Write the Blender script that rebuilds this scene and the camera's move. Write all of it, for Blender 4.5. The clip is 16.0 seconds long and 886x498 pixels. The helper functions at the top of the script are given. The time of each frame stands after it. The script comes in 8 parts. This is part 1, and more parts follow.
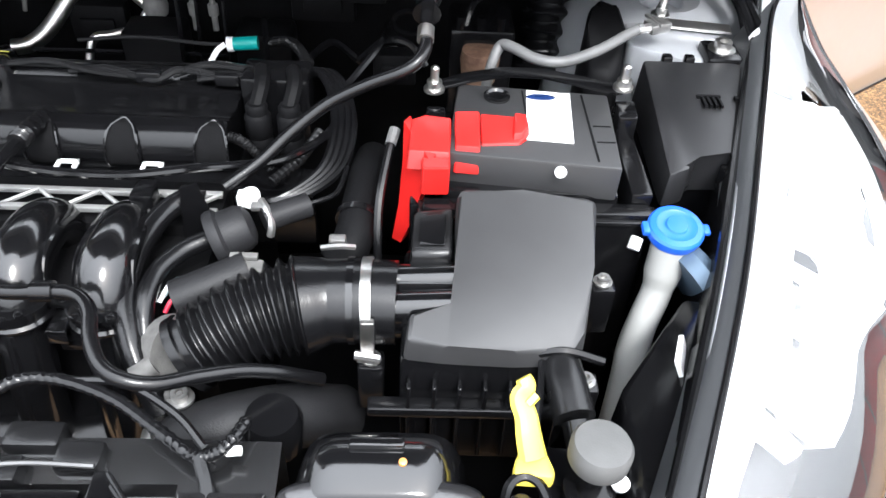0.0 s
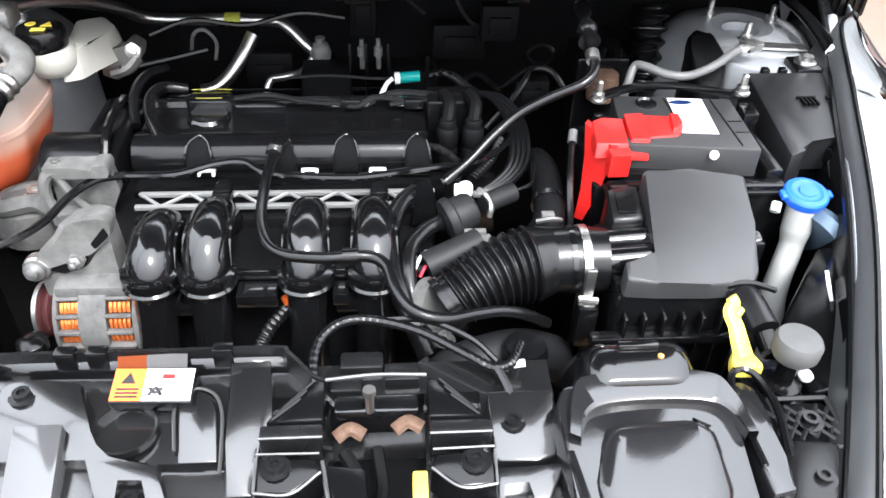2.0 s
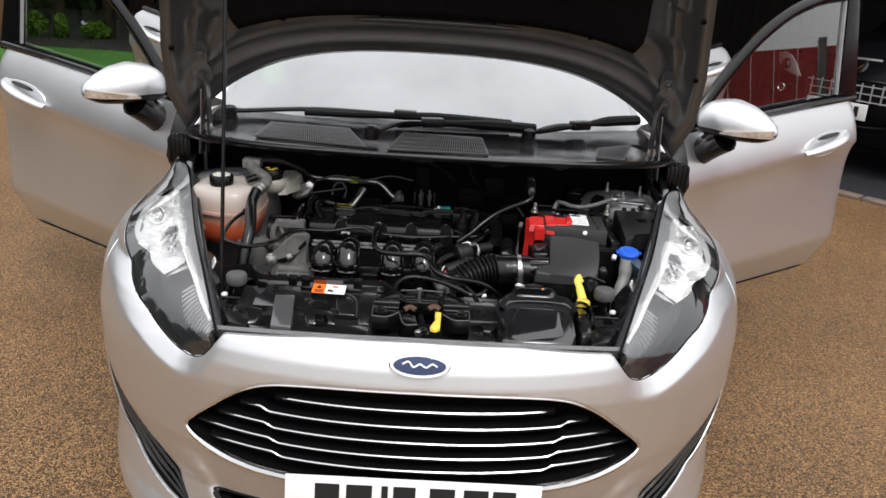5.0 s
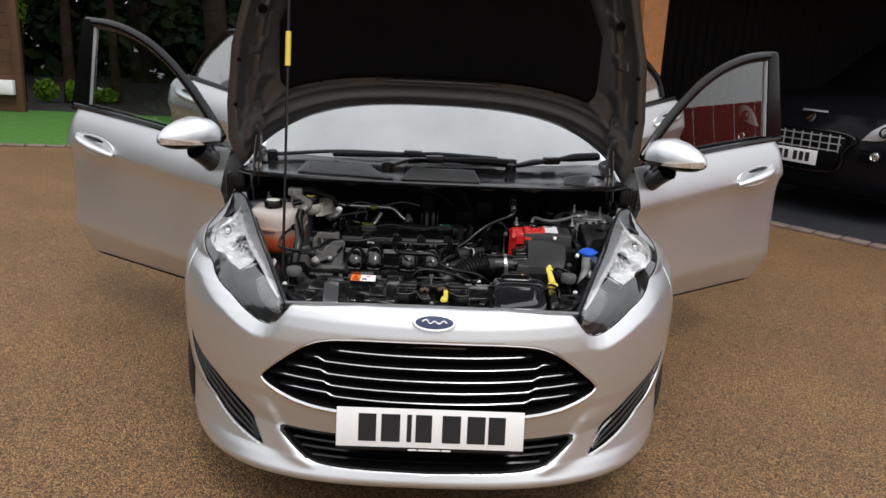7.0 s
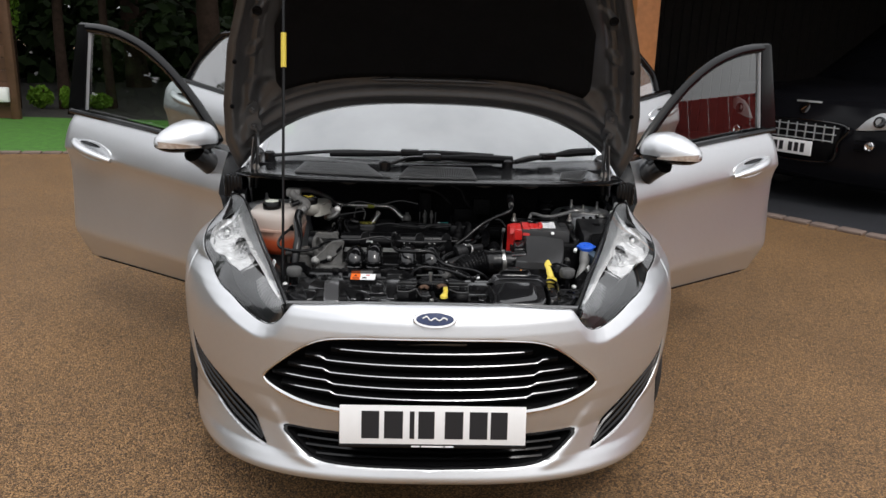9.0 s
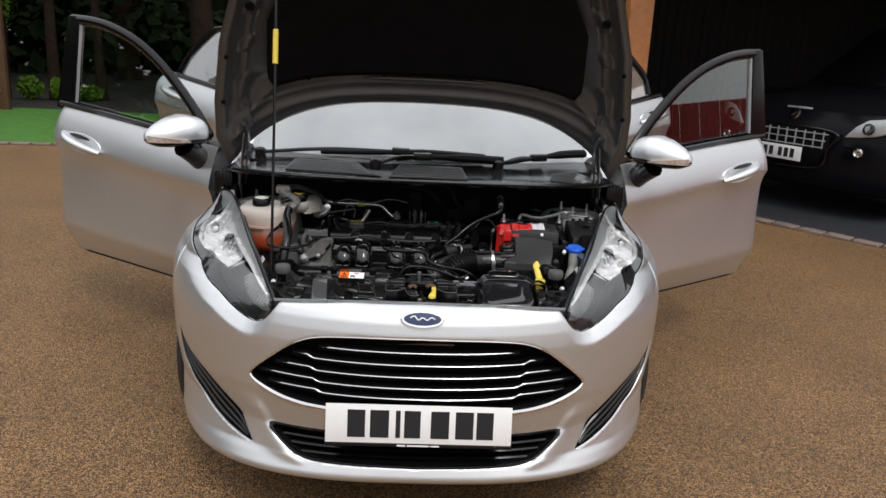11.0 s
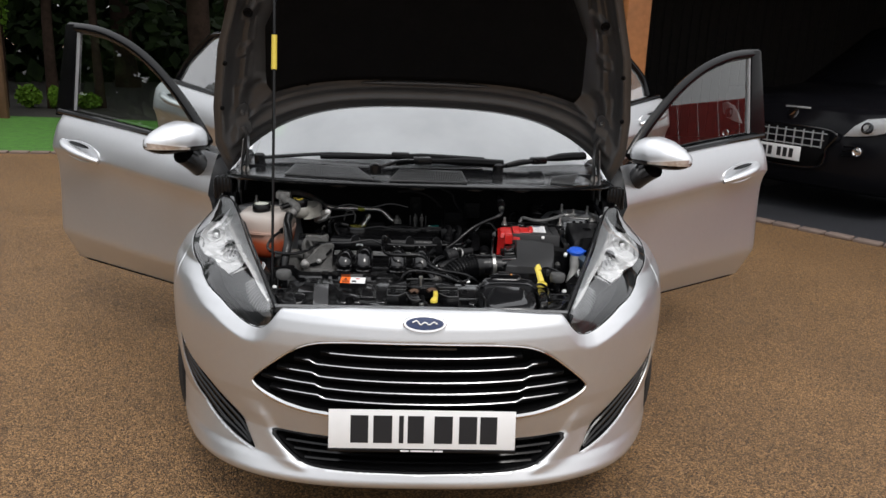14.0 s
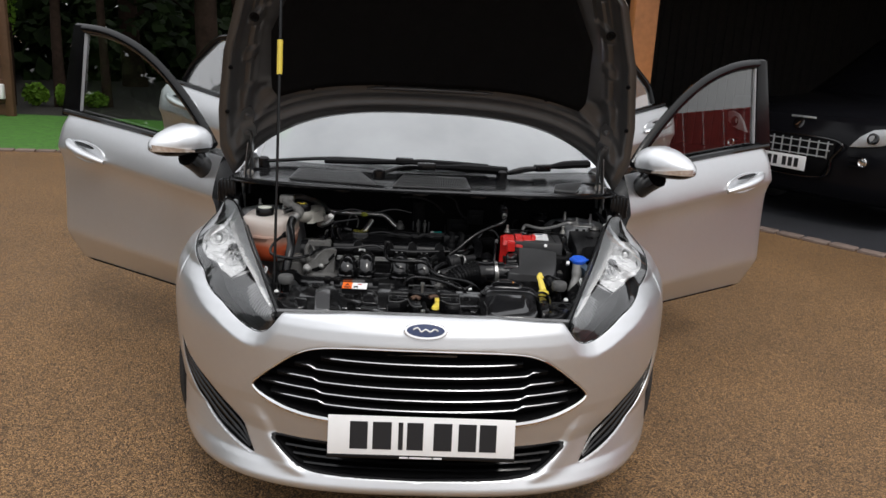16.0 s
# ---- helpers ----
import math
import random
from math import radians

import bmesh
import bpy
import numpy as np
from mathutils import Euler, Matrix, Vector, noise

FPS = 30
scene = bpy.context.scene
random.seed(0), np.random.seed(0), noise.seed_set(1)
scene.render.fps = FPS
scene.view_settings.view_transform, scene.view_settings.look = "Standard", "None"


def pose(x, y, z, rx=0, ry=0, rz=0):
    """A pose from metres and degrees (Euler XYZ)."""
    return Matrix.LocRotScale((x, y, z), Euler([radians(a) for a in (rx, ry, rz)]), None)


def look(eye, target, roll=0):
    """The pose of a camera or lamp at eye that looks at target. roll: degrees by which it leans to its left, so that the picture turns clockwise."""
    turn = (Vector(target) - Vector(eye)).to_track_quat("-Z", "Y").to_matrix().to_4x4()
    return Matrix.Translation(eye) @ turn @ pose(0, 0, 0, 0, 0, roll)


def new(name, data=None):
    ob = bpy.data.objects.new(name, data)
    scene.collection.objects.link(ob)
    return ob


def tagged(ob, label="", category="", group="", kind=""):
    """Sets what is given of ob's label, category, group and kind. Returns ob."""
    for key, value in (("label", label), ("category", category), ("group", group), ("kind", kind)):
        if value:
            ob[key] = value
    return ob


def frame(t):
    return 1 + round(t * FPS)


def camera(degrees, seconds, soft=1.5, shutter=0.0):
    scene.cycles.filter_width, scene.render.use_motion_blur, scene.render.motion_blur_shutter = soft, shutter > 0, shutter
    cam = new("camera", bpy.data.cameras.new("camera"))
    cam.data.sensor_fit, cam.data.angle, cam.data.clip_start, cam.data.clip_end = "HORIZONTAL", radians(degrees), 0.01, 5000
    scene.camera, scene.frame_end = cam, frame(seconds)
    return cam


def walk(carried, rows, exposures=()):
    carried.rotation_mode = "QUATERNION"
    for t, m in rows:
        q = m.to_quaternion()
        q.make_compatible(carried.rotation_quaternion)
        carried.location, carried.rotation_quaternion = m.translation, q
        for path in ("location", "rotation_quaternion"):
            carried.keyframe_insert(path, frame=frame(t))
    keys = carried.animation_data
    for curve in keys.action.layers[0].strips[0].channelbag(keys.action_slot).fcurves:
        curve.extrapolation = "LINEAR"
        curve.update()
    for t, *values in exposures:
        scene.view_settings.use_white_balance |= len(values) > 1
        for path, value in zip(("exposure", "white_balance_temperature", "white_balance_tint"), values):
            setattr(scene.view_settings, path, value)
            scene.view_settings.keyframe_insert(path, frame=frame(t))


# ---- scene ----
cam = camera(60.0, 16.0)

PATH = [
    (0, (0.271, -0.011, 1.227), (0.359, 1.466, -0.119), 4.0),
    (0.5, (0.233, -0.023, 1.227), (0.308, 1.453, -0.12), 3.7),
    (1, (0.111, -0.067, 1.263), (0.21, 1.417, -0.074), 4.0),
    (1.5, (0.026, -0.127, 1.257), (0.141, 1.388, -0.043), 3.2),
    (2, (0.013, -0.207, 1.276), (0.157, 1.358, 0.039), 2.2),
    (2.5, (0.029, -0.354, 1.3), (0.126, 1.296, 0.173), 3.3),
    (3, (0.05, -0.546, 1.326), (0.116, 1.177, 0.312), 2.4),
    (3.5, (0.022, -0.717, 1.349), (0.07, 1.07, 0.453), 1.4),
    (4, (-0.016, -0.918, 1.373), (0.082, 0.906, 0.557), 1.4),
    (4.5, (-0.027, -1.088, 1.404), (0.052, 0.775, 0.682), 3.4),
    (5, (0.004, -1.316, 1.398), (0.047, 0.569, 0.733), 3.7),
    (5.2, (0.011, -1.404, 1.395), (0.031, 0.485, 0.737), 3.0),
    (7.3, (-0.051, -1.956, 1.422), (0.015, -0.024, 0.909), 2.9),
    (7.5, (-0.053, -1.956, 1.419), (0.009, -0.026, 0.901), 3.1),
    (8, (-0.058, -1.953, 1.422), (0.005, -0.023, 0.899), 2.7),
    (8.5, (-0.054, -1.95, 1.422), (0.01, -0.02, 0.9), 1.8),
    (9, (-0.048, -1.955, 1.42), (0.019, -0.026, 0.897), 1.7),
    (11.5, (-0.044, -1.955, 1.425), (0.051, -0.028, 0.899), 3.0),
    (12, (-0.048, -1.947, 1.424), (0.047, -0.02, 0.9), 3.0),
    (12.5, (-0.046, -1.949, 1.427), (0.034, -0.017, 0.914), 2.4),
    (13, (-0.042, -1.954, 1.425), (0.042, -0.023, 0.912), 2.6),
    (13.5, (-0.041, -1.95, 1.425), (0.048, -0.02, 0.909), 1.6),
    (14, (-0.049, -1.949, 1.424), (0.044, -0.019, 0.907), 2.2),
    (14.5, (-0.058, -1.944, 1.421), (0.039, -0.015, 0.904), 3.1),
    (15, (-0.052, -1.941, 1.428), (0.038, -0.011, 0.909), 2.5),
    (15.5, (-0.05, -1.945, 1.433), (0.04, -0.014, 0.92), 3.9),
    (16, (-0.045, -1.947, 1.435), (0.038, -0.015, 0.926), 3.0),
]
walk(cam, [(t, look(eye, target, roll)) for t, eye, target, roll in PATH], [(0, 2.5, 6000, 9), (2.0, 2.6, 6000, 9), (2.6, 2.65, 6000, 9), (3.0, 2.5, 6050, 9), (3.5, 1.9, 6150, 9), (4.0, 1.33, 6300, 10), (4.5, .78, 6400, 10), (5.0, .71, 6350, 10), (7.3, .38, 6300, 10), (13.0, .36, 6300, 10), (16.0, .29, 6300, 10)])

# ---- light ----
world = bpy.data.worlds.new("world")
scene.world = world
world.use_nodes = True
wn, wl = world.node_tree.nodes, world.node_tree.links
sky = wn.new("ShaderNodeTexSky")
sky.sky_type, sky.sun_disc = "NISHITA", False
sky.sun_elevation, sky.sun_rotation = radians(52), radians(150)
sky.air_density, sky.dust_density, sky.ozone_density = 1.0, 6.0, 1.0
grey = wn.new("ShaderNodeMixRGB")
grey.inputs[0].default_value = 0.85
grey.inputs[2].default_value = (9.9, 9.8, 9.7, 1)
wl.new(sky.outputs[0], grey.inputs[1])
# an overcast sky is brighter overhead than at the horizon
wco, wsep, wmap, wmul = (wn.new("ShaderNode" + k) for k in ("TexCoord", "SeparateXYZ", "MapRange", "VectorMath"))
wmap.inputs["To Min"].default_value, wmap.inputs["To Max"].default_value = 0.60, 2.05
wmul.operation = "SCALE"
wl.new(wco.outputs["Generated"], wsep.inputs[0])
wl.new(wsep.outputs["Z"], wmap.inputs["Value"])
wl.new(grey.outputs[0], wmul.inputs[0])
wl.new(wmap.outputs["Result"], wmul.inputs["Scale"])
wl.new(wmul.outputs["Vector"], wn["Background"].inputs[0])
wn["Background"].inputs[1].default_value = 0.075
sun = new("sun", bpy.data.lights.new("sun", "SUN"))
sun.data.energy, sun.data.angle, sun.data.color = 0.9, radians(16), (1.0, 0.97, 0.92)
sun.matrix_world = look((2.0, -5.0, 9.0), (0, 0.6, 0.5))


# ---- materials ----
def material(name, colour, rough=0.5, metal=0.0, vary=0.12, scale=30.0, bump=0.0, bscale=200.0, coat=0.0, spec=0.5, second=None, stain=0.0,
             transmission=0.0, ior=1.45, emit=None, per_object=0.0):
    m = bpy.data.materials.new(name)
    m.use_nodes = True
    n, l = m.node_tree.nodes, m.node_tree.links
    b = n["Principled BSDF"]
    b.inputs["Roughness"].default_value = rough
    b.inputs["Metallic"].default_value = metal
    b.inputs["Coat Weight"].default_value = coat
    b.inputs["Coat Roughness"].default_value = 0.06
    b.inputs["Specular IOR Level"].default_value = spec
    b.inputs["Transmission Weight"].default_value = transmission
    b.inputs["IOR"].default_value = ior
    co = n.new("ShaderNodeTexCoord")
    big = n.new("ShaderNodeTexNoise")
    big.inputs["Scale"].default_value, big.inputs["Detail"].default_value = scale * 0.2, 5
    fine = n.new("ShaderNodeTexNoise")
    fine.inputs["Scale"].default_value, fine.inputs["Detail"].default_value = scale, 6
    l.new(co.outputs["Object"], big.inputs["Vector"])
    l.new(co.outputs["Object"], fine.inputs["Vector"])
    add = n.new("ShaderNodeMath")
    add.operation = "ADD"
    l.new(big.outputs["Fac"], add.inputs[0])
    l.new(fine.outputs["Fac"], add.inputs[1])
    last = add
    if per_object:
        info = n.new("ShaderNodeObjectInfo")
        extra = n.new("ShaderNodeMath")
        extra.operation, extra.inputs[1].default_value = "MULTIPLY_ADD", per_object
        l.new(info.outputs["Random"], extra.inputs[0])
        l.new(add.outputs[0], extra.inputs[2])
        last = extra
    ramp = n.new("ShaderNodeValToRGB")
    ramp.color_ramp.elements[0].position, ramp.color_ramp.elements[1].position = 0.30, 0.72
    half = n.new("ShaderNodeMath")
    half.operation, half.inputs[1].default_value = "MULTIPLY", 0.5
    l.new(last.outputs[0], half.inputs[0])
    l.new(half.outputs[0], ramp.inputs["Fac"])
    c = Vector(colour)
    lo = c * (1 - vary)
    hi = Vector(second) if second else c * (1 + vary)
    ramp.color_ramp.elements[0].color = (*lo, 1)
    ramp.color_ramp.elements[1].color = (*hi, 1)
    l.new(ramp.outputs["Color"], b.inputs["Base Color"])
    rr = n.new("ShaderNodeMapRange")
    rr.inputs["To Min"].default_value, rr.inputs["To Max"].default_value = max(rough - 0.06 - stain, 0.02), min(rough + 0.08 + stain, 1)
    l.new(big.outputs["Fac"], rr.inputs["Value"])
    l.new(rr.outputs["Result"], b.inputs["Roughness"])
    if bump:
        grain = n.new("ShaderNodeTexNoise")
        grain.inputs["Scale"].default_value, grain.inputs["Detail"].default_value = bscale, 4
        l.new(co.outputs["Object"], grain.inputs["Vector"])
        bp = n.new("ShaderNodeBump")
        bp.inputs["Strength"].default_value, bp.inputs["Distance"].default_value = bump, 0.002
        l.new(grain.outputs["Fac"], bp.inputs["Height"])
        l.new(bp.outputs["Normal"], b.inputs["Normal"])
    if emit:
        b.inputs["Emission Color"].default_value, b.inputs["Emission Strength"].default_value = (*emit[0], 1), emit[1]
    return m


def glass(name, tint, gloss=0.05, clear=0.85, white_haze=0.0, shine=1.3):
    """A thin pane: clear through, mirror-like at a slant; its haze: how much mirrored sky is painted in as white."""
    m = bpy.data.materials.new(name)
    m.use_nodes = True
    n, l = m.node_tree.nodes, m.node_tree.links
    n.remove(n["Principled BSDF"])
    out = n["Material Output"]
    tr, gl, mix, fr = (n.new("ShaderNode" + k) for k in ("BsdfTransparent", "BsdfGlossy", "MixShader", "Fresnel"))
    tr.inputs[0].default_value = (*[v * clear for v in tint], 1)
    gl.inputs["Roughness"].default_value = gloss
    fr.inputs["IOR"].default_value = 1.52
    boost = n.new("ShaderNodeMath")
    boost.operation, boost.inputs[1].default_value = "MULTIPLY", shine
    boost.use_clamp = True
    l.new(fr.outputs[0], boost.inputs[0])
    l.new(boost.outputs[0], mix.inputs[0])
    l.new(tr.outputs[0], mix.inputs[1])
    l.new(gl.outputs[0], mix.inputs[2])
    last = mix
    if white_haze:
        # a cloudy white diffuse layer imitates the sky mirrored in the pane
        fog, veil, cloud, co, rr = (n.new("ShaderNode" + k) for k in ("BsdfDiffuse", "MixShader", "TexNoise", "TexCoord", "MapRange"))
        fog.inputs[0].default_value = (0.80, 0.83, 0.86, 1)
        cloud.inputs["Scale"].default_value, cloud.inputs["Detail"].default_value = 3.0, 5
        rr.inputs["To Min"].default_value, rr.inputs["To Max"].default_value = white_haze * 0.7, min(white_haze * 1.4, 1)
        l.new(co.outputs["Object"], cloud.inputs["Vector"])
        l.new(cloud.outputs["Fac"], rr.inputs["Value"])
        l.new(rr.outputs["Result"], veil.inputs[0])
        l.new(mix.outputs[0], veil.inputs[1])
        l.new(fog.outputs[0], veil.inputs[2])
        last = veil
    l.new(last.outputs[0], out.inputs[0])
    return m


SILVER = material("silver_paint", (0.69, 0.700, 0.716), 0.38, 0.88, 0.02, 60, 0.0, 900, coat=0.6)
# dull grey paint, its colour darkened for the shade beneath the raised bonnet
UNDER = material("shaded_underside_paint", (0.066, 0.067, 0.069), 0.32, 0.25, 0.15, 25, 0.05, 300, stain=0.06, coat=0.35)
GLOSSBLACK = material("gloss_black_plastic", (0.004, 0.004, 0.0045), 0.12, 0, 0.3, 40, 0.03, 500, stain=0.03, spec=0.7, coat=0.2)
SHEEN = material("polished_black_plastic", (0.011, 0.011, 0.012), 0.11, 0, 0.2, 30, 0.03, 500, stain=0.03, spec=0.8, coat=0.3)
DUSTY = material("dusty_grey_rubber", (0.075, 0.075, 0.074), 0.7, 0, 0.2, 50, 0.15, 600)
SATIN = material("satin_black_plastic", (0.004, 0.004, 0.0045), 0.15, 0, 0.25, 35, 0.05, 900, stain=0.04, spec=0.36)
LIDBLACK = material("grained_black_plastic", (0.023, 0.023, 0.024), 0.46, 0, 0.15, 35, 0.06, 1500, stain=0.05, spec=0.7)
RUBBER = material("black_rubber", (0.004, 0.004, 0.0045), 0.20, 0, 0.3, 50, 0.08, 600, stain=0.06, spec=0.45)
DULL = material("dull_black", (0.004, 0.004, 0.0045), 0.6, 0, 0.3, 20, 0.2, 300, spec=0.12)
# matt black cloth, which also stands in for shade inside openings
VOID = material("black_cloth_and_shade", (0.006, 0.006, 0.0065), 0.95, 0, 0.3, 60, 0.4, 900, spec=0.1)
GREYPLASTIC = material("grey_black_plastic", (0.007, 0.007, 0.0075), 0.22, 0, 0.30, 30, 0.10, 900, stain=0.08, spec=0.4)
CAST = material("cast_aluminium", (0.135, 0.133, 0.128), 0.55, 0.15, 0.45, 60, 0.35, 300, stain=0.12, spec=0.3)
STEEL = material("bare_steel", (0.62, 0.61, 0.59), 0.32, 1.0, 0.15, 60, 0.08, 300, stain=0.06)
TOWER = material("grey_primed_steel", (0.42, 0.43, 0.45), 0.40, 0.55, 0.1, 25, 0.06, 400, stain=0.05)
DIMCHROME = material("dim_chrome", (0.42, 0.42, 0.43), 0.22, 1.0, 0.08, 40)
OLDSTEEL = material("dull_plated_steel", (0.36, 0.355, 0.345), 0.38, 0.9, 0.2, 60, 0.1, 300)
CHROME = material("chrome", (0.86, 0.86, 0.87), 0.07, 1.0, 0.02, 30)
REFLECTOR = material("lamp_reflector", (0.95, 0.955, 0.96), 0.26, 0.45, 0.03, 30)
LAMPGREY = material("grey_lamp_housing", (0.042, 0.0435, 0.046), 0.34, 0.0, 0.15, 30, 0.04, 600)
RIBBED = material("ribbed_clear_plastic", (0.30, 0.305, 0.31), 0.26, 0.4, 0.05, 30)
SIGNAL = material("turn_signal_rib", (0.30, 0.31, 0.32), 0.2, 0.6, 0.05, 30)
LAMPTRIM = material("pale_grey_lamp_trim", (0.50, 0.515, 0.53), 0.30, 0.35, 0.10, 30, 0.03, 600)
RED = material("red_plastic", (0.48, 0.012, 0.010), 0.34, 0, 0.08, 30, 0.04, 500)
BLUE = material("blue_plastic", (0.02, 0.11, 0.62), 0.34, 0, 0.1, 40, 0.05, 500)
YELLOW = material("yellow_plastic", (0.70, 0.55, 0.075), 0.38, 0, 0.08, 40, 0.05, 500)
TEAL = material("teal_plastic", (0.01, 0.28, 0.26), 0.4, 0, 0.1, 40)
ORANGE = material("orange_print", (0.90, 0.16, 0.02), 0.4, 0, 0.05, 40)
COPPER = material("copper_winding", (0.75, 0.20, 0.05), 0.4, 0.6, 0.3, 300, 0.4, 900)
TANKTOP = material("translucent_tank", (0.36, 0.29, 0.25), 0.22, 0, 0.15, 10, 0.04, 300, second=(0.50, 0.45, 0.41))
WHITE = material("white_print", (0.82, 0.82, 0.82), 0.4, 0, 0.03, 30)
INK = material("black_print", (0.012, 0.012, 0.014), 0.5, 0, 0.1, 30)
NAVY = material("badge_blue", (0.010, 0.024, 0.085), 0.2, 0.0, 0.1, 60, coat=0.4)
RUST = material("rusty_steel", (0.085, 0.036, 0.020), 0.7, 0.3, 0.5, 120, 0.5, 300, second=(0.17, 0.105, 0.07))
AMBER = material("amber_lens", (0.75, 0.33, 0.10), 0.12, 0.3, 0.2, 120)
CABLEGREY = material("grey_cable_sleeve", (0.10, 0.10, 0.10), 0.45, 0, 0.2, 60, 0.2, 500)
CORD = material("grey_foam", (0.011, 0.011, 0.012), 0.5, 0, 0.2, 60, 0.2, 500, spec=0.3)
SEAT = material("seat_cloth", (0.03, 0.03, 0.033), 0.85, 0, 0.25, 80, 0.3, 600)
TYRE = material("tyre_rubber", (0.02, 0.02, 0.02), 0.75, 0, 0.2, 60, 0.3, 300)
# dark paint, made blacker and less reflective to imitate the carport's shade
PEARL = material("shaded_dark_car_paint", (0.006, 0.006, 0.0075), 0.16, 0.0, 0.1, 60, spec=0.14)
SLATGREY = material("grey_slat_plastic", (0.075, 0.076, 0.078), 0.35, 0, 0.2, 30, 0.1, 900)
PLATEWHITE = material("plate_white", (0.80, 0.80, 0.80), 0.3, 0, 0.03, 30)
GLASS = glass("window_glass", (0.86, 0.93, 0.90), 0.01, 0.92, shine=3.8)
SCREEN = glass("windscreen_glass", (0.8, 0.86, 0.84), 0.06, 0.8, 0.34, shine=1.75)
PALEGLASS = glass("rear_window_glass", (0.8, 0.86, 0.84), 0.02, 0.8, 0.10, shine=6.0)
INDICATOR = material("clear_amber_lens", (0.62, 0.42, 0.26), 0.10, 0.5, 0.5, 60, second=(0.85, 0.80, 0.76))
LENS = glass("lamp_lens", (1, 1, 1), 0.03, 0.95, shine=2.3)


# ---- mesh helpers ----
def part(name, bm, mat, parent=None, label="", smooth=38, thick=0.0, facing=None):
    """Links a bmesh as one mesh object, under a thing or a part."""
    bmesh.ops.recalc_face_normals(bm, faces=bm.faces)
    if facing is not None and sum(f.normal.dot(Vector(facing)) for f in bm.faces) < 0:
        bmesh.ops.reverse_faces(bm, faces=bm.faces)
    me = bpy.data.meshes.new(name)
    bm.to_mesh(me)
    bm.free()
    me.materials.append(mat)
    if smooth:
        me.polygons.foreach_set("use_smooth", [True] * len(me.polygons))
        me.set_sharp_from_angle(angle=radians(smooth))
    ob = new(name, me)
    if parent:
        ob.parent = parent
        ob.matrix_parent_inverse = parent.matrix_world.inverted() if parent.matrix_world != Matrix.Identity(4) else Matrix.Identity(4)
    if label:
        tagged(ob, label)
    if thick:
        sol = ob.modifiers.new("thickness", "SOLIDIFY")
        sol.thickness, sol.offset = thick, 0
    return ob


def thing(name, label, category, group="", kind=""):
    return tagged(new(name), label, category, group, kind)


def cr(pts, n):
    """n points on a smooth curve through pts."""
    p = [Vector(q) for q in pts]
    p = [2 * p[0] - p[1]] + p + [2 * p[-1] - p[-2]]
    out = []
    for i in range(n):
        u = i / (n - 1) * (len(p) - 3)
        k = min(int(u), len(p) - 4)
        f = u - k
        a, b, c, d = p[k:k + 4]
        out.append(0.5 * (2 * b + (c - a) * f + (2 * a - 5 * b + 4 * c - d) * f * f + (3 * b - a - 3 * c + d) * f ** 3))
    return out


def grid(bm, rows, closed=False, caps=False):
    vs = [[bm.verts.new(p) for p in row] for row in rows]
    w = len(vs[0])
    for a, b in zip(vs, vs[1:]):
        for j in range(w if closed else w - 1):
            bm.faces.new((a[j], a[(j + 1) % w], b[(j + 1) % w], b[j]))
    if caps:
        bm.faces.new(vs[0][::-1])
        bm.faces.new(vs[-1])
    return vs


def tube(bm, pts, r, seg=10, n=0, squash=1.0, caps=True):
    """A pipe along a smooth curve; r may be a function of 0..1."""
    path = cr(pts, n or max(8, 6 * len(pts))) if len(pts) > 2 or n else [Vector(q) for q in pts]
    rows, up = [], None
    for i, p in enumerate(path):
        t = (path[min(i + 1, len(path) - 1)] - path[max(i - 1, 0)]).normalized()
        if up is None:
            up = t.orthogonal().normalized()
            if abs(t.z) < 0.9:
                up = (Vector((0, 0, 1)) - t * t.z).normalized()
        up = (up - t * up.dot(t)).normalized()
        side = t.cross(up)
        rad = r(i / (len(path) - 1)) if callable(r) else r
        rows.append([p + rad * (squash * up * math.cos(a) + side * math.sin(a)) for a in (2 * math.pi * k / seg for k in range(seg))])
    grid(bm, rows, True, caps)
    return bm


def lathe(bm, profile, m=None, seg=20):
    """Turns (radius, height) points round the z axis of m."""
    m = m or Matrix.Identity(4)
    rows = [[m @ Vector((r * math.cos(a), r * math.sin(a), h)) for a in (2 * math.pi * k / seg for k in range(seg))] for r, h in profile]
    grid(bm, rows, True, True)
    return bm


def box(bm, x0, x1, y0, y1, z0, z1, bevel=0.0, m=None, taper=0.0, seg=2):
    """A box with rounded edges; taper draws its top in."""
    vs = []
    for z, s in ((z0, 0.0), (z1, taper)):
        for x, y in ((x0 + s, y0 + s), (x1 - s, y0 + s), (x1 - s, y1 - s), (x0 + s, y1 - s)):
            vs.append(bm.verts.new((m or Matrix.Identity(4)) @ Vector((x, y, z))))
    fs = [bm.faces.new([vs[i] for i in f]) for f in ((3, 2, 1, 0), (4, 5, 6, 7), (0, 1, 5, 4), (1, 2, 6, 5), (2, 3, 7, 6), (3, 0, 4, 7))]
    if bevel:
        es = list({e for f in fs for e in f.edges})
        bmesh.ops.bevel(bm, geom=es, offset=bevel, segments=seg, affect="EDGES", profile=0.5)
    return bm


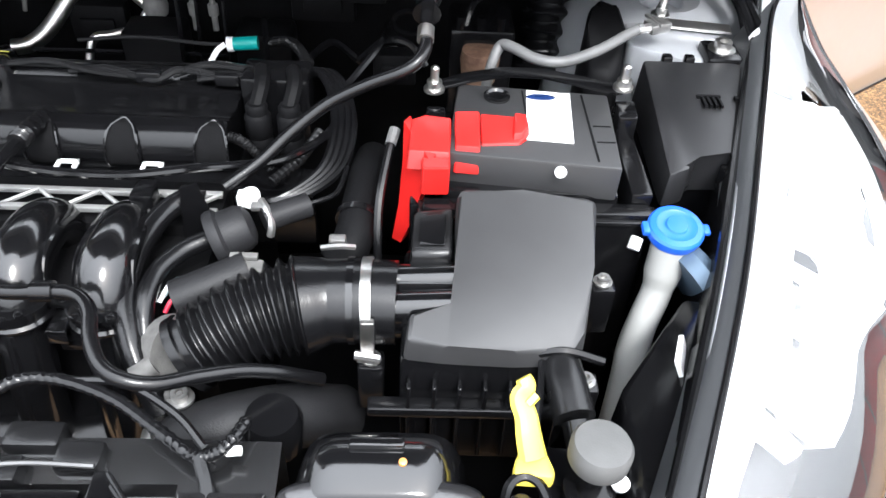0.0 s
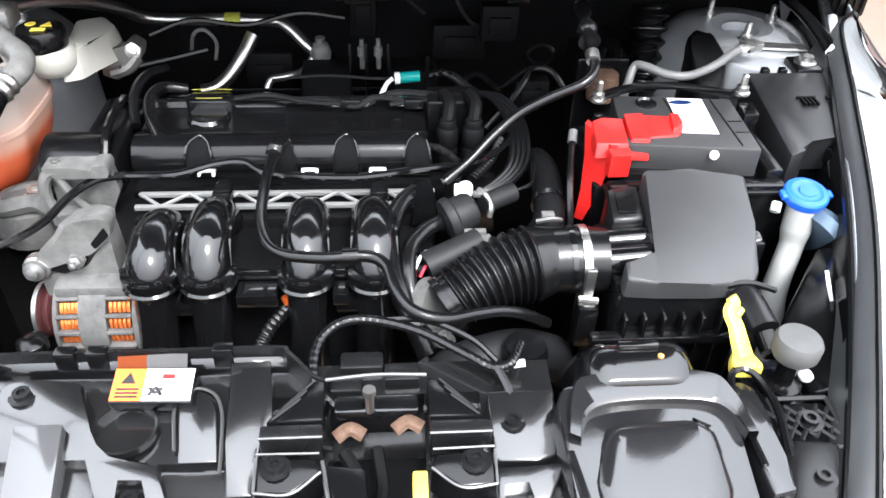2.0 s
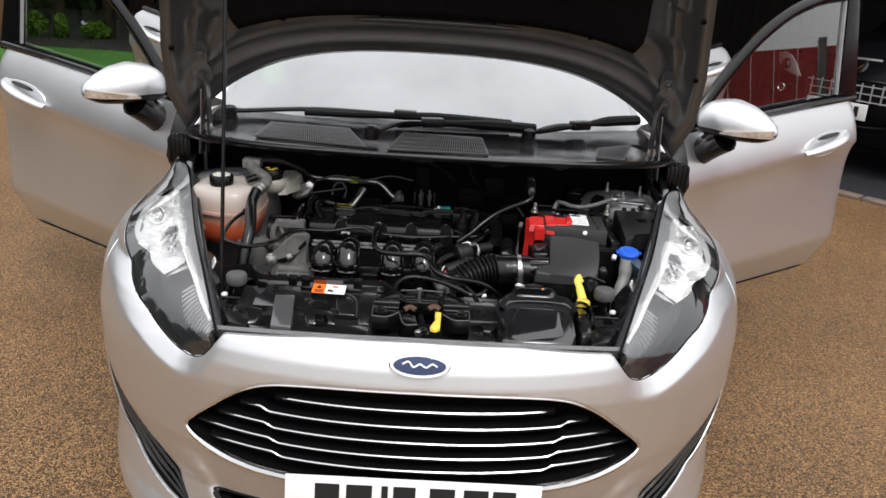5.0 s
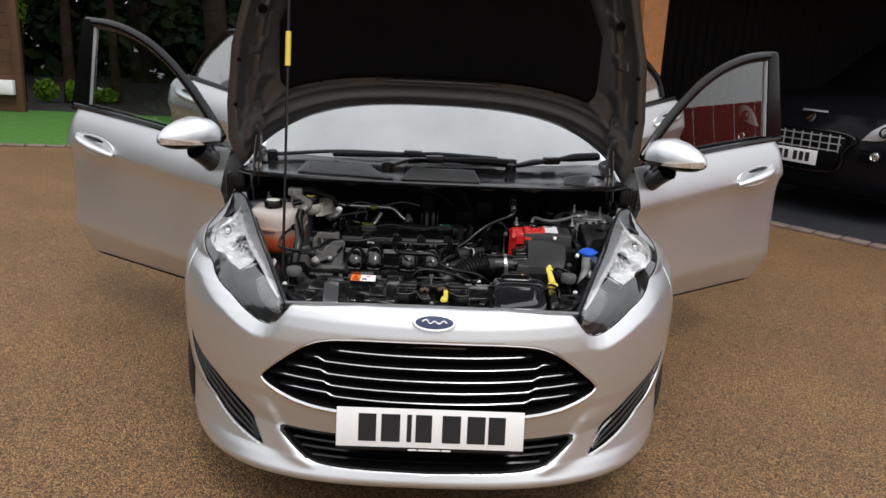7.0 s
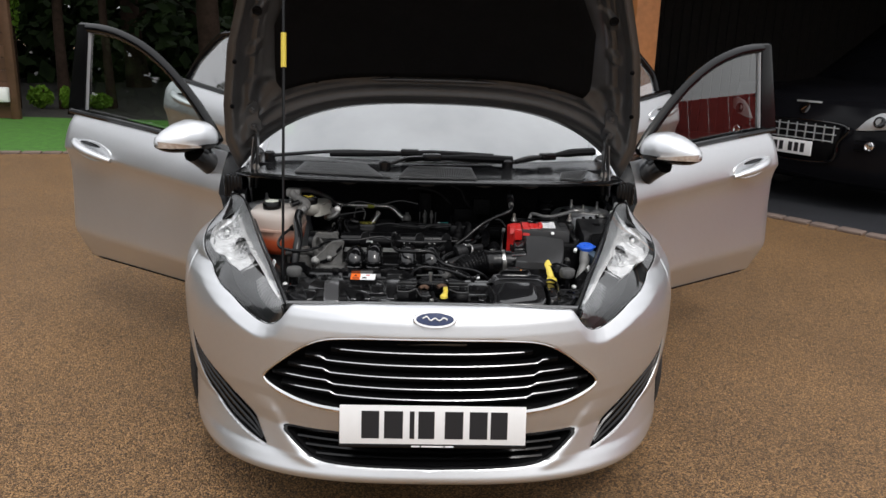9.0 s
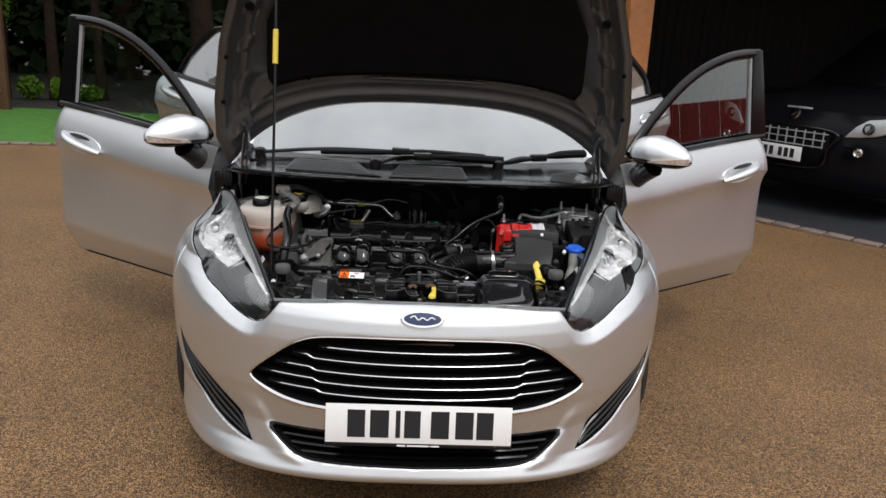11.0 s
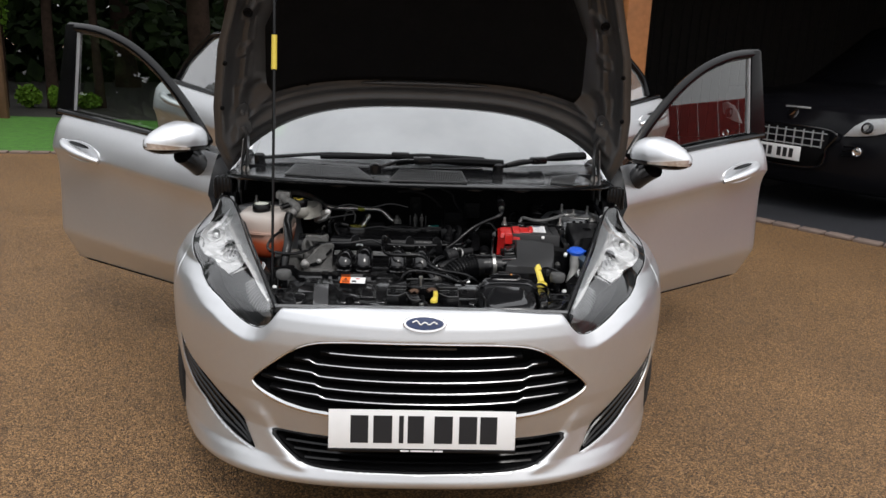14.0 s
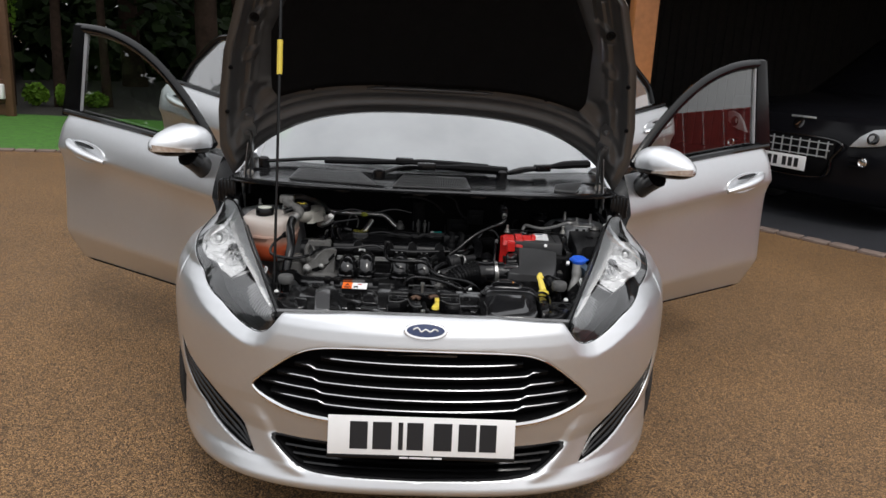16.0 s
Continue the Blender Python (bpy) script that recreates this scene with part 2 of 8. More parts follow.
def prism(bm, poly, z0, z1, bevel=0.0, m=None, top=None, seg=2):
    """An upright prism on a polygon of (x, y); top: another polygon for its upper face, of (x, y) or (x, y, z)."""
    m = m or Matrix.Identity(4)
    lo = [bm.verts.new(m @ Vector((x, y, z0))) for x, y in poly]
    hi = [bm.verts.new(m @ Vector((q[0], q[1], q[2] if len(q) > 2 else z1))) for q in (top or poly)]
    k = len(poly)
    f0, f1 = bm.faces.new(lo[::-1]), bm.faces.new(hi)
    for i in range(k):
        bm.faces.new((lo[i], lo[(i + 1) % k], hi[(i + 1) % k], hi[i]))
    if bevel:
        bmesh.ops.bevel(bm, geom=list(f1.edges) + [e for v in hi for e in v.link_edges if e not in f1.edges[:]], offset=bevel, segments=seg, affect="EDGES", profile=0.5)
    return bm


def bolt(bm, x, y, z, r=0.008, h=0.008, m=None):
    mm = (m or Matrix.Identity(4)) @ Matrix.Translation((x, y, z))
    lathe(bm, [(r * 1.5, 0), (r * 1.5, h * 0.25), (r * 0.95, h * 0.3), (r * 0.95, h), (r * 0.5, h), (r * 0.45, h * 0.5)], mm, 12)
    return bm


def lerp(a, b, t):
    return a + (b - a) * t


def interp(t, xs, ys):
    return float(np.interp(t, xs, ys))


def B():
    return bmesh.new()


# ---- the ground and what stands round the car ----
def ground_material(name, lo, hi, dark, cell, relief, rough=0.75):
    """Small bonded stones of several colours."""
    m = bpy.data.materials.new(name)
    m.use_nodes = True
    n, l = m.node_tree.nodes, m.node_tree.links
    b = n["Principled BSDF"]
    b.inputs["Roughness"].default_value = rough
    co = n.new("ShaderNodeTexCoord")
    vo = n.new("ShaderNodeTexVoronoi")
    vo.inputs["Scale"].default_value = cell
    l.new(co.outputs["Object"], vo.inputs["Vector"])
    ramp = n.new("ShaderNodeValToRGB")
    e = ramp.color_ramp.elements
    e[0].color, e[1].color = (*dark, 1), (*hi, 1)
    mid = e.new(0.45)
    mid.color = (*lo, 1)
    sep = n.new("ShaderNodeSeparateColor")
    l.new(vo.outputs["Color"], sep.inputs[0])
    l.new(sep.outputs[0], ramp.inputs["Fac"])
    big = n.new("ShaderNodeTexNoise")
    big.inputs["Scale"].default_value, big.inputs["Detail"].default_value = 1.3, 6
    l.new(co.outputs["Object"], big.inputs["Vector"])
    tone = n.new("ShaderNodeMapRange")
    tone.inputs["From Min"].default_value, tone.inputs["From Max"].default_value = 0.3, 0.7
    tone.inputs["To Min"].default_value, tone.inputs["To Max"].default_value = 0.82, 1.12
    l.new(big.outputs["Fac"], tone.inputs["Value"])
    mul = n.new("ShaderNodeVectorMath")
    mul.operation = "SCALE"
    l.new(ramp.outputs["Color"], mul.inputs[0])
    l.new(tone.outputs["Result"], mul.inputs["Scale"])
    l.new(mul.outputs["Vector"], b.inputs["Base Color"])
    bp = n.new("ShaderNodeBump")
    bp.inputs["Strength"].default_value, bp.inputs["Distance"].default_value = relief, 0.004
    bp.invert = True
    l.new(vo.outputs["Distance"], bp.inputs["Height"])
    l.new(bp.outputs["Normal"], b.inputs["Normal"])
    return m


GRAVEL = ground_material("resin_bound_gravel", (0.134, 0.0715, 0.0270), (0.45, 0.260, 0.112), (0.033, 0.0162, 0.0065), 205, 1.2, 0.46)
TARMAC = ground_material("dark_paving", (0.013, 0.014, 0.018), (0.030, 0.032, 0.040), (0.010, 0.011, 0.014), 120, 0.6, 0.7)
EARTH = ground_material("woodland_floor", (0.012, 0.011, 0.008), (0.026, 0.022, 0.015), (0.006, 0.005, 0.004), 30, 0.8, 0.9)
GRASS = material("lawn_grass", (0.035, 0.12, 0.015), 0.75, 0, 0.35, 40, 0.6, 150, second=(0.085, 0.23, 0.03))
BARK = material("bark", (0.034, 0.022, 0.017), 0.95, 0, 0.5, 14, 0.8, 40, spec=0.1)
# a dark and a sunlit copy of leaf green, with the light in their colours
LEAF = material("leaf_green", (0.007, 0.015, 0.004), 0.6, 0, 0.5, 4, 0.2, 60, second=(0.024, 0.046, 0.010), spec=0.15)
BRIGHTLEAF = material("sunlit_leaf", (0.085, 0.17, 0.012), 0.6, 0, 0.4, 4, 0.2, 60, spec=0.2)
WOOD = material("orange_stained_timber", (0.42, 0.17, 0.055), 0.5, 0, 0.25, 18, 0.3, 60, coat=0.15)
BROWNWOOD = material("brown_stained_boards", (0.085, 0.042, 0.022), 0.6, 0, 0.35, 12, 0.4, 50, per_object=0.3)
# near-black boards: the gloom inside the carport is put into their colour
SHED = material("shaded_carport_boards", (0.018, 0.014, 0.012), 0.7, 0, 0.4, 12, 0.4, 50)
MAROON = material("maroon_boards", (0.30, 0.030, 0.026), 0.55, 0, 0.25, 12, 0.3, 50)
PAVER = material("block_paver", (0.16, 0.12, 0.10), 0.8, 0, 0.25, 20, 0.5, 120, per_object=0.4)


def flat(name, poly, z, mat, label, category="ground"):
    bm = B()
    bm.faces.new([bm.verts.new((x, y, z)) for x, y in poly])
    return tagged(part(name, bm, mat, smooth=0), label, category, kind="structure")


flat("ground", [(-300, -300), (300, -300), (300, 300), (-300, 300)], 0, GRAVEL, "brown resin-bound gravel driveway")
flat("lawn", [(-60, 6.4), (-4.95, 7.2), (-2.5, 7.6), (0.4, 8.2), (0.4, 11.2), (-4.0, 11.5), (-60, 11.5)], 0.012, GRASS, "green lawn beside the gravel driveway", "lawn")
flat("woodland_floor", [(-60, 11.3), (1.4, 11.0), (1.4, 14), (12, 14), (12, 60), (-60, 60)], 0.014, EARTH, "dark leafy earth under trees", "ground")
flat("parking_bay", [(3.05, 4.66), (3.75, 3.78), (9, -0.5), (14, 4), (14, 14), (0.6, 14), (0.6, 8.1)], 0.008, TARMAC, "dark grey paved parking bay beside the drive", "pavement")


def border(name, pts, label, wide=0.11):
    top = thing(name, label, "edging", kind="structure")
    rng = random.Random(4)
    path = [Vector((*p, 0)) for p in pts]
    me = None
    for a, b in zip(path, path[1:]):
        count = max(1, int((b - a).length / 0.21))
        ang = math.atan2(b.y - a.y, b.x - a.x)
        for i in range(count):
            if me is None:
                bm = B()
                box(bm, -0.1, 0.1, -wide / 2, wide / 2, 0, 0.028, 0.006, seg=1)
                block = part("paver", bm, PAVER, top)
                me = block.data
            else:
                block = new("paver", me)
                block.parent = top
            p = a.lerp(b, (i + 0.5) / count)
            block.matrix_local = pose(p.x, p.y, -0.004 + rng.random() * 0.004, 0, 0, math.degrees(ang) + rng.uniform(-1, 1))


def tree(x, y, h, r, seed, crown=True, mat=LEAF, low=2.5, spread=2.2):
    rng = random.Random(seed)
    t = thing("tree", "tall dark tree with rough brown bark behind the lawn", "tree", "trees behind the lawn")
    bm = B()
    lean = rng.uniform(-0.3, 0.3)
    pts = [(x + lean * k * 0.3 + rng.uniform(-.06, .06), y + rng.uniform(-.06, .06), h * k / 6 - 0.05 * (k == 0)) for k in range(7)]
    tube(bm, pts, lambda u: r * (1.35 - u) * (1 + 0.5 * max(0, 0.1 - u) * 5), 12, 40)
    for k in range(9):
        z = low + (h - low) * k / 9
        a = rng.uniform(0, 6.3)
        ln = spread * rng.uniform(0.5, 1)
        tube(bm, [(x, y, z), (x + ln * .5 * math.cos(a), y + ln * .5 * math.sin(a), z + .5), (x + ln * math.cos(a), y + ln * math.sin(a), z + .7)], lambda u: r * .28 * (1.05 - u), 6, 8)
    part("trunk", bm, BARK, t)
    if crown:
        bm = B()
        for k in range(2600):
            a, q = rng.uniform(0, 6.3), spread * math.sqrt(rng.random()) * 1.25
            z = low - .6 + (h - low + 1.2) * rng.random()
            if noise.noise((x + q * math.cos(a) * 1.1, y + q * math.sin(a) * 1.1, z * 1.1)) < -0.05:
                continue
            c = Vector((x + q * math.cos(a), y + q * math.sin(a), z))
            s = rng.uniform(0.09, 0.22)
            u = Vector((rng.uniform(-1, 1), rng.uniform(-1, 1), rng.uniform(-.6, .6))).normalized() * s
            v = u.orthogonal().normalized() * s * 0.6
            bm.faces.new([bm.verts.new(c + w) for w in (-u, -v * .9, u, v)])
        part("crown", bm, mat, t, smooth=0)
    return t


# ---- the silver car: outer shape ----
DEP = 0.75


def nex(z):
    """How square the plan of the nose is: the chin has sharper corners than the face above it."""
    return interp(z, [.215, .33], [2.9, 2.3])


def wide(z, phi=1.0):
    """Half width at a height: the shoulder is rounder at the nose than over the wheel."""
    front = interp(z, [.15, .24, .35, .5, .58, .62, .66, .70, .735, .765, .79, .81, .84], [.750, .796, .826, .841, .841, .837, .826, .814, .803, .790, .778, .770, .765])
    side = interp(z, [.15, .24, .35, .5, .62, .68, .70, .72, .74, .755, .77, .785, .80, .815, .84, .93],
                  [.775, .812, .831, .845, .850, .850, .848, .842, .829, .812, .793, .776, .765, .760, .756, .750])
    w = min(1, max(0, (phi - .62) / .34))
    return lerp(front, side, w * w * (3 - 2 * w))


def nose(z):
    return interp(z, [.15, .182, .192, .200, .210, .235, .258, .30, .34, .40, .44, .60, .64, .67, .69, .705, .72], [.05, .010, -.004, -.010, -.010, .001, .011, .012, .011, .003, -.003, -.003, .003, .012, .024, .046, .08])


def fin(x, z):
    """The raised fold that runs down beside the lower grille to the chin."""
    dx = x - interp(z, [.235, .262, .33, .405], [.335, .378, .435, .472])
    f = max(0, 1 + dx / .024) if dx < 0 else math.exp(-(dx / .055) ** 2)
    return .011 * f * interp(z, [.225, .25, .37, .41], [0, 1, 1, 0])


def skin(phi, z):
    """The outer skin: phi runs from the middle of the nose (0) to the side (1) and on along it."""
    w = wide(z, phi)
    if phi <= 1:
        a, n = phi * math.pi / 2, nex(z)
        # the flat shoulder that runs along under the lamps
        rise = max(0, z - (interp(phi, *EDGE) - .040)) * .50 * interp(phi, [.28, .37, .50, .72], [0, 1, 1, 0])
        return Vector((w * math.sin(a) ** (2 / n) - rise * .35, nose(z) + DEP * (1 - max(math.cos(a), 0) ** (2 / n)) + rise * .9 - fin(w * math.sin(a) ** (2 / n), z), z))
    return Vector((w, nose(z) + DEP + (phi - 1) * 0.9, z))


def phi_at(x, z):
    phi = .5
    for _ in range(8):
        phi = math.asin(min(1, abs(x) / wide(z, phi)) ** (nex(z) / 2)) / (math.pi / 2)
    return phi


def phi_y(y, z):
    k = (y - nose(z)) / DEP
    return math.acos((1 - k) ** (nex(z) / 2)) / (math.pi / 2) if k < 1 else 1 + (y - nose(z) - DEP) / 0.9


LAMP_OUT = [(phi_at(.418, .668), .668), (phi_at(.440, .643), .643), (phi_at(.470, .630), .630), (phi_at(.505, .632), .632), (phi_at(.550, .650), .650), (phi_at(.600, .675), .675),
            (phi_y(.285, .697), .697), (phi_y(.40, .722), .722), (phi_y(.53, .762), .762), (phi_y(.66, .780), .780), (phi_y(.80, .796), .796), (phi_y(.92, .832), .832)]
TOP = [(0, .715), (phi_at(.2, .713), .712), (phi_at(.395, .694), .694)] + LAMP_OUT + [(phi_y(1.0, .86), .862), (phi_y(1.2, .93), .93)]
EDGE = ([p for p, z in TOP], [z for p, z in TOP])
LAMP_IN = [(.418, .110, .690), (.488, .28, .742), (.560, .46, .788), (.635, .68, .824), (.700, .86, .842), (.750, .925, .842)]

GRILLE = [(0, .631), (.15, .629), (.24, .624), (.295, .616), (.335, .602), (.375, .578), (.42, .541), (.458, .507), (.479, .484), (.481, .470), (.458, .453), (.40, .430), (.36, .420), (.30, .412), (.15, .406), (0, .405)]
LOWER = [(0, .334), (.38, .328), (.418, .321), (.412, .308), (.358, .262), (.32, .247), (.25, .240), (0, .235)]
VENT_UP = [(.752, .515), (.720, .475), (.645, .430), (.587, .388), (.527, .344), (.500, .305), (.478, .266)]
VENT_LOW = [(.758, .512), (.745, .430), (.705, .368), (.664, .336), (.611, .308), (.554, .284), (.508, .268), (.480, .260)]


def smooth_loop(half, n=90):
    return [(p.x, p.y) for p in cr([(x, z, 0) for x, z in half], n)]


def inside(x, z, poly):
    hit, j = False, len(poly) - 1
    for i in range(len(poly)):
        (xi, zi), (xj, zj) = poly[i], poly[j]
        if (zi > z) != (zj > z) and x < (xj - xi) * (z - zi) / (zj - zi) + xi:
            hit = not hit
        j = i
    return hit


def nearest(x, z, poly):
    p = np.array(poly)
    a, b = p, np.roll(p, -1, 0)
    d = b - a
    t = np.clip(((np.array([x, z]) - a) * d).sum(1) / ((d * d).sum(1) + 1e-12), 0, 1)
    q = a + d * t[:, None]
    dist = ((q - [x, z]) ** 2).sum(1)
    k = int(dist.argmin())
    return q[k], math.sqrt(dist[k])


def sym(half):
    """The half outline closed along the car's middle."""
    return [(-.02, half[0][1])] + half + [(-.02, half[-1][1])]


G_POLY, L_POLY, V_POLY = smooth_loop(GRILLE), smooth_loop(LOWER), smooth_loop(VENT_UP, 60) + smooth_loop(VENT_LOW, 60)[::-1]
HOLES = [sym(G_POLY), sym(L_POLY), V_POLY]


def shell(p0, p1, side, holes=True, cols=130, rows=105):
    """The skin between two values of phi, with the openings cut out of it."""
    bm = B()
    phis = np.linspace(p0, p1, cols)
    tp = np.array(TOP)
    vs = []
    for ph in phis:
        zt = interp(ph, tp[:, 0], tp[:, 1])
        zb = interp(ph, [0, .45, .75, 1, 1.2], [.185, .19, .20, .215, .22])
        col = []
        for k in range(rows):
            z = lerp(zb, zt, k / (rows - 1))
            q = skin(ph, z)
            x, zz = q.x, z
            if holes and ph < .93:
                for poly in HOLES:
                    (nx, nz), dist = nearest(x, zz, poly)
                    if dist < 0.0042:
                        x, zz = max(nx, 0), nz
                        y = skin(phi_at(x, zz), zz).y
                        q = Vector((x, y, zz))
                        break
            col.append(bm.verts.new((q.x * side, q.y, q.z)))
        vs.append(col)
    for i in range(cols - 1):
        for k in range(rows - 1):
            f = (vs[i][k], vs[i + 1][k], vs[i + 1][k + 1], vs[i][k + 1])
            cx, cz = abs(sum(v.co.x for v in f)) / 4, sum(v.co.z for v in f) / 4
            cy = sum(v.co.y for v in f) / 4
            if holes and phis[i] < .93 and any(inside(cx, cz, poly) for poly in HOLES):
                continue
            if not holes and cz < .42 and cy < 1.12:
                continue
            if (cy - .85) ** 2 + (cz - .29) ** 2 < .325 ** 2 and cy > .35:
                continue
            bm.faces.new(f)
    bmesh.ops.remove_doubles(bm, verts=bm.verts, dist=0.0004)
    loose = [v for v in bm.verts if not v.link_faces]
    bmesh.ops.delete(bm, geom=loose, context="VERTS")
    return bm


car = thing("car", "silver hatchback with its bonnet and doors open", "car")
SPLIT = phi_y(.46, .66)
bm = shell(0, SPLIT, 1)
other = shell(0, SPLIT, -1)
tmp = bpy.data.meshes.new("tmp")
other.to_mesh(tmp)
other.free()
bm.from_mesh(tmp)
bpy.data.meshes.remove(tmp)
bmesh.ops.remove_doubles(bm, verts=bm.verts, dist=0.0004)
bumper = part("front_bumper", bm, SILVER, car, smooth=60, thick=0.004)
for s in (1, -1):
    part("front_wing", shell(SPLIT + .003, phi_y(1.2, .93), s, False, 70, 80), SILVER, car, smooth=60, thick=0.003)


def ribbon(bm, loop3, r, seg=6):
    """A closed bead along a loop of points."""
    n = len(loop3)
    rows = []
    for i, p in enumerate(loop3):
        t = (loop3[(i + 1) % n] - loop3[i - 1]).normalized()
        up = (Vector((0, 1, 0)) - t * t.y).normalized()
        side = t.cross(up)
        rr = r(p) if callable(r) else r
        rows.append([p + rr * (up * math.cos(a) + side * math.sin(a)) for a in (2 * math.pi * k / seg for k in range(seg))])
    grid(bm, rows + rows[:1], True)
    bmesh.ops.remove_doubles(bm, verts=bm.verts, dist=0.0002)
    return bm


def on_skin(x, z, off=0.0):
    p = skin(phi_at(x, z), z)
    return Vector((x, p.y + off, z))


def front_loop(half, off):
    pts = [on_skin(x, z, off) for x, z in half]
    return pts + [Vector((-p.x, p.y, p.z)) for p in pts[-2:0:-1]]


# upper grille
gl = front_loop(G_POLY, -0.001)
part("grille_surround", ribbon(B(), gl, lambda p: .0022 + .0075 * max(0, min(1, (.49 - p.z) / .05)), 8), CHROME, car, "chrome grille surround")


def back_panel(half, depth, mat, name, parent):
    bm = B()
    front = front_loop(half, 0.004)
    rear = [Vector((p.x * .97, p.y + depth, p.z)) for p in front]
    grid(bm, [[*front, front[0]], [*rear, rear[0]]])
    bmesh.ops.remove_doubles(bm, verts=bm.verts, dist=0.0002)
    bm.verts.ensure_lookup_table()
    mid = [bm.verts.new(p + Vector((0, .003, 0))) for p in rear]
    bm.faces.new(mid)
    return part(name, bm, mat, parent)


# black sheets close both grilles; the darkness behind is put in as colour
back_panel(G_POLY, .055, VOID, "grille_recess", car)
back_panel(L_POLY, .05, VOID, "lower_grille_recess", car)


def half_width(half, z):
    """The widest x of an outline at a height."""
    best = 0
    for (x0, z0), (x1, z1) in zip(half, half[1:]):
        if (z0 - z) * (z1 - z) <= 0 and z0 != z1:
            best = max(best, x0 + (x1 - x0) * (z - z0) / (z1 - z0))
    return best


for k in range(5):
    zc = (.594, .557, .521, .487, .455)[k]
    w = half_width(G_POLY, zc + .004) - (.062, .040, .030, .016, .040)[k]
    slat = []
    for i in range(81):
        x = -w + 2 * w * i / 80
        bend = .009 * max(0, min(1, (abs(x) - (.305 - .008 * k)) / .014)) if k else 0
        z = zc + bend - .006 * (1 - (x / .47) ** 2)
        slat.append((x, z, .014))
    bm = B()
    rows = []
    for x, z, off in slat:
        p = on_skin(x, z, off)
        rows.append([p + Vector((0, dy, dz)) for dy, dz in ((0, .003), (-.006, .0015), (-.005, -.004), (.006, -.015), (.024, -.013), (.024, .003))])
    grid(bm, rows, True, True)
    sl = part("grille_slat", bm, DULL, car)
    bm = B()
    rows = []
    for i, (x, z, off) in enumerate(slat):
        p = on_skin(x, z, off)
        h = min(1, .25 + min(i, 80 - i) / 6)
        rows.append([p + Vector((0, dy, dz * h)) for dy, dz in ((-.0080, -.0004), (-.0045, -.0007), (-.0030, .0018), (-.0058, .0018))])
    grid(bm, rows, True, True)
    part("chrome_strip", bm, DIMCHROME, sl, "thin chrome edge")

# lower grille bars and the vents beside it
for k in range(4):
    zc = .316 - k * .021
    w = half_width(L_POLY, zc) - .012
    bm = B()
    rows = []
    for i in range(41):
        x = -w + 2 * w * i / 40
        p = on_skin(x, zc, .020)
        rows.append([p + Vector((0, dy, dz)) for dy, dz in ((0, .004), (-.004, 0), (0, -.005), (.02, -.005), (.02, .004))])
    grid(bm, rows, True, True)
    part("lower_grille_bar", bm, SATIN, car)
bm = B()
ribbon(bm, front_loop(L_POLY, .004), .0075, 8)
part("lower_grille_frame", bm, SATIN, car, "black moulded frame of the lower grille")
for s in (1, -1):
    bm = B()
    up, low = smooth_loop(VENT_UP, 40), smooth_loop(VENT_LOW, 40)
    sheet = []
    for k in range(40):
        a, b = on_skin(*up[k], .003), on_skin(*low[k], .003)
        deep = Vector((-.012, .030, 0)) * min(1, (a - b).length / .03)
        sheet.append([Vector((q.x * s, q.y, q.z)) for q in (a, a.lerp(b, .06) + deep, a.lerp(b, .5) + deep, a.lerp(b, .94) + deep, b)])
    grid(bm, sheet)
    vent = part("side_vent", bm, VOID, car, "black side vent in the bumper")
    for k in range(3):
        bm = B()
        f = .30 + .26 * k
        run = []
        for j in range(4, 37, 4):
            a, b = on_skin(*up[j], .010), on_skin(*low[j], .010)
            q = a.lerp(b, f)
            run.append(Vector((q.x * s, q.y, q.z)))
        tube(bm, run, .0055, 6, 30)
        part("vent_slat", bm, SATIN, vent)
    bm = B()
    tube(bm, [Vector((q.x * s, q.y, q.z)) for q in (on_skin(*low[j], -.001) for j in range(0, 40, 3))], .0022, 6, 50)
    part("vent_edge", bm, SILVER, vent, "bright lower edge")

# number plate with plain bars for its characters, and the strip below it
bm = B()
box(bm, -.26, .26, -.002, .002, -.0555, .0555, .0018)
pm = Matrix.Translation((.006, -.020, .386)) @ Matrix.Rotation(radians(-9), 4, "X")
bmesh.ops.transform(bm, matrix=pm, verts=bm.verts)
plate = part("number_plate", bm, PLATEWHITE, car, "white number plate with black bars")
for x0, x1 in ((-.199, -.150), (-.136, -.084), (-.065, -.052), (-.041, .004), (.033, .084), (.102, .152), (.161, .208)):
    bm = B()
    box(bm, x0, x1, -.0035, -.0018, -.0385, .0395, .0, pm)
    part("plate_bar", bm, INK, plate)
bm = B()
box(bm, -.262, .262, -.002, .004, -.066, -.056, .002, pm)
holder = part("plate_strip", bm, SATIN, car, "black strip under the number plate")
for k, (x0, x1) in enumerate(((-.06, -.036), (-.032, .03), (.034, .058))):
    bm = B()
    box(bm, x0, x1, -.0030, -.0018, -.0630, -.0590, 0, pm)
    part("strip_bar", bm, WHITE, holder)
bm = B()
box(bm, -.26, .26, .004, .02, -.05, .05, .003, pm)
part("plate_backing", bm, SATIN, car)

# badge on the nose
def oval(bm, a, b, t, m, seg=40):
    rows = [[m @ Vector((a * s * math.cos(q), b * s * math.sin(q), h)) for q in (2 * math.pi * k / seg for k in range(seg))]
            for s, h in ((1, 0), (1, t * .6), (.96, t), (.5, t * 1.1), (.02, t * 1.15))]
    grid(bm, rows, True, True)
    return bm


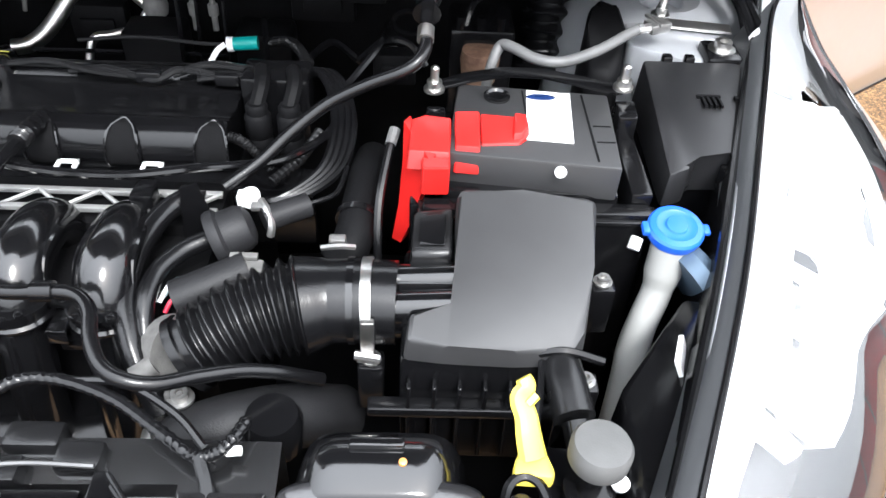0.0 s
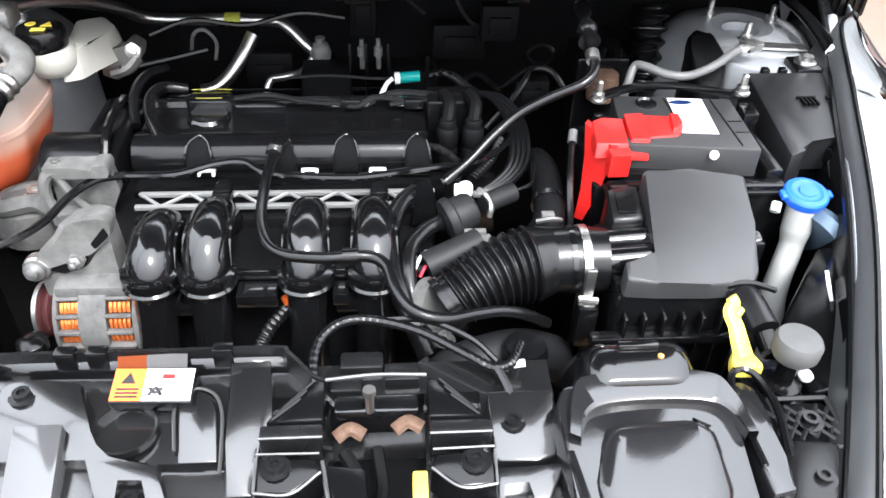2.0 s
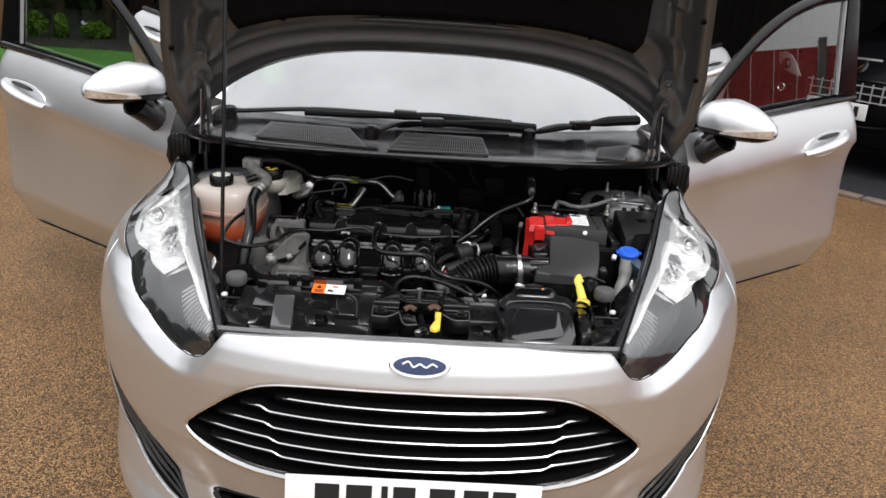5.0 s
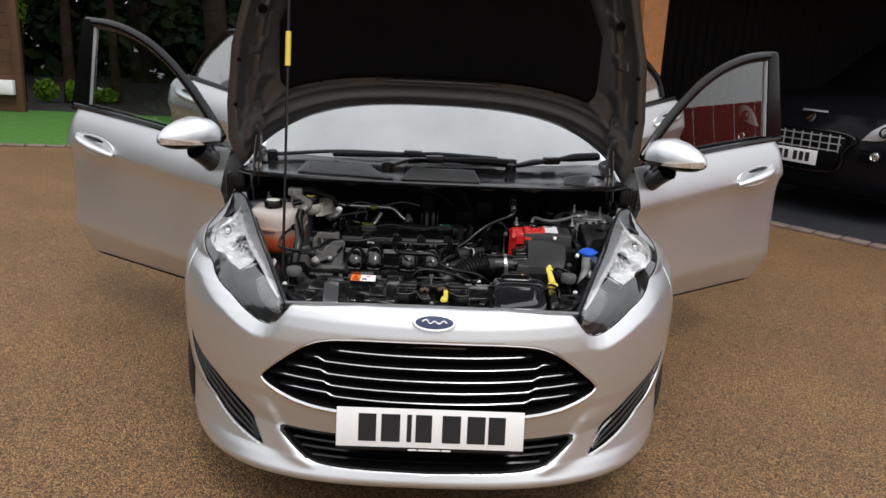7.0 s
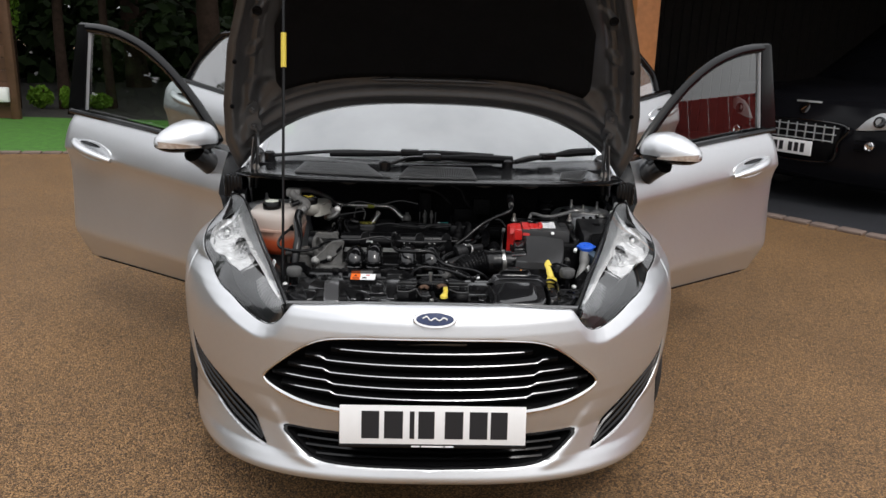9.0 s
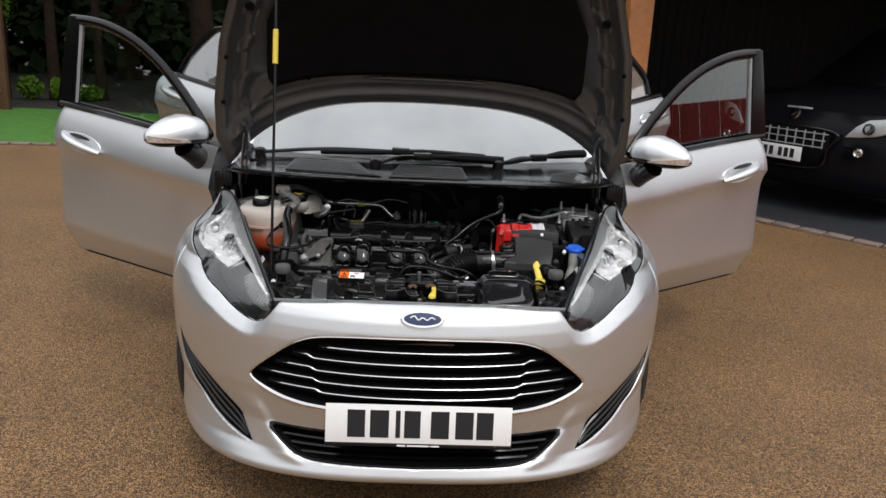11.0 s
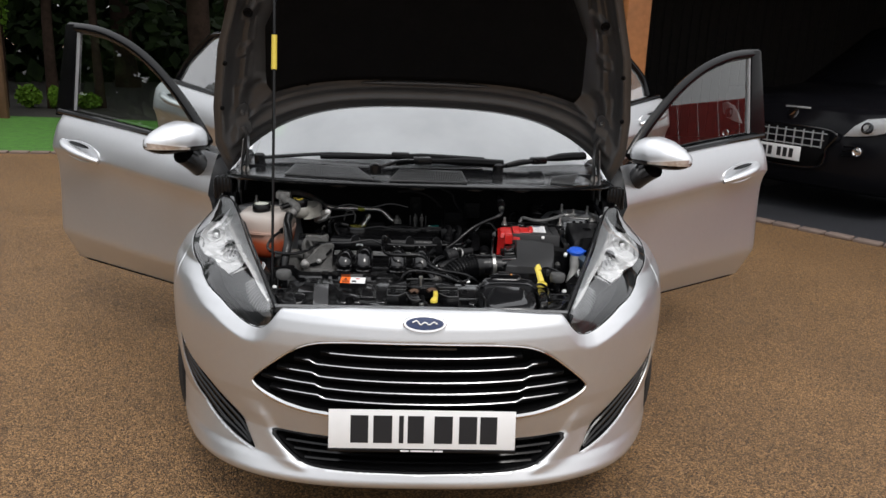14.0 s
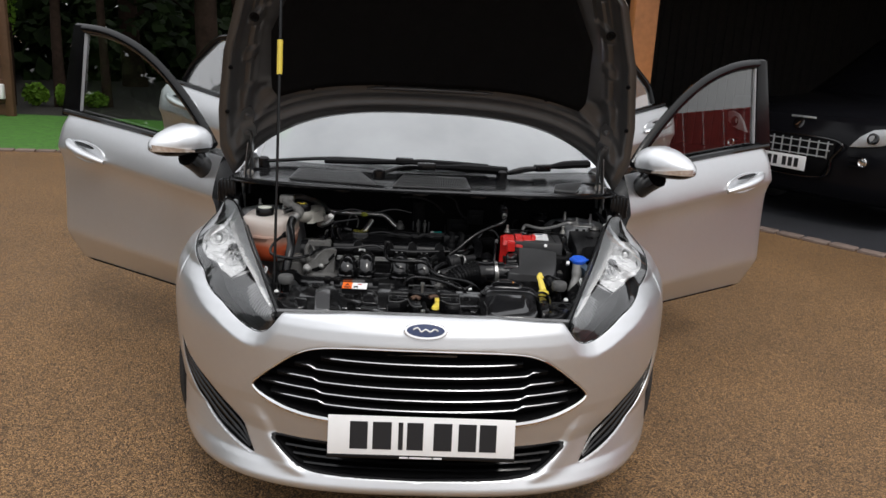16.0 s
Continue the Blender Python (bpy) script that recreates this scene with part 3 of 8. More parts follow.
bmat = Matrix.Translation((.004, .012, .6865)) @ Matrix.Rotation(radians(62), 4, "X")
badge = part("badge", oval(B(), .060, .0245, .005, bmat), CHROME, car, "blue oval badge with a chrome rim")
part("badge_field", oval(B(), .0525, .0185, .0065, bmat), NAVY, badge)
bm = B()
tube(bm, [bmat @ Vector(q) for q in ((-.034, .002, .0085), (-.022, .007, .0085), (-.012, -.003, .0085), (0, .003, .0085), (.012, -.003, .0085), (.024, .004, .0085), (.034, -.001, .0085))], .0021, 5, 40)
part("badge_emblem", bm, WHITE, badge, "white plain emblem")
bm = B()
ring = [on_skin(.520 + .024 * math.cos(a), .438 + .024 * math.sin(a), -.0006) for a in [2 * math.pi * k / 24 for k in range(25)]]
tube(bm, [Vector((-p.x, p.y, p.z)) for p in ring], .0011, 5, 60)
part("tow_cover_joint", bm, DULL, car)


# ---- headlights ----
def along(pts, t):
    """The point at a share t of a curve's length."""
    run = np.concatenate([[0], np.cumsum([(q - p).length for p, q in zip(pts, pts[1:])])])
    k = t * run[-1]
    i = min(int(np.searchsorted(run, k, "right")) - 1, len(pts) - 2)
    return pts[i].lerp(pts[i + 1], float((k - run[i]) / (run[i + 1] - run[i])))


LAMP_A = cr(LAMP_IN, 120)
LAMP_B = [skin(q.x, q.y) for q in cr([Vector((p, z, 0)) for p, z in LAMP_OUT], 160)]


def lamp_point(t, u, off=0.0):
    """t from the front tip to the rear top, u from the bonnet edge (0) out to the wing (1)."""
    p, o = along(LAMP_A, t), along(LAMP_B, t)
    mid = p.lerp(o, u)
    out = Vector((.55, -.45, .70)).normalized()
    return mid + out * (interp(t, [0, .35, .7, 1], [.022, .026, .014, .006]) * math.sin(math.pi * u) * math.sin(math.pi * min(1, t * 1.1 + .12) * .92) ** .5 + off)


LP = {}
for ti in range(61):
    for ui in range(25):
        LP[ti, ui] = lamp_point(ti / 60, ui / 24)
NRM = Vector((.55, -.45, .70)).normalized()


def lamp_at(t, u, d, flip):
    a, b = t * 60, u * 24
    i0, j0 = min(int(a), 59), min(int(b), 23)
    fa, fb = a - i0, b - j0
    p = LP[i0, j0].lerp(LP[i0 + 1, j0], fa).lerp(LP[i0, j0 + 1].lerp(LP[i0 + 1, j0 + 1], fa), fb) - NRM * d
    return Vector((p.x * flip, p.y, p.z))


def lamp_sheet(t0, t1, u0, u1, depth, flip, nt=40, nu=16):
    """A sheet behind the lens; its side limits and depth may vary along it."""
    bm = B()
    rows = []
    for i in range(nt + 1):
        t = lerp(t0, t1, i / nt)
        a, b = (u0(t) if callable(u0) else u0), (u1(t) if callable(u1) else u1)
        rows.append([lamp_at(t, lerp(a, b, j / nu), depth(t, lerp(a, b, j / nu)) if callable(depth) else depth, flip) for j in range(nu + 1)])
    grid(bm, rows)
    return bm


def headlight(s):
    face = (NRM.x * s, NRM.y, NRM.z)
    h = part("headlight", lamp_sheet(0, 1, 0, 1, lambda t, u: .004 + .066 * min(1, 9 * min(u, 1 - u, t, (1 - t))), s), LAMPGREY, car, "headlight with clear lens, chrome reflector and dark grey bezel", thick=0.002)
    lens = part("lens", lamp_sheet(0, 1, 0, 1, 0.0, s), LENS, h, "clear plastic lens", smooth=60, facing=face)
    lens.visible_shadow = False

    def inner(t):
        return interp(t, [.28, .36, .5, .68, .80], [.17, .19, .22, .27, .32])

    def outer(t):
        return interp(t, [.28, .33, .38, .44, .52, .60, .70, .80], [.36, .60, .68, .72, .88, .95, .95, .86])

    rng = random.Random(5)
    tone = [[rng.uniform(-.004, .004) for _ in range(22)] for _ in range(42)]

    def bowl(tc, uc, rt, ru, deep):
        def depth(t, u):
            r = ((t - tc) / rt) ** 2 + ((u - uc) / ru) ** 2
            return .012 + deep * max(0, 1 - r) ** .6 + .010 * max(0, u - .7) + tone[int(t * 40)][int(u * 20)]
        return depth
    # two bowls, the lower one standing before the upper, with a step of facets between them
    part("reflector", lamp_sheet(.33, .51, inner, outer, bowl(.43, .46, .14, .34, .040), s, 9, 7), REFLECTOR, h, "faceted chrome reflector", smooth=0)
    part("reflector", lamp_sheet(.495, .79, inner, outer, bowl(.64, .62, .17, .38, .048), s, 13, 9), REFLECTOR, h, "faceted chrome reflector", smooth=0)
    part("reflector_wall", lamp_sheet(.33, .78, lambda t: outer(t) - .012, lambda t: outer(t) + .012, lambda t, u: .014 + .045 * (u > outer(t)), s, 20, 1), REFLECTOR, h)
    part("reflector_sill", lamp_sheet(.285, .335, lambda t: inner(t) - .02, lambda t: outer(t) + .01, lambda t, u: .018 + .5 * (t - .285), s, 3, 8), REFLECTOR, h, "bright sill under the reflector", smooth=20)
    for k in range(4):
        for j in range(3):
            part("facet", lamp_sheet(.375 + .022 * k, .393 + .022 * k, .27 + .045 * j, .31 + .045 * j, lambda t, u: .010 + .004 * ((k + j) % 2), s, 1, 1), CHROME, h)
    part("inner_strip", lamp_sheet(.10, .80, .03, lambda t: inner(t) - .045, lambda t, u: .008 + .006 * u + .0015 * math.sin(t * 60), s, 60, 4), LAMPTRIM, h, "pale grey inner strip", smooth=40)
    part("inner_trim", lamp_sheet(.06, .80, lambda t: max(.035, inner(t) - .055), lambda t: inner(t) + .02, lambda t, u: .006 + .003 * abs(math.sin(t * 22)), s, 60, 3), REFLECTOR, h, "narrow chrome trim", smooth=15)
    part("upper_trim", lamp_sheet(.72, .985, .02, lambda t: interp(t, [.72, .78, .9, .985], [.22, .40, .50, .60]), lambda t, u: .004, s), LAMPTRIM, h, "pale grey upper trim")
    part("edge_trim", lamp_sheet(.07, .72, .0, .05, .002, s, 40, 2), LAMPTRIM, h, "pale grey edge strip")
    part("rear_ring", lamp_sheet(.80, .97, lambda t: interp(t, [.80, .97], [.46, .62]), .93, lambda t, u: .014 + .01 * u, s, 14, 8), RIBBED, h, "clear rear chamber", smooth=40)
    for k in range(15):
        t0 = .035 + .0120 * k
        hi = interp(t0, [.03, .07, .14, .22], [.50, .60, .58, .36])
        part("turn_signal_rib", lamp_sheet(t0, t0 + .0052, .14, hi, lambda t, u: .010 + .006 * abs((t - t0) / .0052 - .5), s, 3, 8), SIGNAL, h, "clear rib of the turn signal")
    part("turn_signal", lamp_sheet(.03, .23, .12, lambda t: interp(t, [.03, .08, .15, .23], [.52, .62, .60, .36]), lambda t, u: .024 + .010 * u, s, 24, 6), RIBBED, h, "ribbed clear turn signal", smooth=40)
    for (t, u, r) in ((.43, .46, .018), (.645, .66, .022)):
        bm = B()
        p = lamp_at(t, u, .034, s)
        m = Matrix.Translation(p) @ Vector((.2 * s, -.92, .30)).to_track_quat("Z", "Y").to_matrix().to_4x4()
        lathe(bm, [(r * 1.1, -.03), (r * 1.12, .008), (r * 1.02, .010), (r * .9, .002), (r * .45, -.022), (.010, -.026), (.009, -.004), (.003, .0)], m, 22)
        part("bulb_bowl", bm, REFLECTOR, h, "round chrome bulb bowl")
    bm = B()
    rows = [LP[k, 24] for k in range(61)] + [LP[60, k] for k in range(23, -1, -1)] + [LP[k, 0] for k in range(59, -1, -1)] + [LP[0, k] for k in range(1, 24)]
    tube(bm, [Vector((p.x * s, p.y, p.z)) - Vector((0, 0, .0010)) for p in rows], .0030, 8, 200)
    part("seal", bm, SATIN, h, "black seal round the lamp")
    return h


for s in (1, -1):
    headlight(s)


# ---- bonnet, held open ----
HB = Matrix.Translation((0, .985, .975)) @ Matrix.Rotation(radians(-58.0), 4, "X")


def bonnet_edge(v):
    """Half width of the bonnet, v metres ahead of its hinge line."""
    return interp(v, [-.06, 0, .08, .25, .5, .75, .88, .95], [.735, .75, .765, .745, .69, .60, .50, .40])


def bonnet_pt(u, v, inner=0.0):
    """u: -1..1 across; v: metres towards the nose. The outer face bulges along the local z."""
    x = u * bonnet_edge(v)
    y = -lerp(-.045 + .250 * (1 - abs(u) ** 3.8), .95, (v + .06) / 1.01)
    crown = .085 * (1 - u * u) * (1 - .3 * v) - .05 * max(0, abs(u) - .8) ** 2 * 10 - .06 * (v / .95) ** 3
    return HB @ Vector((x, y, crown - inner))


bm = B()
grid(bm, [[bonnet_pt(-1 + 2 * i / 40, -.06 + 1.01 * k / 40) for i in range(41)] for k in range(41)])
bonnet = part("bonnet", bm, SILVER, car, "open silver bonnet with a dark underside", smooth=60, thick=0.002)


def bell(a, b):
    return math.exp(-(a / b) ** 2)


def step(a, b, w):
    """0 below a - w, 1 above it, smooth between; b: +1 or -1 turns it round."""
    k = min(1, max(0, (a * b + w) / (2 * w)))
    return k * k * (3 - 2 * k)


def rib(u, v):
    """Depth of the pressed inner panel below the outer skin."""
    q = abs(u)
    edge = min(1, (1 - q) / .06, (v + .06) / .03, (.95 - v) / .05)
    d = .008 + .022 * max(0, edge)
    pad = max(q / .79, abs(v - .52) / .40)
    if pad < 1.1:
        d -= .014 * min(1, max(0, (1.1 - pad) / .05))
    # folds along the windscreen edge
    d += .009 * bell(v - .020, .016) * step(.93 - q, 1, .04)
    d -= .006 * bell(v - .060, .020) * step(.80 - q, 1, .10)
    d += .007 * bell(v - .098 - .03 * q * q, .016) * step(.72 - q, 1, .06)
    # the lip, the channel and the strut down each side
    d += .010 * bell(q - .955, .018)
    d -= .016 * bell(q - .905, .026) * step(v - .16, 1, .03)
    d += .012 * bell(q - .845, .018) * step(v - .20, 1, .04)
    # the strut that runs from the pad's corner to the hinge
    k = max(0, min(1, ((q - .66) * .24 - (v - .17) * .13) / (.24 ** 2 + .13 ** 2)))
    d += .016 * bell(math.hypot(q - .66 - .24 * k, v - .17 + .13 * k), .030)
    d -= .012 * bell(math.hypot((q - .80) / 1.4, v - .20), .030)
    # pressed pockets
    for pu, pv, lu, lv in ((.86, .33, .030, .060), (.86, .50, .030, .055), (.845, .68, .035, .055)):
        d -= .013 * step(1 - max(abs(q - pu) / lu, abs(v - pv) / lv), 1, .25)
    d += .010 * bell(math.hypot((q - .875) / 1.3, v - .595), .022)
    return d


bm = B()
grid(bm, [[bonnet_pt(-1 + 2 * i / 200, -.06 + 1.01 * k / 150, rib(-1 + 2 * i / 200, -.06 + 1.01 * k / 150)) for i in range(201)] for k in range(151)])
part("inner_panel", bm, UNDER, bonnet, "pressed inner panel, its grey paint darkened for shade")
bm = B()
pad_rows = []
for k in range(25):
    v = .150 + .70 * k / 24
    w = interp(v, [.15, .20, .5, .85], [.705, .735, .765, .68])
    pad_rows.append([bonnet_pt(-w + 2 * w * i / 30, v - .012 * (1 - (2 * i / 30 - 1) ** 2) * (1 - k / 24), .040) for i in range(31)])
grid(bm, pad_rows)
part("insulation_pad", bm, VOID, bonnet, "matt black insulation pad", thick=0.003)
for s in (1, -1):
    for (u, v) in ((.86, .04), (.95, .22), (.875, .60), (.95, .42), (.55, .13), (.2, .125)):
        bm = B()
        p = bonnet_pt(s * u, v, rib(s * u, v) + .001)
        q = bonnet_pt(s * u, v, rib(s * u, v) + .009)
        m = Matrix.Translation(p) @ (q - p).to_track_quat("Z", "Y").to_matrix().to_4x4()
        r = .016 if (u, v) == (.875, .60) else .008
        lathe(bm, [(r, 0), (r, .004), (r * .7, .006), (r * .5, .001)], m, 14)
        part("bonnet_clip", bm, DULL, bonnet)
for s in (1, -1):
    def hp(u, v, dep):
        return bonnet_pt(s * u, v, rib(s * u, v) + dep)
    # hinge: a plate screwed to the bonnet, two levers and their bright folded edges
    bm = B()
    plate_rows = []
    for v in np.linspace(.02, .165, 8):
        c, w = interp(v, [.02, .165], [.845, .865]), interp(v, [.02, .06, .14, .165], [.018, .030, .030, .018])
        plate_rows.append([hp(c - w, v, .004), hp(c - w, v, .010), hp(c + w, v, .010), hp(c + w, v, .004)])
    grid(bm, plate_rows, True, True)
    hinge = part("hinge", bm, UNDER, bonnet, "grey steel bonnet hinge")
    for v in (.055, .125):
        bm = B()
        p, q = hp(.855, v, .010), hp(.855, v, .02)
        lathe(bm, [(.013, 0), (.013, .003), (.008, .004), (.008, .009), (.003, .010)], Matrix.Translation(p) @ (q - p).to_track_quat("Z", "Y").to_matrix().to_4x4(), 12)
        part("bolt", bm, UNDER, hinge)
    p0, p1 = hp(.845, .06, .014), hp(.85, .01, .030)
    for dx, mat in ((0.0, UNDER), (.020, UNDER)):
        bm = B()
        path = cr([p0, p1, Vector((s * (.665 + dx), .975, .955)), Vector((s * (.672 + dx), .995, .90)), Vector((s * (.685 + dx), 1.03, .845))], 16)
        sec = []
        for i, c in enumerate(path):
            w = lerp(.013, .020, math.sin(i / 15 * 3.1))
            sec.append([c + Vector((-.0025, -w, 0)), c + Vector((.0025, -w, 0)), c + Vector((.0025, w, 0)), c + Vector((-.0025, w, 0))])
        grid(bm, sec, True, True)
        part("lever", bm, mat, hinge, "folded steel lever")
    bm = B()
    tube(bm, [p1 + Vector((s * .012, -.02, .0)), Vector((s * .682, .945, .96)), Vector((s * .690, .955, .90)), Vector((s * .70, .98, .85))], .0020, 6, 16)
    part("lever_edge", bm, TOWER, hinge, "bright folded edge")
    bm = B()
    bolt(bm, 0, 0, 0, .009, .010, Matrix.Translation((s * .672, .985, .935)) @ Matrix.Rotation(radians(90), 4, "X"))
    part("pivot_bolt", bm, STEEL, hinge)
    bm = B()
    box(bm, -.035, .035, -.03, .05, -.05, .03, .006, Matrix.Translation((s * .755, .985, .87)))
    for k in range(5):
        box(bm, -.028 + .013 * k, -.022 + .013 * k, -.034, .02, -.045, .036, .001, Matrix.Translation((s * .755, .985, .87)), seg=1)
    part("hinge_cover", bm, SATIN, car, "ribbed black plastic corner cover")

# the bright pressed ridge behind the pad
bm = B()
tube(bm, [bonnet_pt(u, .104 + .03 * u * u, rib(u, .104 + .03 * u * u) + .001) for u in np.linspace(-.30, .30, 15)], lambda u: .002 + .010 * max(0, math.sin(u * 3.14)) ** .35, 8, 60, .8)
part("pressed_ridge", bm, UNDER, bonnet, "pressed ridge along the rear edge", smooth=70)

# prop rod
rod = thing("prop_rod", "black steel prop rod with a yellow grip", "rod")
top_p = bonnet_pt(-.85, .82, .03)
ROD0 = Vector((-.459, .310, .685))
bm = B()
tube(bm, [ROD0 + Vector((.03, .012, -.02)), ROD0 + Vector((.006, .0, -.008)), ROD0, ROD0.lerp(top_p, .5), top_p], .0045, 8, 40)
part("rod", bm, RUBBER, rod)
bm = B()
k0, k1 = (1.330 - ROD0.z) / (top_p.z - ROD0.z), (1.430 - ROD0.z) / (top_p.z - ROD0.z)
tube(bm, [ROD0.lerp(top_p, k0), ROD0.lerp(top_p, k1)], .0085, 10, 4)
part("grip", bm, YELLOW, rod, "yellow rubber grip")

# ---- cabin ----
bm = B()
WS = []
for k in range(21):
    v = k / 20
    row = []
    for i in range(31):
        u = -1 + 2 * i / 30
        w = lerp(.715, .575, v)
        row.append(Vector((u * w, lerp(1.055, 1.80, v) + .26 * u * u * (1 - .25 * v) , lerp(.955, 1.425, v ** .93) - .012 * u * u)))
    WS.append(row)
grid(bm, WS)
ws = part("windscreen", bm, SCREEN, car, "windscreen mirroring a white sky", smooth=80, facing=(0, -.5, .8))
ws.visible_shadow = False
ROOF = [(1.80, 1.428, .575), (2.0, 1.468, .585), (2.4, 1.485, .60), (2.9, 1.475, .59), (3.4, 1.42, .565), (3.62, 1.36, .54)]
bm = B()
rows = []
for (y, z, w) in [tuple(p) for p in cr(ROOF, 24)]:
    rows.append([Vector((u * w, y + .2 * u * u * (y < 2.1) * (2.1 - y) / .3, z - .035 * abs(u) ** 3)) for u in np.linspace(-1, 1, 21)])
grid(bm, rows)
part("roof", bm, SILVER, car, smooth=60, thick=0.004)
for s in (1, -1):
    bm = B()
    tube(bm, [(s * .73, 1.31, .945), (s * .665, 1.66, 1.20), (s * .585, 2.02, 1.425), (s * .60, 2.5, 1.455), (s * .575, 3.0, 1.44), (s * .56, 3.4, 1.39)], .03, 8, 40, 1.2)
    part("roof_rail", bm, SILVER, car)
    bm = B()
    tube(bm, [(s * .845, 2.22, .30), (s * .84, 2.22, .95), (s * .60, 2.32, 1.44)], .035, 8, 20)
    part("door_pillar", bm, SATIN, car)
    bm = B()
    tube(bm, [(s * .83, 1.18, .24), (s * .845, 2.2, .24), (s * .84, 3.05, .26)], .055, 8, 20)
    part("sill", bm, SILVER, car)
    # rear quarter
    bm = B()
    rows = []
    for k in range(25):
        y = 2.95 + .95 * k / 24
        rows.append([Vector((s * interp(z, [.22, .5, .8, .98, 1.2, 1.42], [.80, .85, .855, .80, .69, .56]) * (1 - .25 * max(0, (y - 3.4) / .5) ** 2), y, z)) for z in np.linspace(.22, 1.42, 25) ])
    grid(bm, rows)
    kill = [f for f in bm.faces if (f.calc_center_median().y - 3.32) ** 2 + (f.calc_center_median().z - .29) ** 2 < .31 ** 2 or (1.0 < f.calc_center_median().z < 1.33 and 3.0 < f.calc_center_median().y < 3.3)]
    bmesh.ops.delete(bm, geom=kill, context="FACES")
    part("rear_quarter", bm, SILVER, car, thick=0.003)
    # cowl side below the windscreen pillar
    bm = B()
    grid(bm, [[(s * .775, 1.12, .88), (s * .80, 1.22, .60), (s * .82, 1.22, .24)], [(s * .755, 1.25, .94), (s * .835, 1.30, .60), (s * .84, 1.30, .24)], [(s * .70, 1.32, .955), (s * .80, 1.33, .60), (s * .80, 1.33, .24)]])
    part("door_shut", bm, SILVER, car, thick=0.003)
bm = B()
grid(bm, [[Vector((u * w, y + .08 * (1 - u * u), z)) for u in np.linspace(-1, 1, 15)] for y, z, w in ((3.60, 1.37, .55), (3.80, 1.0, .70), (3.90, .80, .76), (3.92, .5, .76), (3.88, .25, .70))])
part("tailgate", bm, SILVER, car, thick=0.004)
bm = B()
box(bm, -.62, .62, .75, 3.80, .20, .24, .01)
part("floor_pan", bm, DULL, car)
bm = B()
rows = [[Vector((u * .70, y + .2 * u * u * (z > .8), z)) for u in np.linspace(-1, 1, 15)] for y, z in ((1.12, .30), (1.14, .86), (1.22, .93), (1.55, .97), (1.75, .93), (1.80, .70), (1.78, .3))]
grid(bm, rows)
part("dashboard", bm, DULL, car, "dark dashboard", thick=0.004)
for s in (1, -1):
    for (sy, sw) in ((2.05, .24), (2.85, .27)):
        bm = B()
        mm = Matrix.Translation((s * .36, sy, .42))
        box(bm, -sw, sw, -.25, .25, -.18, .12, .05, mm)
        box(bm, -sw, sw, -.07, .07, 0, .62, .05, mm @ Matrix.Translation((0, .27, .06)) @ Matrix.Rotation(radians(-18), 4, "X"))
        box(bm, -.13, .13, -.05, .05, .66, .86, .035, mm @ Matrix.Translation((0, .27, .06)) @ Matrix.Rotation(radians(-18), 4, "X"))
        part("seat", bm, SEAT, car, "dark cloth seat")
bm = B()
tube(bm, [Vector((.36 + .18 * math.cos(a), 1.72 - .08 * math.sin(a), .93 + .16 * math.sin(a))) for a in [2 * math.pi * k / 24 for k in range(25)]], .014, 8, 60)
part("steering_wheel", bm, DULL, car)
bm = B()
box(bm, -.11, .11, 1.72, 1.75, 1.30, 1.36, .012)
part("rear_view_mirror", bm, DULL, car)

# wheels
for wy in (.83, 3.32):
    for s in (1, -1):
        bm = B()
        m = Matrix.Translation((s * .74, wy, .295)) @ Matrix.Rotation(radians(90), 4, "Y")
        lathe(bm, [(.19, -.09), (.27, -.095), (.293, -.075), (.295, 0), (.293, .075), (.27, .095), (.19, .09)], m, 40)
        wh = part("tyre", bm, TYRE, car)
        bm = B()
        lathe(bm, [(.05, -.06), (.19, -.085), (.192, .085), (.185, .08), (.17, .02), (.05, .05)], m, 30)
        part("rim", bm, STEEL, wh)


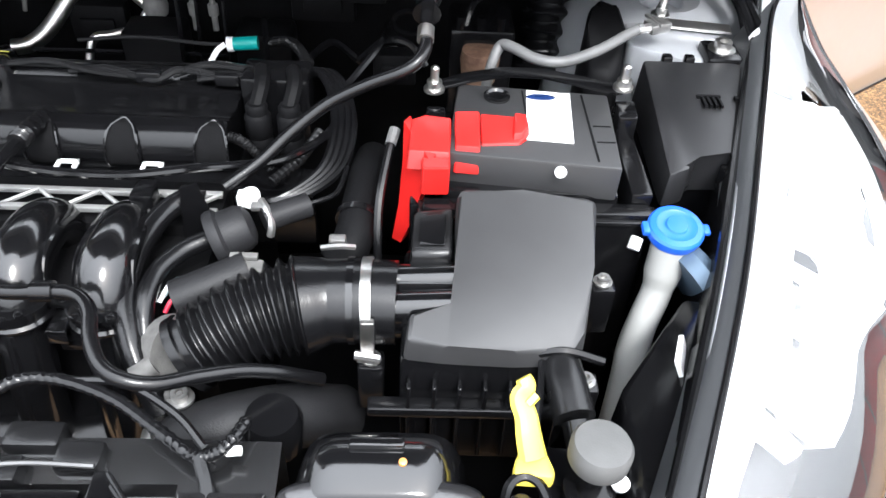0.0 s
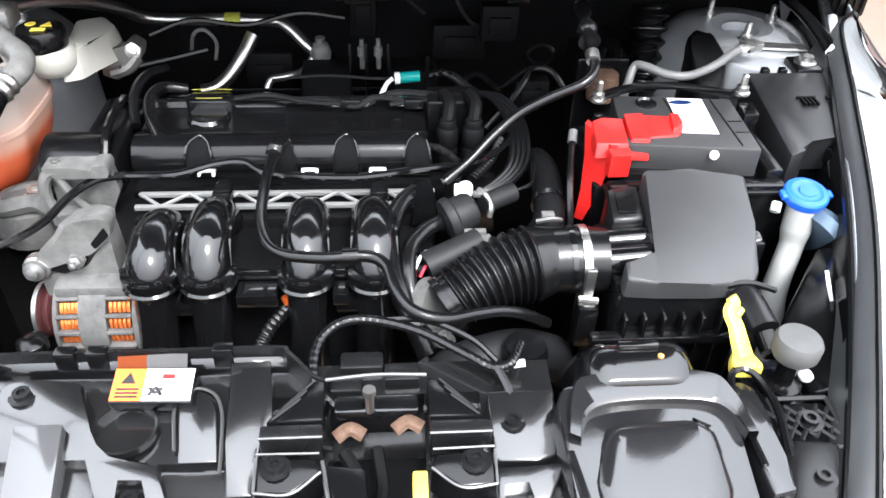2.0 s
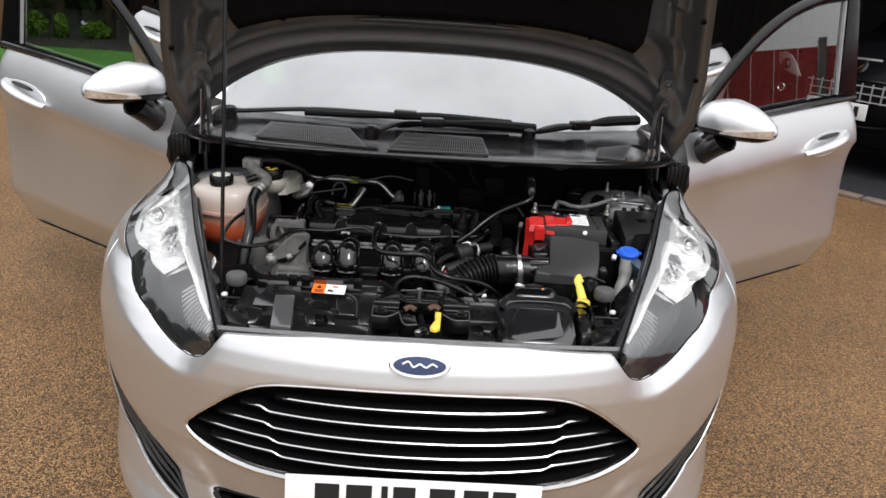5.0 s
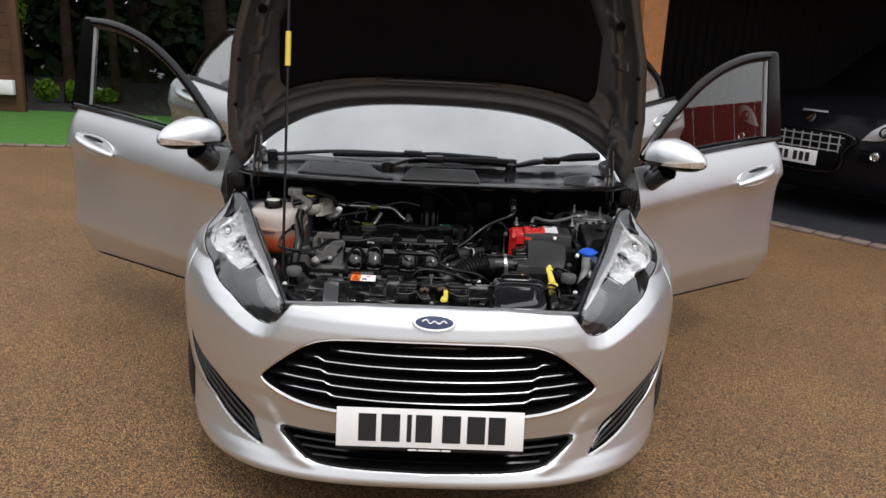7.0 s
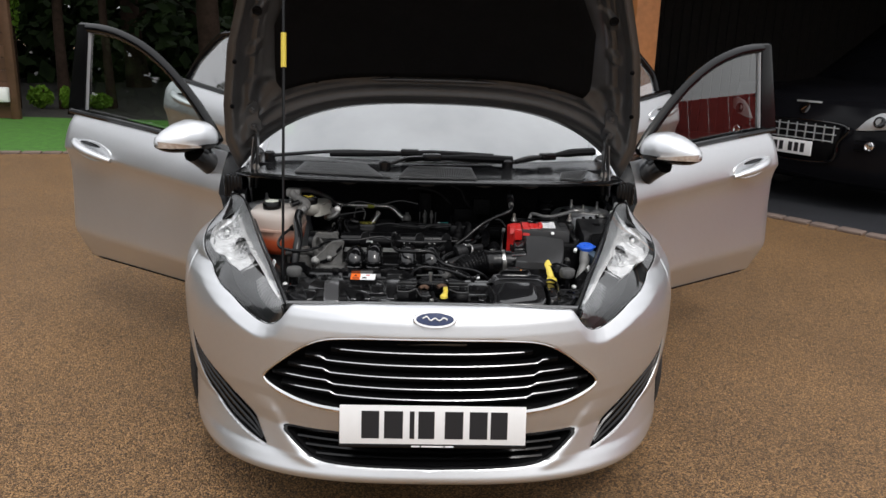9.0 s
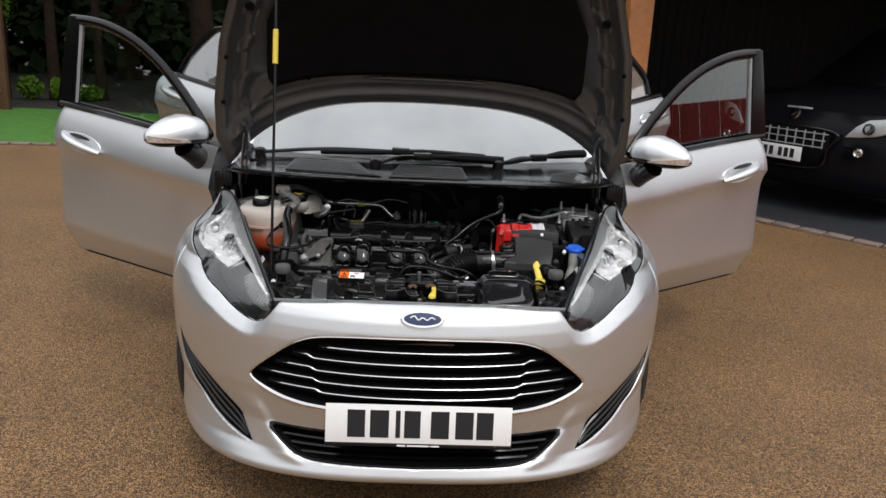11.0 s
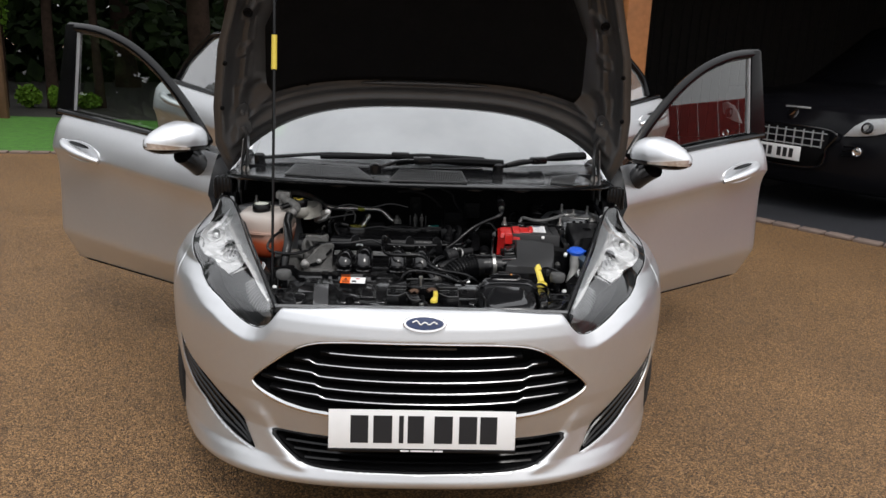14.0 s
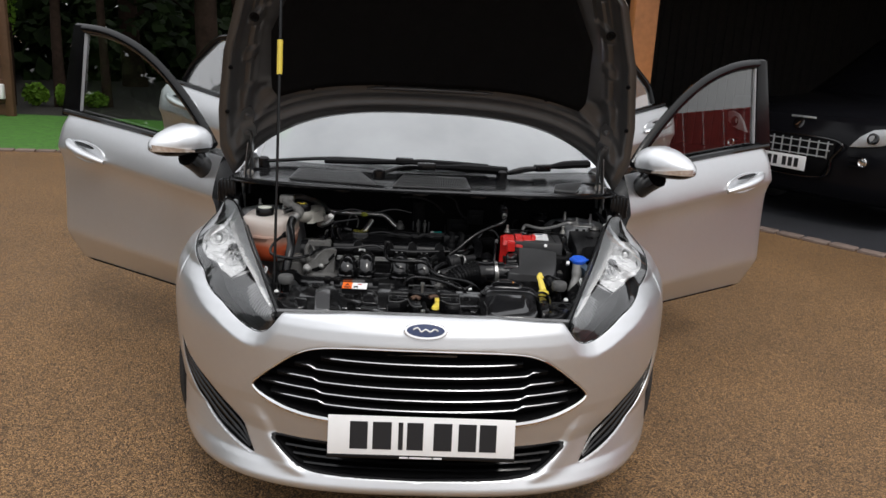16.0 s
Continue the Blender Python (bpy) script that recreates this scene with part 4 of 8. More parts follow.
# ---- doors ----
def door(name, hinge, ang, side, length, front, label):
    """An open door. In its own plane a runs from the hinge to the free edge and z is up."""
    d = Vector((math.cos(radians(ang)) * side, math.sin(radians(ang)), 0))
    n = Vector((math.sin(radians(ang)) * side, -math.cos(radians(ang)), 0))  # the outer face's side
    H = Vector(hinge)

    def W(a, z, o=0.0):
        return H + d * a + n * o + Vector((0, 0, z - H.z))

    belt = (lambda a: lerp(.955, 1.035, a / length) + .006 * math.sin(a / length * 3.1)) if front else (lambda a: lerp(1.045, 1.165, a / length))
    crease = (lambda a: lerp(.792, .872, a / length)) if front else (lambda a: lerp(.872, .985, a / length))
    zb = .325

    def end(z):
        if front:
            return length * interp(z, [.32, .45, .8, .95, 1.04], [.955, .985, 1.0, .995, .975])
        return length * interp(z, [.32, .45, .85, 1.05, 1.11, 1.17], [.93, .96, .99, 1.0, .975, .905])

    def bulge(a, z):
        zc = crease(a)
        if z >= zc:
            k = (z - zc) / (belt(a) - zc)
            return .088 - .030 * k - .030 * k * k
        k = (zc - z) / (zc - zb)
        return .088 - .026 * (1 - math.exp(-(zc - z) / .042)) - .008 * k + interp(k, [0, .15, .40, .68, .74, .80, 1], [0, .001, .010, .024, .027, .016, -.030])
    heights = sorted([k / 44 for k in range(45)])
    rows = []
    for v in heights:
        row = []
        for i in range(41):
            a0 = i / 40
            z0 = lerp(zb, belt(a0 * length), v)
            a = a0 * end(z0)
            kc = .66
            zz = lerp(zb + .012 * (1 - a0), crease(a), v / kc) if v <= kc else lerp(crease(a), belt(a), (v - kc) / (1 - kc))
            row.append(W(a, zz, bulge(a, zz) - .016 * max(0, (a0 - .965) / .035) ** 2))
        rows.append(row)
    bm = B()
    grid(bm, rows)
    flat_back = [[W((p - H).dot(d), p.z, -.06) for p in row] for row in rows]
    dr = part(name, bm, SILVER, car, label, smooth=50, facing=n)
    bm = B()
    edge = rows[0] + [r[-1] for r in rows[1:]] + rows[-1][::-1][1:] + [r[0] for r in rows[::-1]][1:]
    edge_b = flat_back[0] + [r[-1] for r in flat_back[1:]] + flat_back[-1][::-1][1:] + [r[0] for r in flat_back[::-1]][1:]
    grid(bm, [edge, edge_b])
    bm.faces.new([bm.verts.new(p) for p in edge_b[:-1]])
    part("door_inner", bm, SATIN, dr, "black inner door trim")
    bm = B()
    tube(bm, [p + Vector((0, 0, -.002)) for p in rows[0][::4]], .0045, 8, 30)
    part("lower_seal", bm, RUBBER, dr, "dark seal under the door")
    # window frame
    top = length * .975
    if front:
        outline = [(.10, .985), (.18, 1.065), (.30, 1.165), (.45, 1.268), (.62, 1.350), (.80, 1.402), (.95, 1.424), (top, 1.432)]
    else:
        outline = [(.04, 1.07), (.06, 1.25), (.09, 1.43), (.35, 1.435), (.55, 1.425), (.63, 1.410), (.72, 1.345), (.82, 1.255), (length * .90, 1.155)]
    lean = -.10 if front else -.30
    bm = B()
    up = [W(a, z, -.012 + lean * (z - 1.0)) for a, z in outline]
    tube(bm, up, .019, 8, 50, 1.3)
    if front:
        # the broad rear post of the frame, a flat pressing
        sec = []
        for z in np.linspace(belt(length) - .02, 1.447, 9):
            k = (z - 1.03) / .41
            a0, a1 = lerp(length * .935, length * .915, k), lerp(length * 1.055, length * .985, k)
            o = -.012 + lean * (z - 1.0)
            sec.append([W(a0, z, o - .012), W(a0, z, o + .014), W(lerp(a0, a1, .5), z, o + .022), W(a1, z, o + .016), W(a1, z, o - .012)])
        grid(bm, sec, True, True)
    part("window_frame", bm, SATIN, dr, "black window frame", smooth=50)
    bm = B()
    bl = [W(a, belt(a) + .006, .030) for a in np.linspace(.10 if front else .02, length * (.985 if front else .89), 12)]
    tube(bm, bl, .013, 8, 30)
    part("belt_seal", bm, SATIN, dr)
    if front:
        bm = B()
        sec = [[W(length * lerp(.930, .910, k) - w, lerp(belt(length) + .012, 1.415, k), -.012 + lean * (lerp(1.04, 1.415, k) - 1) + o) for w, o in ((.011, 0), (.011, .010), (0, .010), (0, 0))] for k in np.linspace(0, 1, 6)]
        grid(bm, sec, True, True)
        part("glass_run", bm, TOWER, dr, "pale strip along the window")
    bm = B()
    path = cr(outline, 30)
    rows2 = []
    for p in path:
        if front and p.x > length * .93:
            continue
        z0 = belt(p.x) - .01
        rows2.append([W(p.x, lerp(z0, max(p.y, z0 + .002), k / 12), -.012 + lean * (lerp(z0, max(p.y, z0), k / 12) - 1.0)) for k in range(13)])
    grid(bm, rows2)
    pane = part("window_pane", bm, GLASS if front else PALEGLASS, dr, "tinted side window", smooth=80, facing=n)
    pane.visible_shadow = False
    # pull handle over an oval cup
    ha, hz = ((.885 if side < 0 else .84), .876) if front else (.72, 1.035)
    m = Matrix(((*d, 0), (0, 0, 1, 0), (*n, 0), (0, 0, 0, 1))).transposed()
    m.translation = W(ha, hz, bulge(ha, hz) - .002)
    m = m @ Matrix.Rotation(radians(6), 4, "Z") @ Matrix.Rotation(radians(-8), 4, "X")
    bm = B()
    rows3 = [[m @ Vector((.150 * r * math.cos(q), .046 * r * math.sin(q), h)) for q in (2 * math.pi * k / 36 for k in range(36))] for r, h in ((1.0, .001), (.96, .007), (.86, .006), (.6, .0045), (.02, .004))]
    grid(bm, rows3, True, True)
    cup = part("handle_cup", bm, SILVER, dr, "oval recessed handle cup", smooth=60)
    # a black oval on the cup paints in the shadow behind the handle
    bm = B()
    rows3 = [[m @ Vector((.02 + .080 * r * math.cos(q), .027 + .009 * r * math.sin(q), h)) for q in (2 * math.pi * k / 30 for k in range(30))] for r, h in ((1.0, .005), (.95, .0072), (.02, .0072))]
    grid(bm, rows3, True, True)
    part("cup_shadow", bm, SATIN, cup, "black oval painted as the shadow behind the handle")
    bm = B()
    tube(bm, [m @ Vector(q) for q in ((-.146, -.018, .006), (-.10, -.012, .026), (-.02, -.006, .036), (.06, .004, .034), (.115, .016, .020), (.142, .022, .006))], lambda u: .014 + .013 * math.sin(u * 3.1) ** 1.5, 12, 28, .75)
    part("handle", bm, SILVER, dr, "silver pull handle", smooth=60)
    bm = B()
    m2 = m @ Matrix.Translation((.128, .018, .018))
    lathe(bm, [(.010, 0), (.010, .004), (.007, .005), (.002, .004)], m2, 14)
    part("lock_barrel", bm, STEEL, dr)
    if front:
        mirror(W, d, n, dr)
    return dr


def mirror(W, d, n, dr):
    """A wing mirror: s runs out from the door, f to the car's front, z up."""
    base = W(.105, 1.016, .065)
    L, F = n, -d

    def M(s, f, z):
        return base + (L * s + F * f + Vector((0, 0, z))) * 1.13
    K = 24
    rows = []
    for i in range(17):
        u = i / 16
        s = lerp(-.010, .205, u)
        hi = interp(u, [0, .12, .35, .6, .8, .93, 1], [.042, .056, .064, .052, .032, .012, -.006])
        lo = interp(u, [0, .12, .5, .8, .93, 1], [-.040, -.050, -.052, -.046, -.034, -.016])
        fr = interp(u, [0, .1, .35, .7, .9, 1], [.070, .092, .098, .074, .040, .008])
        re = interp(u, [0, .1, .8, .95, 1], [-.025, -.035, -.035, -.026, -.004])
        row = []
        for k in range(K):
            a = 2 * math.pi * k / K
            c, sn = math.cos(a), math.sin(a)
            c, sn = math.copysign(abs(c) ** .8, c), math.copysign(abs(sn) ** .8, sn)
            mid = (hi + lo) / 2 - .006
            row.append(M(s, (fr if c > 0 else -re) * c, mid + (hi - mid if sn > 0 else mid - lo) * sn))
        rows.append(row)
    top_faces, low_faces = B(), B()
    for bm, keep in ((top_faces, True), (low_faces, False)):
        grid(bm, rows, True, True)
        kill = [f for f in bm.faces if (f.calc_center_median().z > base.z - .022) != keep]
        bmesh.ops.delete(bm, geom=kill, context="FACES")
    cap = part("mirror_cap", top_faces, SILVER, dr, "silver mirror housing", smooth=70)
    part("mirror_shell", low_faces, SATIN, cap, "black lower shell", smooth=70)
    bm = B()
    sec = []
    for i in range(12):
        u = i / 11
        s = lerp(.095, .202, u)
        f = interp(s, [.09, .14, .18, .205], [.101, .082, .050, .014])
        h = .006 + .016 * u
        sec.append([M(s, f + .004, -.026), M(s, f + .005, -.026 + h), M(s, f - .02, -.026 + h), M(s, f - .02, -.026)])
    grid(bm, sec, True, True)
    part("mirror_indicator", bm, INDICATOR, cap, "clear and amber side indicator")
    bm = B()
    tube(bm, [M(.07, .035, -.045), M(.035, .03, -.070), M(-.015, .015, -.108), M(-.055, .0, -.150)], lambda u: .050 - .010 * u, 12, 16, 1.0)
    part("mirror_foot", bm, SATIN, cap, "black mirror foot")
    return cap


door("open_door", (-.815, 1.235, .6), 36.0, -1, 1.145, True, "open silver front door with tinted window and mirror")
door("open_door", (.815, 1.235, .6), 36.0, 1, 1.11, True, "open silver front door with tinted window and mirror")
door("open_door", (-.84, 2.29, .6), 40.5, -1, .975, False, "open silver rear door behind the front door")
door("open_door", (.84, 2.29, .6), 42, 1, .935, False, "open silver rear door behind the front door")

# ---- cowl and wipers ----
bm = B()
rows = []
COWL_F = [(-.76, 1.00, .905), (-.62, .85, .925), (-.40, .775, .931), (0, .748, .933), (.40, .775, .931), (.62, .85, .925), (.76, 1.00, .905)]
COWL_B = [(-.735, 1.31, .945), (-.62, 1.245, .950), (-.40, 1.135, .955), (0, 1.058, .958), (.40, 1.135, .955), (.62, 1.245, .950), (.735, 1.31, .945)]
cf, cb = cr(COWL_F, 41), cr(COWL_B, 41)
for t in np.linspace(0, 1, 10):
    rows.append([a.lerp(b, t) + Vector((0, 0, -.014 * math.exp(-((t - .55) / .30) ** 2))) for a, b in zip(cf, cb)])
rows = [[p + Vector((0, .008, -.010)) for p in cf], [p + Vector((0, -.004, -.008)) for p in cf], [p + Vector((0, -.006, -.004)) for p in cf]] + rows
grid(bm, rows)
cowl = thing("cowl", "black plastic windscreen cowl with slatted grilles", "cowl")
part("cowl_panel", bm, material("glossy_cowl_plastic", (.004, .004, .0045), .16, 0, .25, 35, .04, 900, stain=.06, spec=.45), cowl, thick=0.003)


def slatted(poly, count, parent):
    """A ribbed grille inside four corners: front-left, rear-left, rear-right, front-right."""
    a, b, c, e = [Vector(p) for p in poly]
    bm = B()
    tube(bm, [a, a.lerp(b, .5), b], .0035, 5, 6)
    tube(bm, [b, b.lerp(c, .5), c], .0035, 5, 6)
    tube(bm, [c, c.lerp(e, .5), e], .0035, 5, 6)
    tube(bm, [e, e.lerp(a, .5), a], .0035, 5, 6)
    for k in range(count):
        t = (k + .5) / count
        p, q = a.lerp(e, t), b.lerp(c, t)
        tube(bm, [p, q], .0021, 4)
    for t in (.25, .5, .75):
        tube(bm, [a.lerp(b, t) - Vector((0, 0, .001)), e.lerp(c, t) - Vector((0, 0, .001))], .0018, 4)
    part("slats", bm, SLATGREY, parent, "grey-black plastic slats")
    bm = B()
    up = Vector((0, 0, -.006))
    bm.faces.new([bm.verts.new(p + up) for p in (a, b, c, e)])
    part("grille_bed", bm, VOID, parent)


slatted([(-.505, .875, .938), (-.490, 1.02, .951), (-.25, .985, .952), (-.182, .795, .942)], 46, cowl)
slatted([(-.120, .782, .942), (-.085, .975, .951), (.150, .965, .951), (.160, .795, .941)], 40, cowl)
slatted([(.480, .860, .938), (.500, .945, .945), (.610, 1.015, .946), (.560, .860, .934)], 14, cowl)

# clips under its front lip
for x in (-.30, -.02, .19, .36):
    bm = B()
    yy = .765 + .16 * x * x
    box(bm, x - .016, x + .016, yy, yy + .012, .909, .924, .003)
    box(bm, x - .028, x + .028, yy + .003, yy + .009, .913, .918, .001)
    part("lip_clip", bm, SATIN, cowl)


def wiper(pivot, knee, blade, name_label):
    w = thing("wiper", name_label, "wiper", "windscreen wipers")
    bm = B()
    lathe(bm, [(.022, -.02), (.022, .012), (.016, .018), (.008, .020)], Matrix.Translation(pivot), 16)
    part("pivot_cap", bm, SATIN, w)
    bm = B()
    tube(bm, [pivot, Vector(pivot).lerp(Vector(knee), .5) + Vector((0, 0, .012)), knee], .011, 8, 20, .7)
    part("arm", bm, SATIN, w)
    bm = B()
    tube(bm, blade, lambda u: .012 + .009 * min(1, max(0, (u - .45) * 6)), 8, 30, .8)
    part("blade", bm, DULL, w)
    bm = B()
    k = Vector(knee)
    dd = (Vector(blade[-1]) - Vector(blade[0])).normalized()
    box(bm, -.035, .035, -.016, .016, -.012, .016, .005, Matrix.Translation(k) @ Matrix.Rotation(math.atan2(dd.y, dd.x), 4, "Z"))
    part("blade_holder", bm, SATIN, w)


wiper((-.655, 1.17, .952), (-.085, 1.062, .990), [(-.40, 1.108, .972), (-.24, 1.064, .982), (-.08, 1.058, .988), (.08, 1.058, .986), (.245, 1.071, .978)], "long black windscreen wiper lying on the screen")
wiper((-.175, .885, .968), (.00, .985, .985), [(-.10, .965, .978), (.02, .99, .985), (.18, 1.045, .978), (.32, 1.06, .972)], "black wiper arm crossing the cowl")
wiper((.300, 1.045, .958), (.47, 1.120, .980), [(.330, 1.058, .966), (.47, 1.122, .983), (.58, 1.185, .990), (.68, 1.240, .990)], "short black windscreen wiper")


# ---- engine bay: the shell round it ----
BAY = [(.405, .135, .655), (.475, .30, .705), (.545, .48, .752), (.622, .70, .788), (.690, .89, .815), (.715, 1.03, .87)]
bt = cr(BAY, 31)
for s in (1, -1):
    bm = B()
    rows = []
    for p in bt:
        x, y, z = p.x * s, p.y, p.z
        rows.append([Vector((x + s * .018, y, z + .012)), Vector((x + s * .004, y, z + .010)), Vector((x, y, z)), Vector((x - s * .006, y, z - .06)), Vector((x - s * .02, y, z - .16)), Vector((x - s * .02, y, .24))])
    grid(bm, rows)
    iw = part("inner_wing", bm, SATIN, car, "black inner wing panel", thick=0.003)
    bm = B()
    tube(bm, [p + Vector(((s - 1) * p.x + s * .003, 0, .011)) for p in bt], .0045, 8, 60)
    part("wing_seal", bm, RUBBER, iw, "black rubber seal")
    bm = B()
    grid(bm, [[Vector((p.x * s + s * o, p.y, p.z + h)) for o, h in ((.007, .0125), (.009, .0165), (.016, .0185), (.023, .0165))] for p in bt[:-5]])
    part("lamp_flange", bm, LAMPTRIM, iw, "pale grey flange beside the lamp", thick=.002)
    for k, (t, dz, w) in enumerate(((.13, -.03, .022), (.36, -.02, .016))):
        p = bt[int(t * 30)]
        q = bt[int(t * 30) + 2]
        bm = B()
        d = (q - p).normalized()
        box(bm, -w, w, -.012, .012, .0, .004, 0, Matrix.Translation((s * (p.x - .012), p.y, p.z + dz)) @ Matrix.Rotation(math.atan2(d.y, s * d.x), 4, "Z") @ Matrix.Rotation(radians(90 - s * 25), 4, "X"))
        part("paper_tag", bm, WHITE, iw, "small white paper tag")
bm = B()
grid(bm, [[(-.72, 1.12, .93), (-.3, 1.09, .93), (.3, 1.09, .93), (.72, 1.12, .93)], [(-.72, 1.13, .75), (-.3, 1.11, .78), (.3, 1.11, .78), (.72, 1.13, .75)], [(-.72, 1.06, .24), (-.3, 1.04, .24), (.3, 1.04, .24), (.72, 1.06, .24)]])
part("firewall", bm, VOID, car, "black insulated firewall", thick=0.01)
bm = B()
grid(bm, [[(x, y, .245 + .01 * math.sin(x * 9)) for x in np.linspace(-.62, .62, 9)] for y in (.42, .7, 1.05)])
part("undertray", bm, DULL, car, thick=0.004)
bm = B()
box(bm, -.40, .40, .14, .20, .25, .66, .01)
part("radiator", bm, DULL, car, "black radiator behind the grille")

# strut towers
for s in (1, -1):
    tw = part("strut_tower", lathe(B(), [(.150, -.30), (.142, -.10), (.128, -.03), (.112, -.012), (.085, -.004), (.05, .0), (.042, -.006), (.03, -.007), (.028, -.02)], Matrix.Translation((s * .600, .975, .800)), 40), TOWER, car, "grey painted strut tower")
    for a in (15, 135, 255):
        bm = B()
        bolt(bm, s * .600 + .058 * math.cos(radians(a)), .975 + .058 * math.sin(radians(a)), .798, .008, .012)
        lathe(bm, [(.005, 0), (.005, .026), (.003, .028)], Matrix.Translation((s * .600 + .058 * math.cos(radians(a)), .975 + .058 * math.sin(radians(a)), .80)), 10)
        part("tower_nut", bm, STEEL, tw)
bm = B()
prism(bm, [(.535, .905), (.655, .895), (.668, .82), (.66, .80), (.60, .80), (.53, .84)], .745, .797, .008)
part("tower_shelf", bm, TOWER, car, "grey steel shelf before the strut tower")
bm = B()
box(bm, .612, .655, .79, .84, .78, .808, .006)
ts = part("bush_block", bm, RUBBER, car)
part("bush_bolt", bolt(B(), .633, .815, .806, .011, .012), STEEL, ts, "plated bolt with washer")
bm = B()
box(bm, -.05, .05, -.012, .012, 0, .004, .002, Matrix.Translation((.615, .885, .800)) @ Matrix.Rotation(radians(-8), 4, "Z"))
part("earth_plate", bm, STEEL, car)
cab = thing("earth_cable", "grey earth cable bolted to the strut tower", "cable")
part("cable", tube(B(), [(.535, .823, .826), (.517, .810, .824), (.477, .775, .820), (.435, .753, .816), (.405, .757, .816), (.380, .778, .818), (.368, .788, .814), (.358, .775, .795), (.352, .77, .75)], .0062, 10, 60), CABLEGREY, cab)
part("cable_lug", tube(B(), [(.528, .818, .826), (.548, .828, .824), (.566, .836, .820)], .0058, 8, 8), STEEL, cab, "metal cable lug")
bm = B()
box(bm, -.014, .014, -.010, .010, -.004, .008, .002, Matrix.Translation((.556, .834, .822)) @ Matrix.Rotation(radians(25), 4, "Z"))
box(bm, -.003, .003, -.016, .016, .006, .010, .001, Matrix.Translation((.552, .836, .822)) @ Matrix.Rotation(radians(25), 4, "Z"))
part("cable_nut", bm, OLDSTEEL, cab, "plated nut on the lug")

# ---- battery ----
bat = thing("battery", "black car battery with a white label", "battery")
bm = B()
box(bm, .300, .474, .572, .712, .52, .772, .004)
part("case", bm, SATIN, bat)
bm = B()
prism(bm, [(.304, .588), (.470, .570), (.478, .704), (.318, .716)], .768, .806, .0035)
lid = part("lid", bm, LIDBLACK, bat, "grained black lid", smooth=25)
part("vent_plug", lathe(B(), [(.014, 0), (.014, .003), (.011, .0045), (.009, .002), (.002, .002)], Matrix.Translation((.358, .690, .8055)), 18), GLOSSBLACK, lid)
for x0, x1, y0, y1 in ((.4475, .4495, .580, .700), (.385, .3865, .612, .704), (.452, .470, .640, .6415), (.452, .470, .612, .6135)):
    bm = B()
    box(bm, x0, x1, y0, y1, .8055, .8067, 0)
    part("lid_seam", bm, DULL, lid)
part("white_stud", lathe(B(), [(.0058, 0), (.0058, .003), (.003, .005)], Matrix.Translation((.412, .5745, .797)) @ Matrix.Rotation(radians(70), 4, "X"), 12), WHITE, bat)
bm = B()
box(bm, -.023, .023, -.046, .046, 0, .0012, 0, Matrix.Translation((.409, .655, .8068)) @ Matrix.Rotation(radians(-5), 4, "Z"))
lab = part("label", bm, WHITE, bat, "white label with a blue oval")
part("label_oval", oval(B(), .0155, .0058, .0008, Matrix.Translation((.404, .689, .8082)), 24), NAVY, lab)
FADED = material("faded_label_print", (.50, .53, .58), .5)
for dx, dy, w in ((-.001, .012, .004), (.000, -.006, .005), (.011, -.007, .003), (-.012, -.006, .003), (.002, -.026, .012)):
    bm = B()
    box(bm, .409 + dx - w, .409 + dx + w, .650 + dy - .002, .650 + dy + .002, .8081, .8086, 0)
    part("label_mark", bm, FADED, lab)
red = thing("terminal_cover", "bright red plastic battery terminal cover", "cover")
bm = B()
prism(bm, [(.311, .584), (.3355, .582), (.3365, .643), (.311, .640)], .785, .818, .0018, top=[(.312, .592, .811), (.3355, .590, .811), (.3365, .640, .820), (.312, .638, .820)])
part("main_cap", bm, RED, red, smooth=20)
bm = B()
prism(bm, [(.3370, .590), (.377, .593), (.389, .620), (.387, .640), (.3370, .643)], .783, .815, .0018, top=[(.3375, .600, .808), (.374, .604, .808), (.384, .615, .811), (.383, .636, .817), (.3375, .640, .817)])
part("main_cap", bm, RED, red, smooth=20)
bm = B()
prism(bm, [(.368, .606), (.378, .608), (.386, .618), (.384, .637), (.370, .639)], .806, .822, .0015, top=[(.369, .610, .815), (.377, .611, .815), (.384, .620, .817), (.382, .635, .8215), (.371, .637, .8215)])
part("cap_rib", bm, RED, red, smooth=20)
bm = B()
prism(bm, [(.266, .578), (.3075, .577), (.310, .630), (.282, .634), (.268, .630)], .792, .814, .0018, top=[(.268, .586, .808), (.3065, .584, .808), (.308, .627, .819), (.283, .631, .819), (.270, .627, .816)])
part("side_cap", bm, RED, red, smooth=20)
bm = B()
prism(bm, [(.281, .561), (.3065, .562), (.3070, .579), (.280, .578)], .775, .806, .0018)
part("side_flap", bm, RED, red, smooth=20)
bm = B()
rows = []
for p, q in (((.262, .628, .812), (.288, .572, .806)), ((.262, .610, .780), (.283, .571, .780)), ((.259, .592, .738), (.275, .573, .738)), ((.253, .580, .702), (.262, .573, .702))):
    p, q = Vector(p), Vector(q)
    w = Vector((.006, .010, 0))
    rows.append([p, q, q + w, p + w])
grid(bm, rows, True, True)
part("cable_shroud", bm, RED, red, smooth=20)
hold = thing("battery_clamp", "black steel battery clamp with two threaded studs", "clamp")
bm = B()
prism(bm, [(.290, .690), (.330, .712), (.372, .727), (.412, .726), (.486, .698), (.500, .704), (.500, .716), (.414, .745), (.368, .745), (.325, .730), (.288, .706)], .8085, .8115, .0008)
part("bar", bm, SATIN, hold)
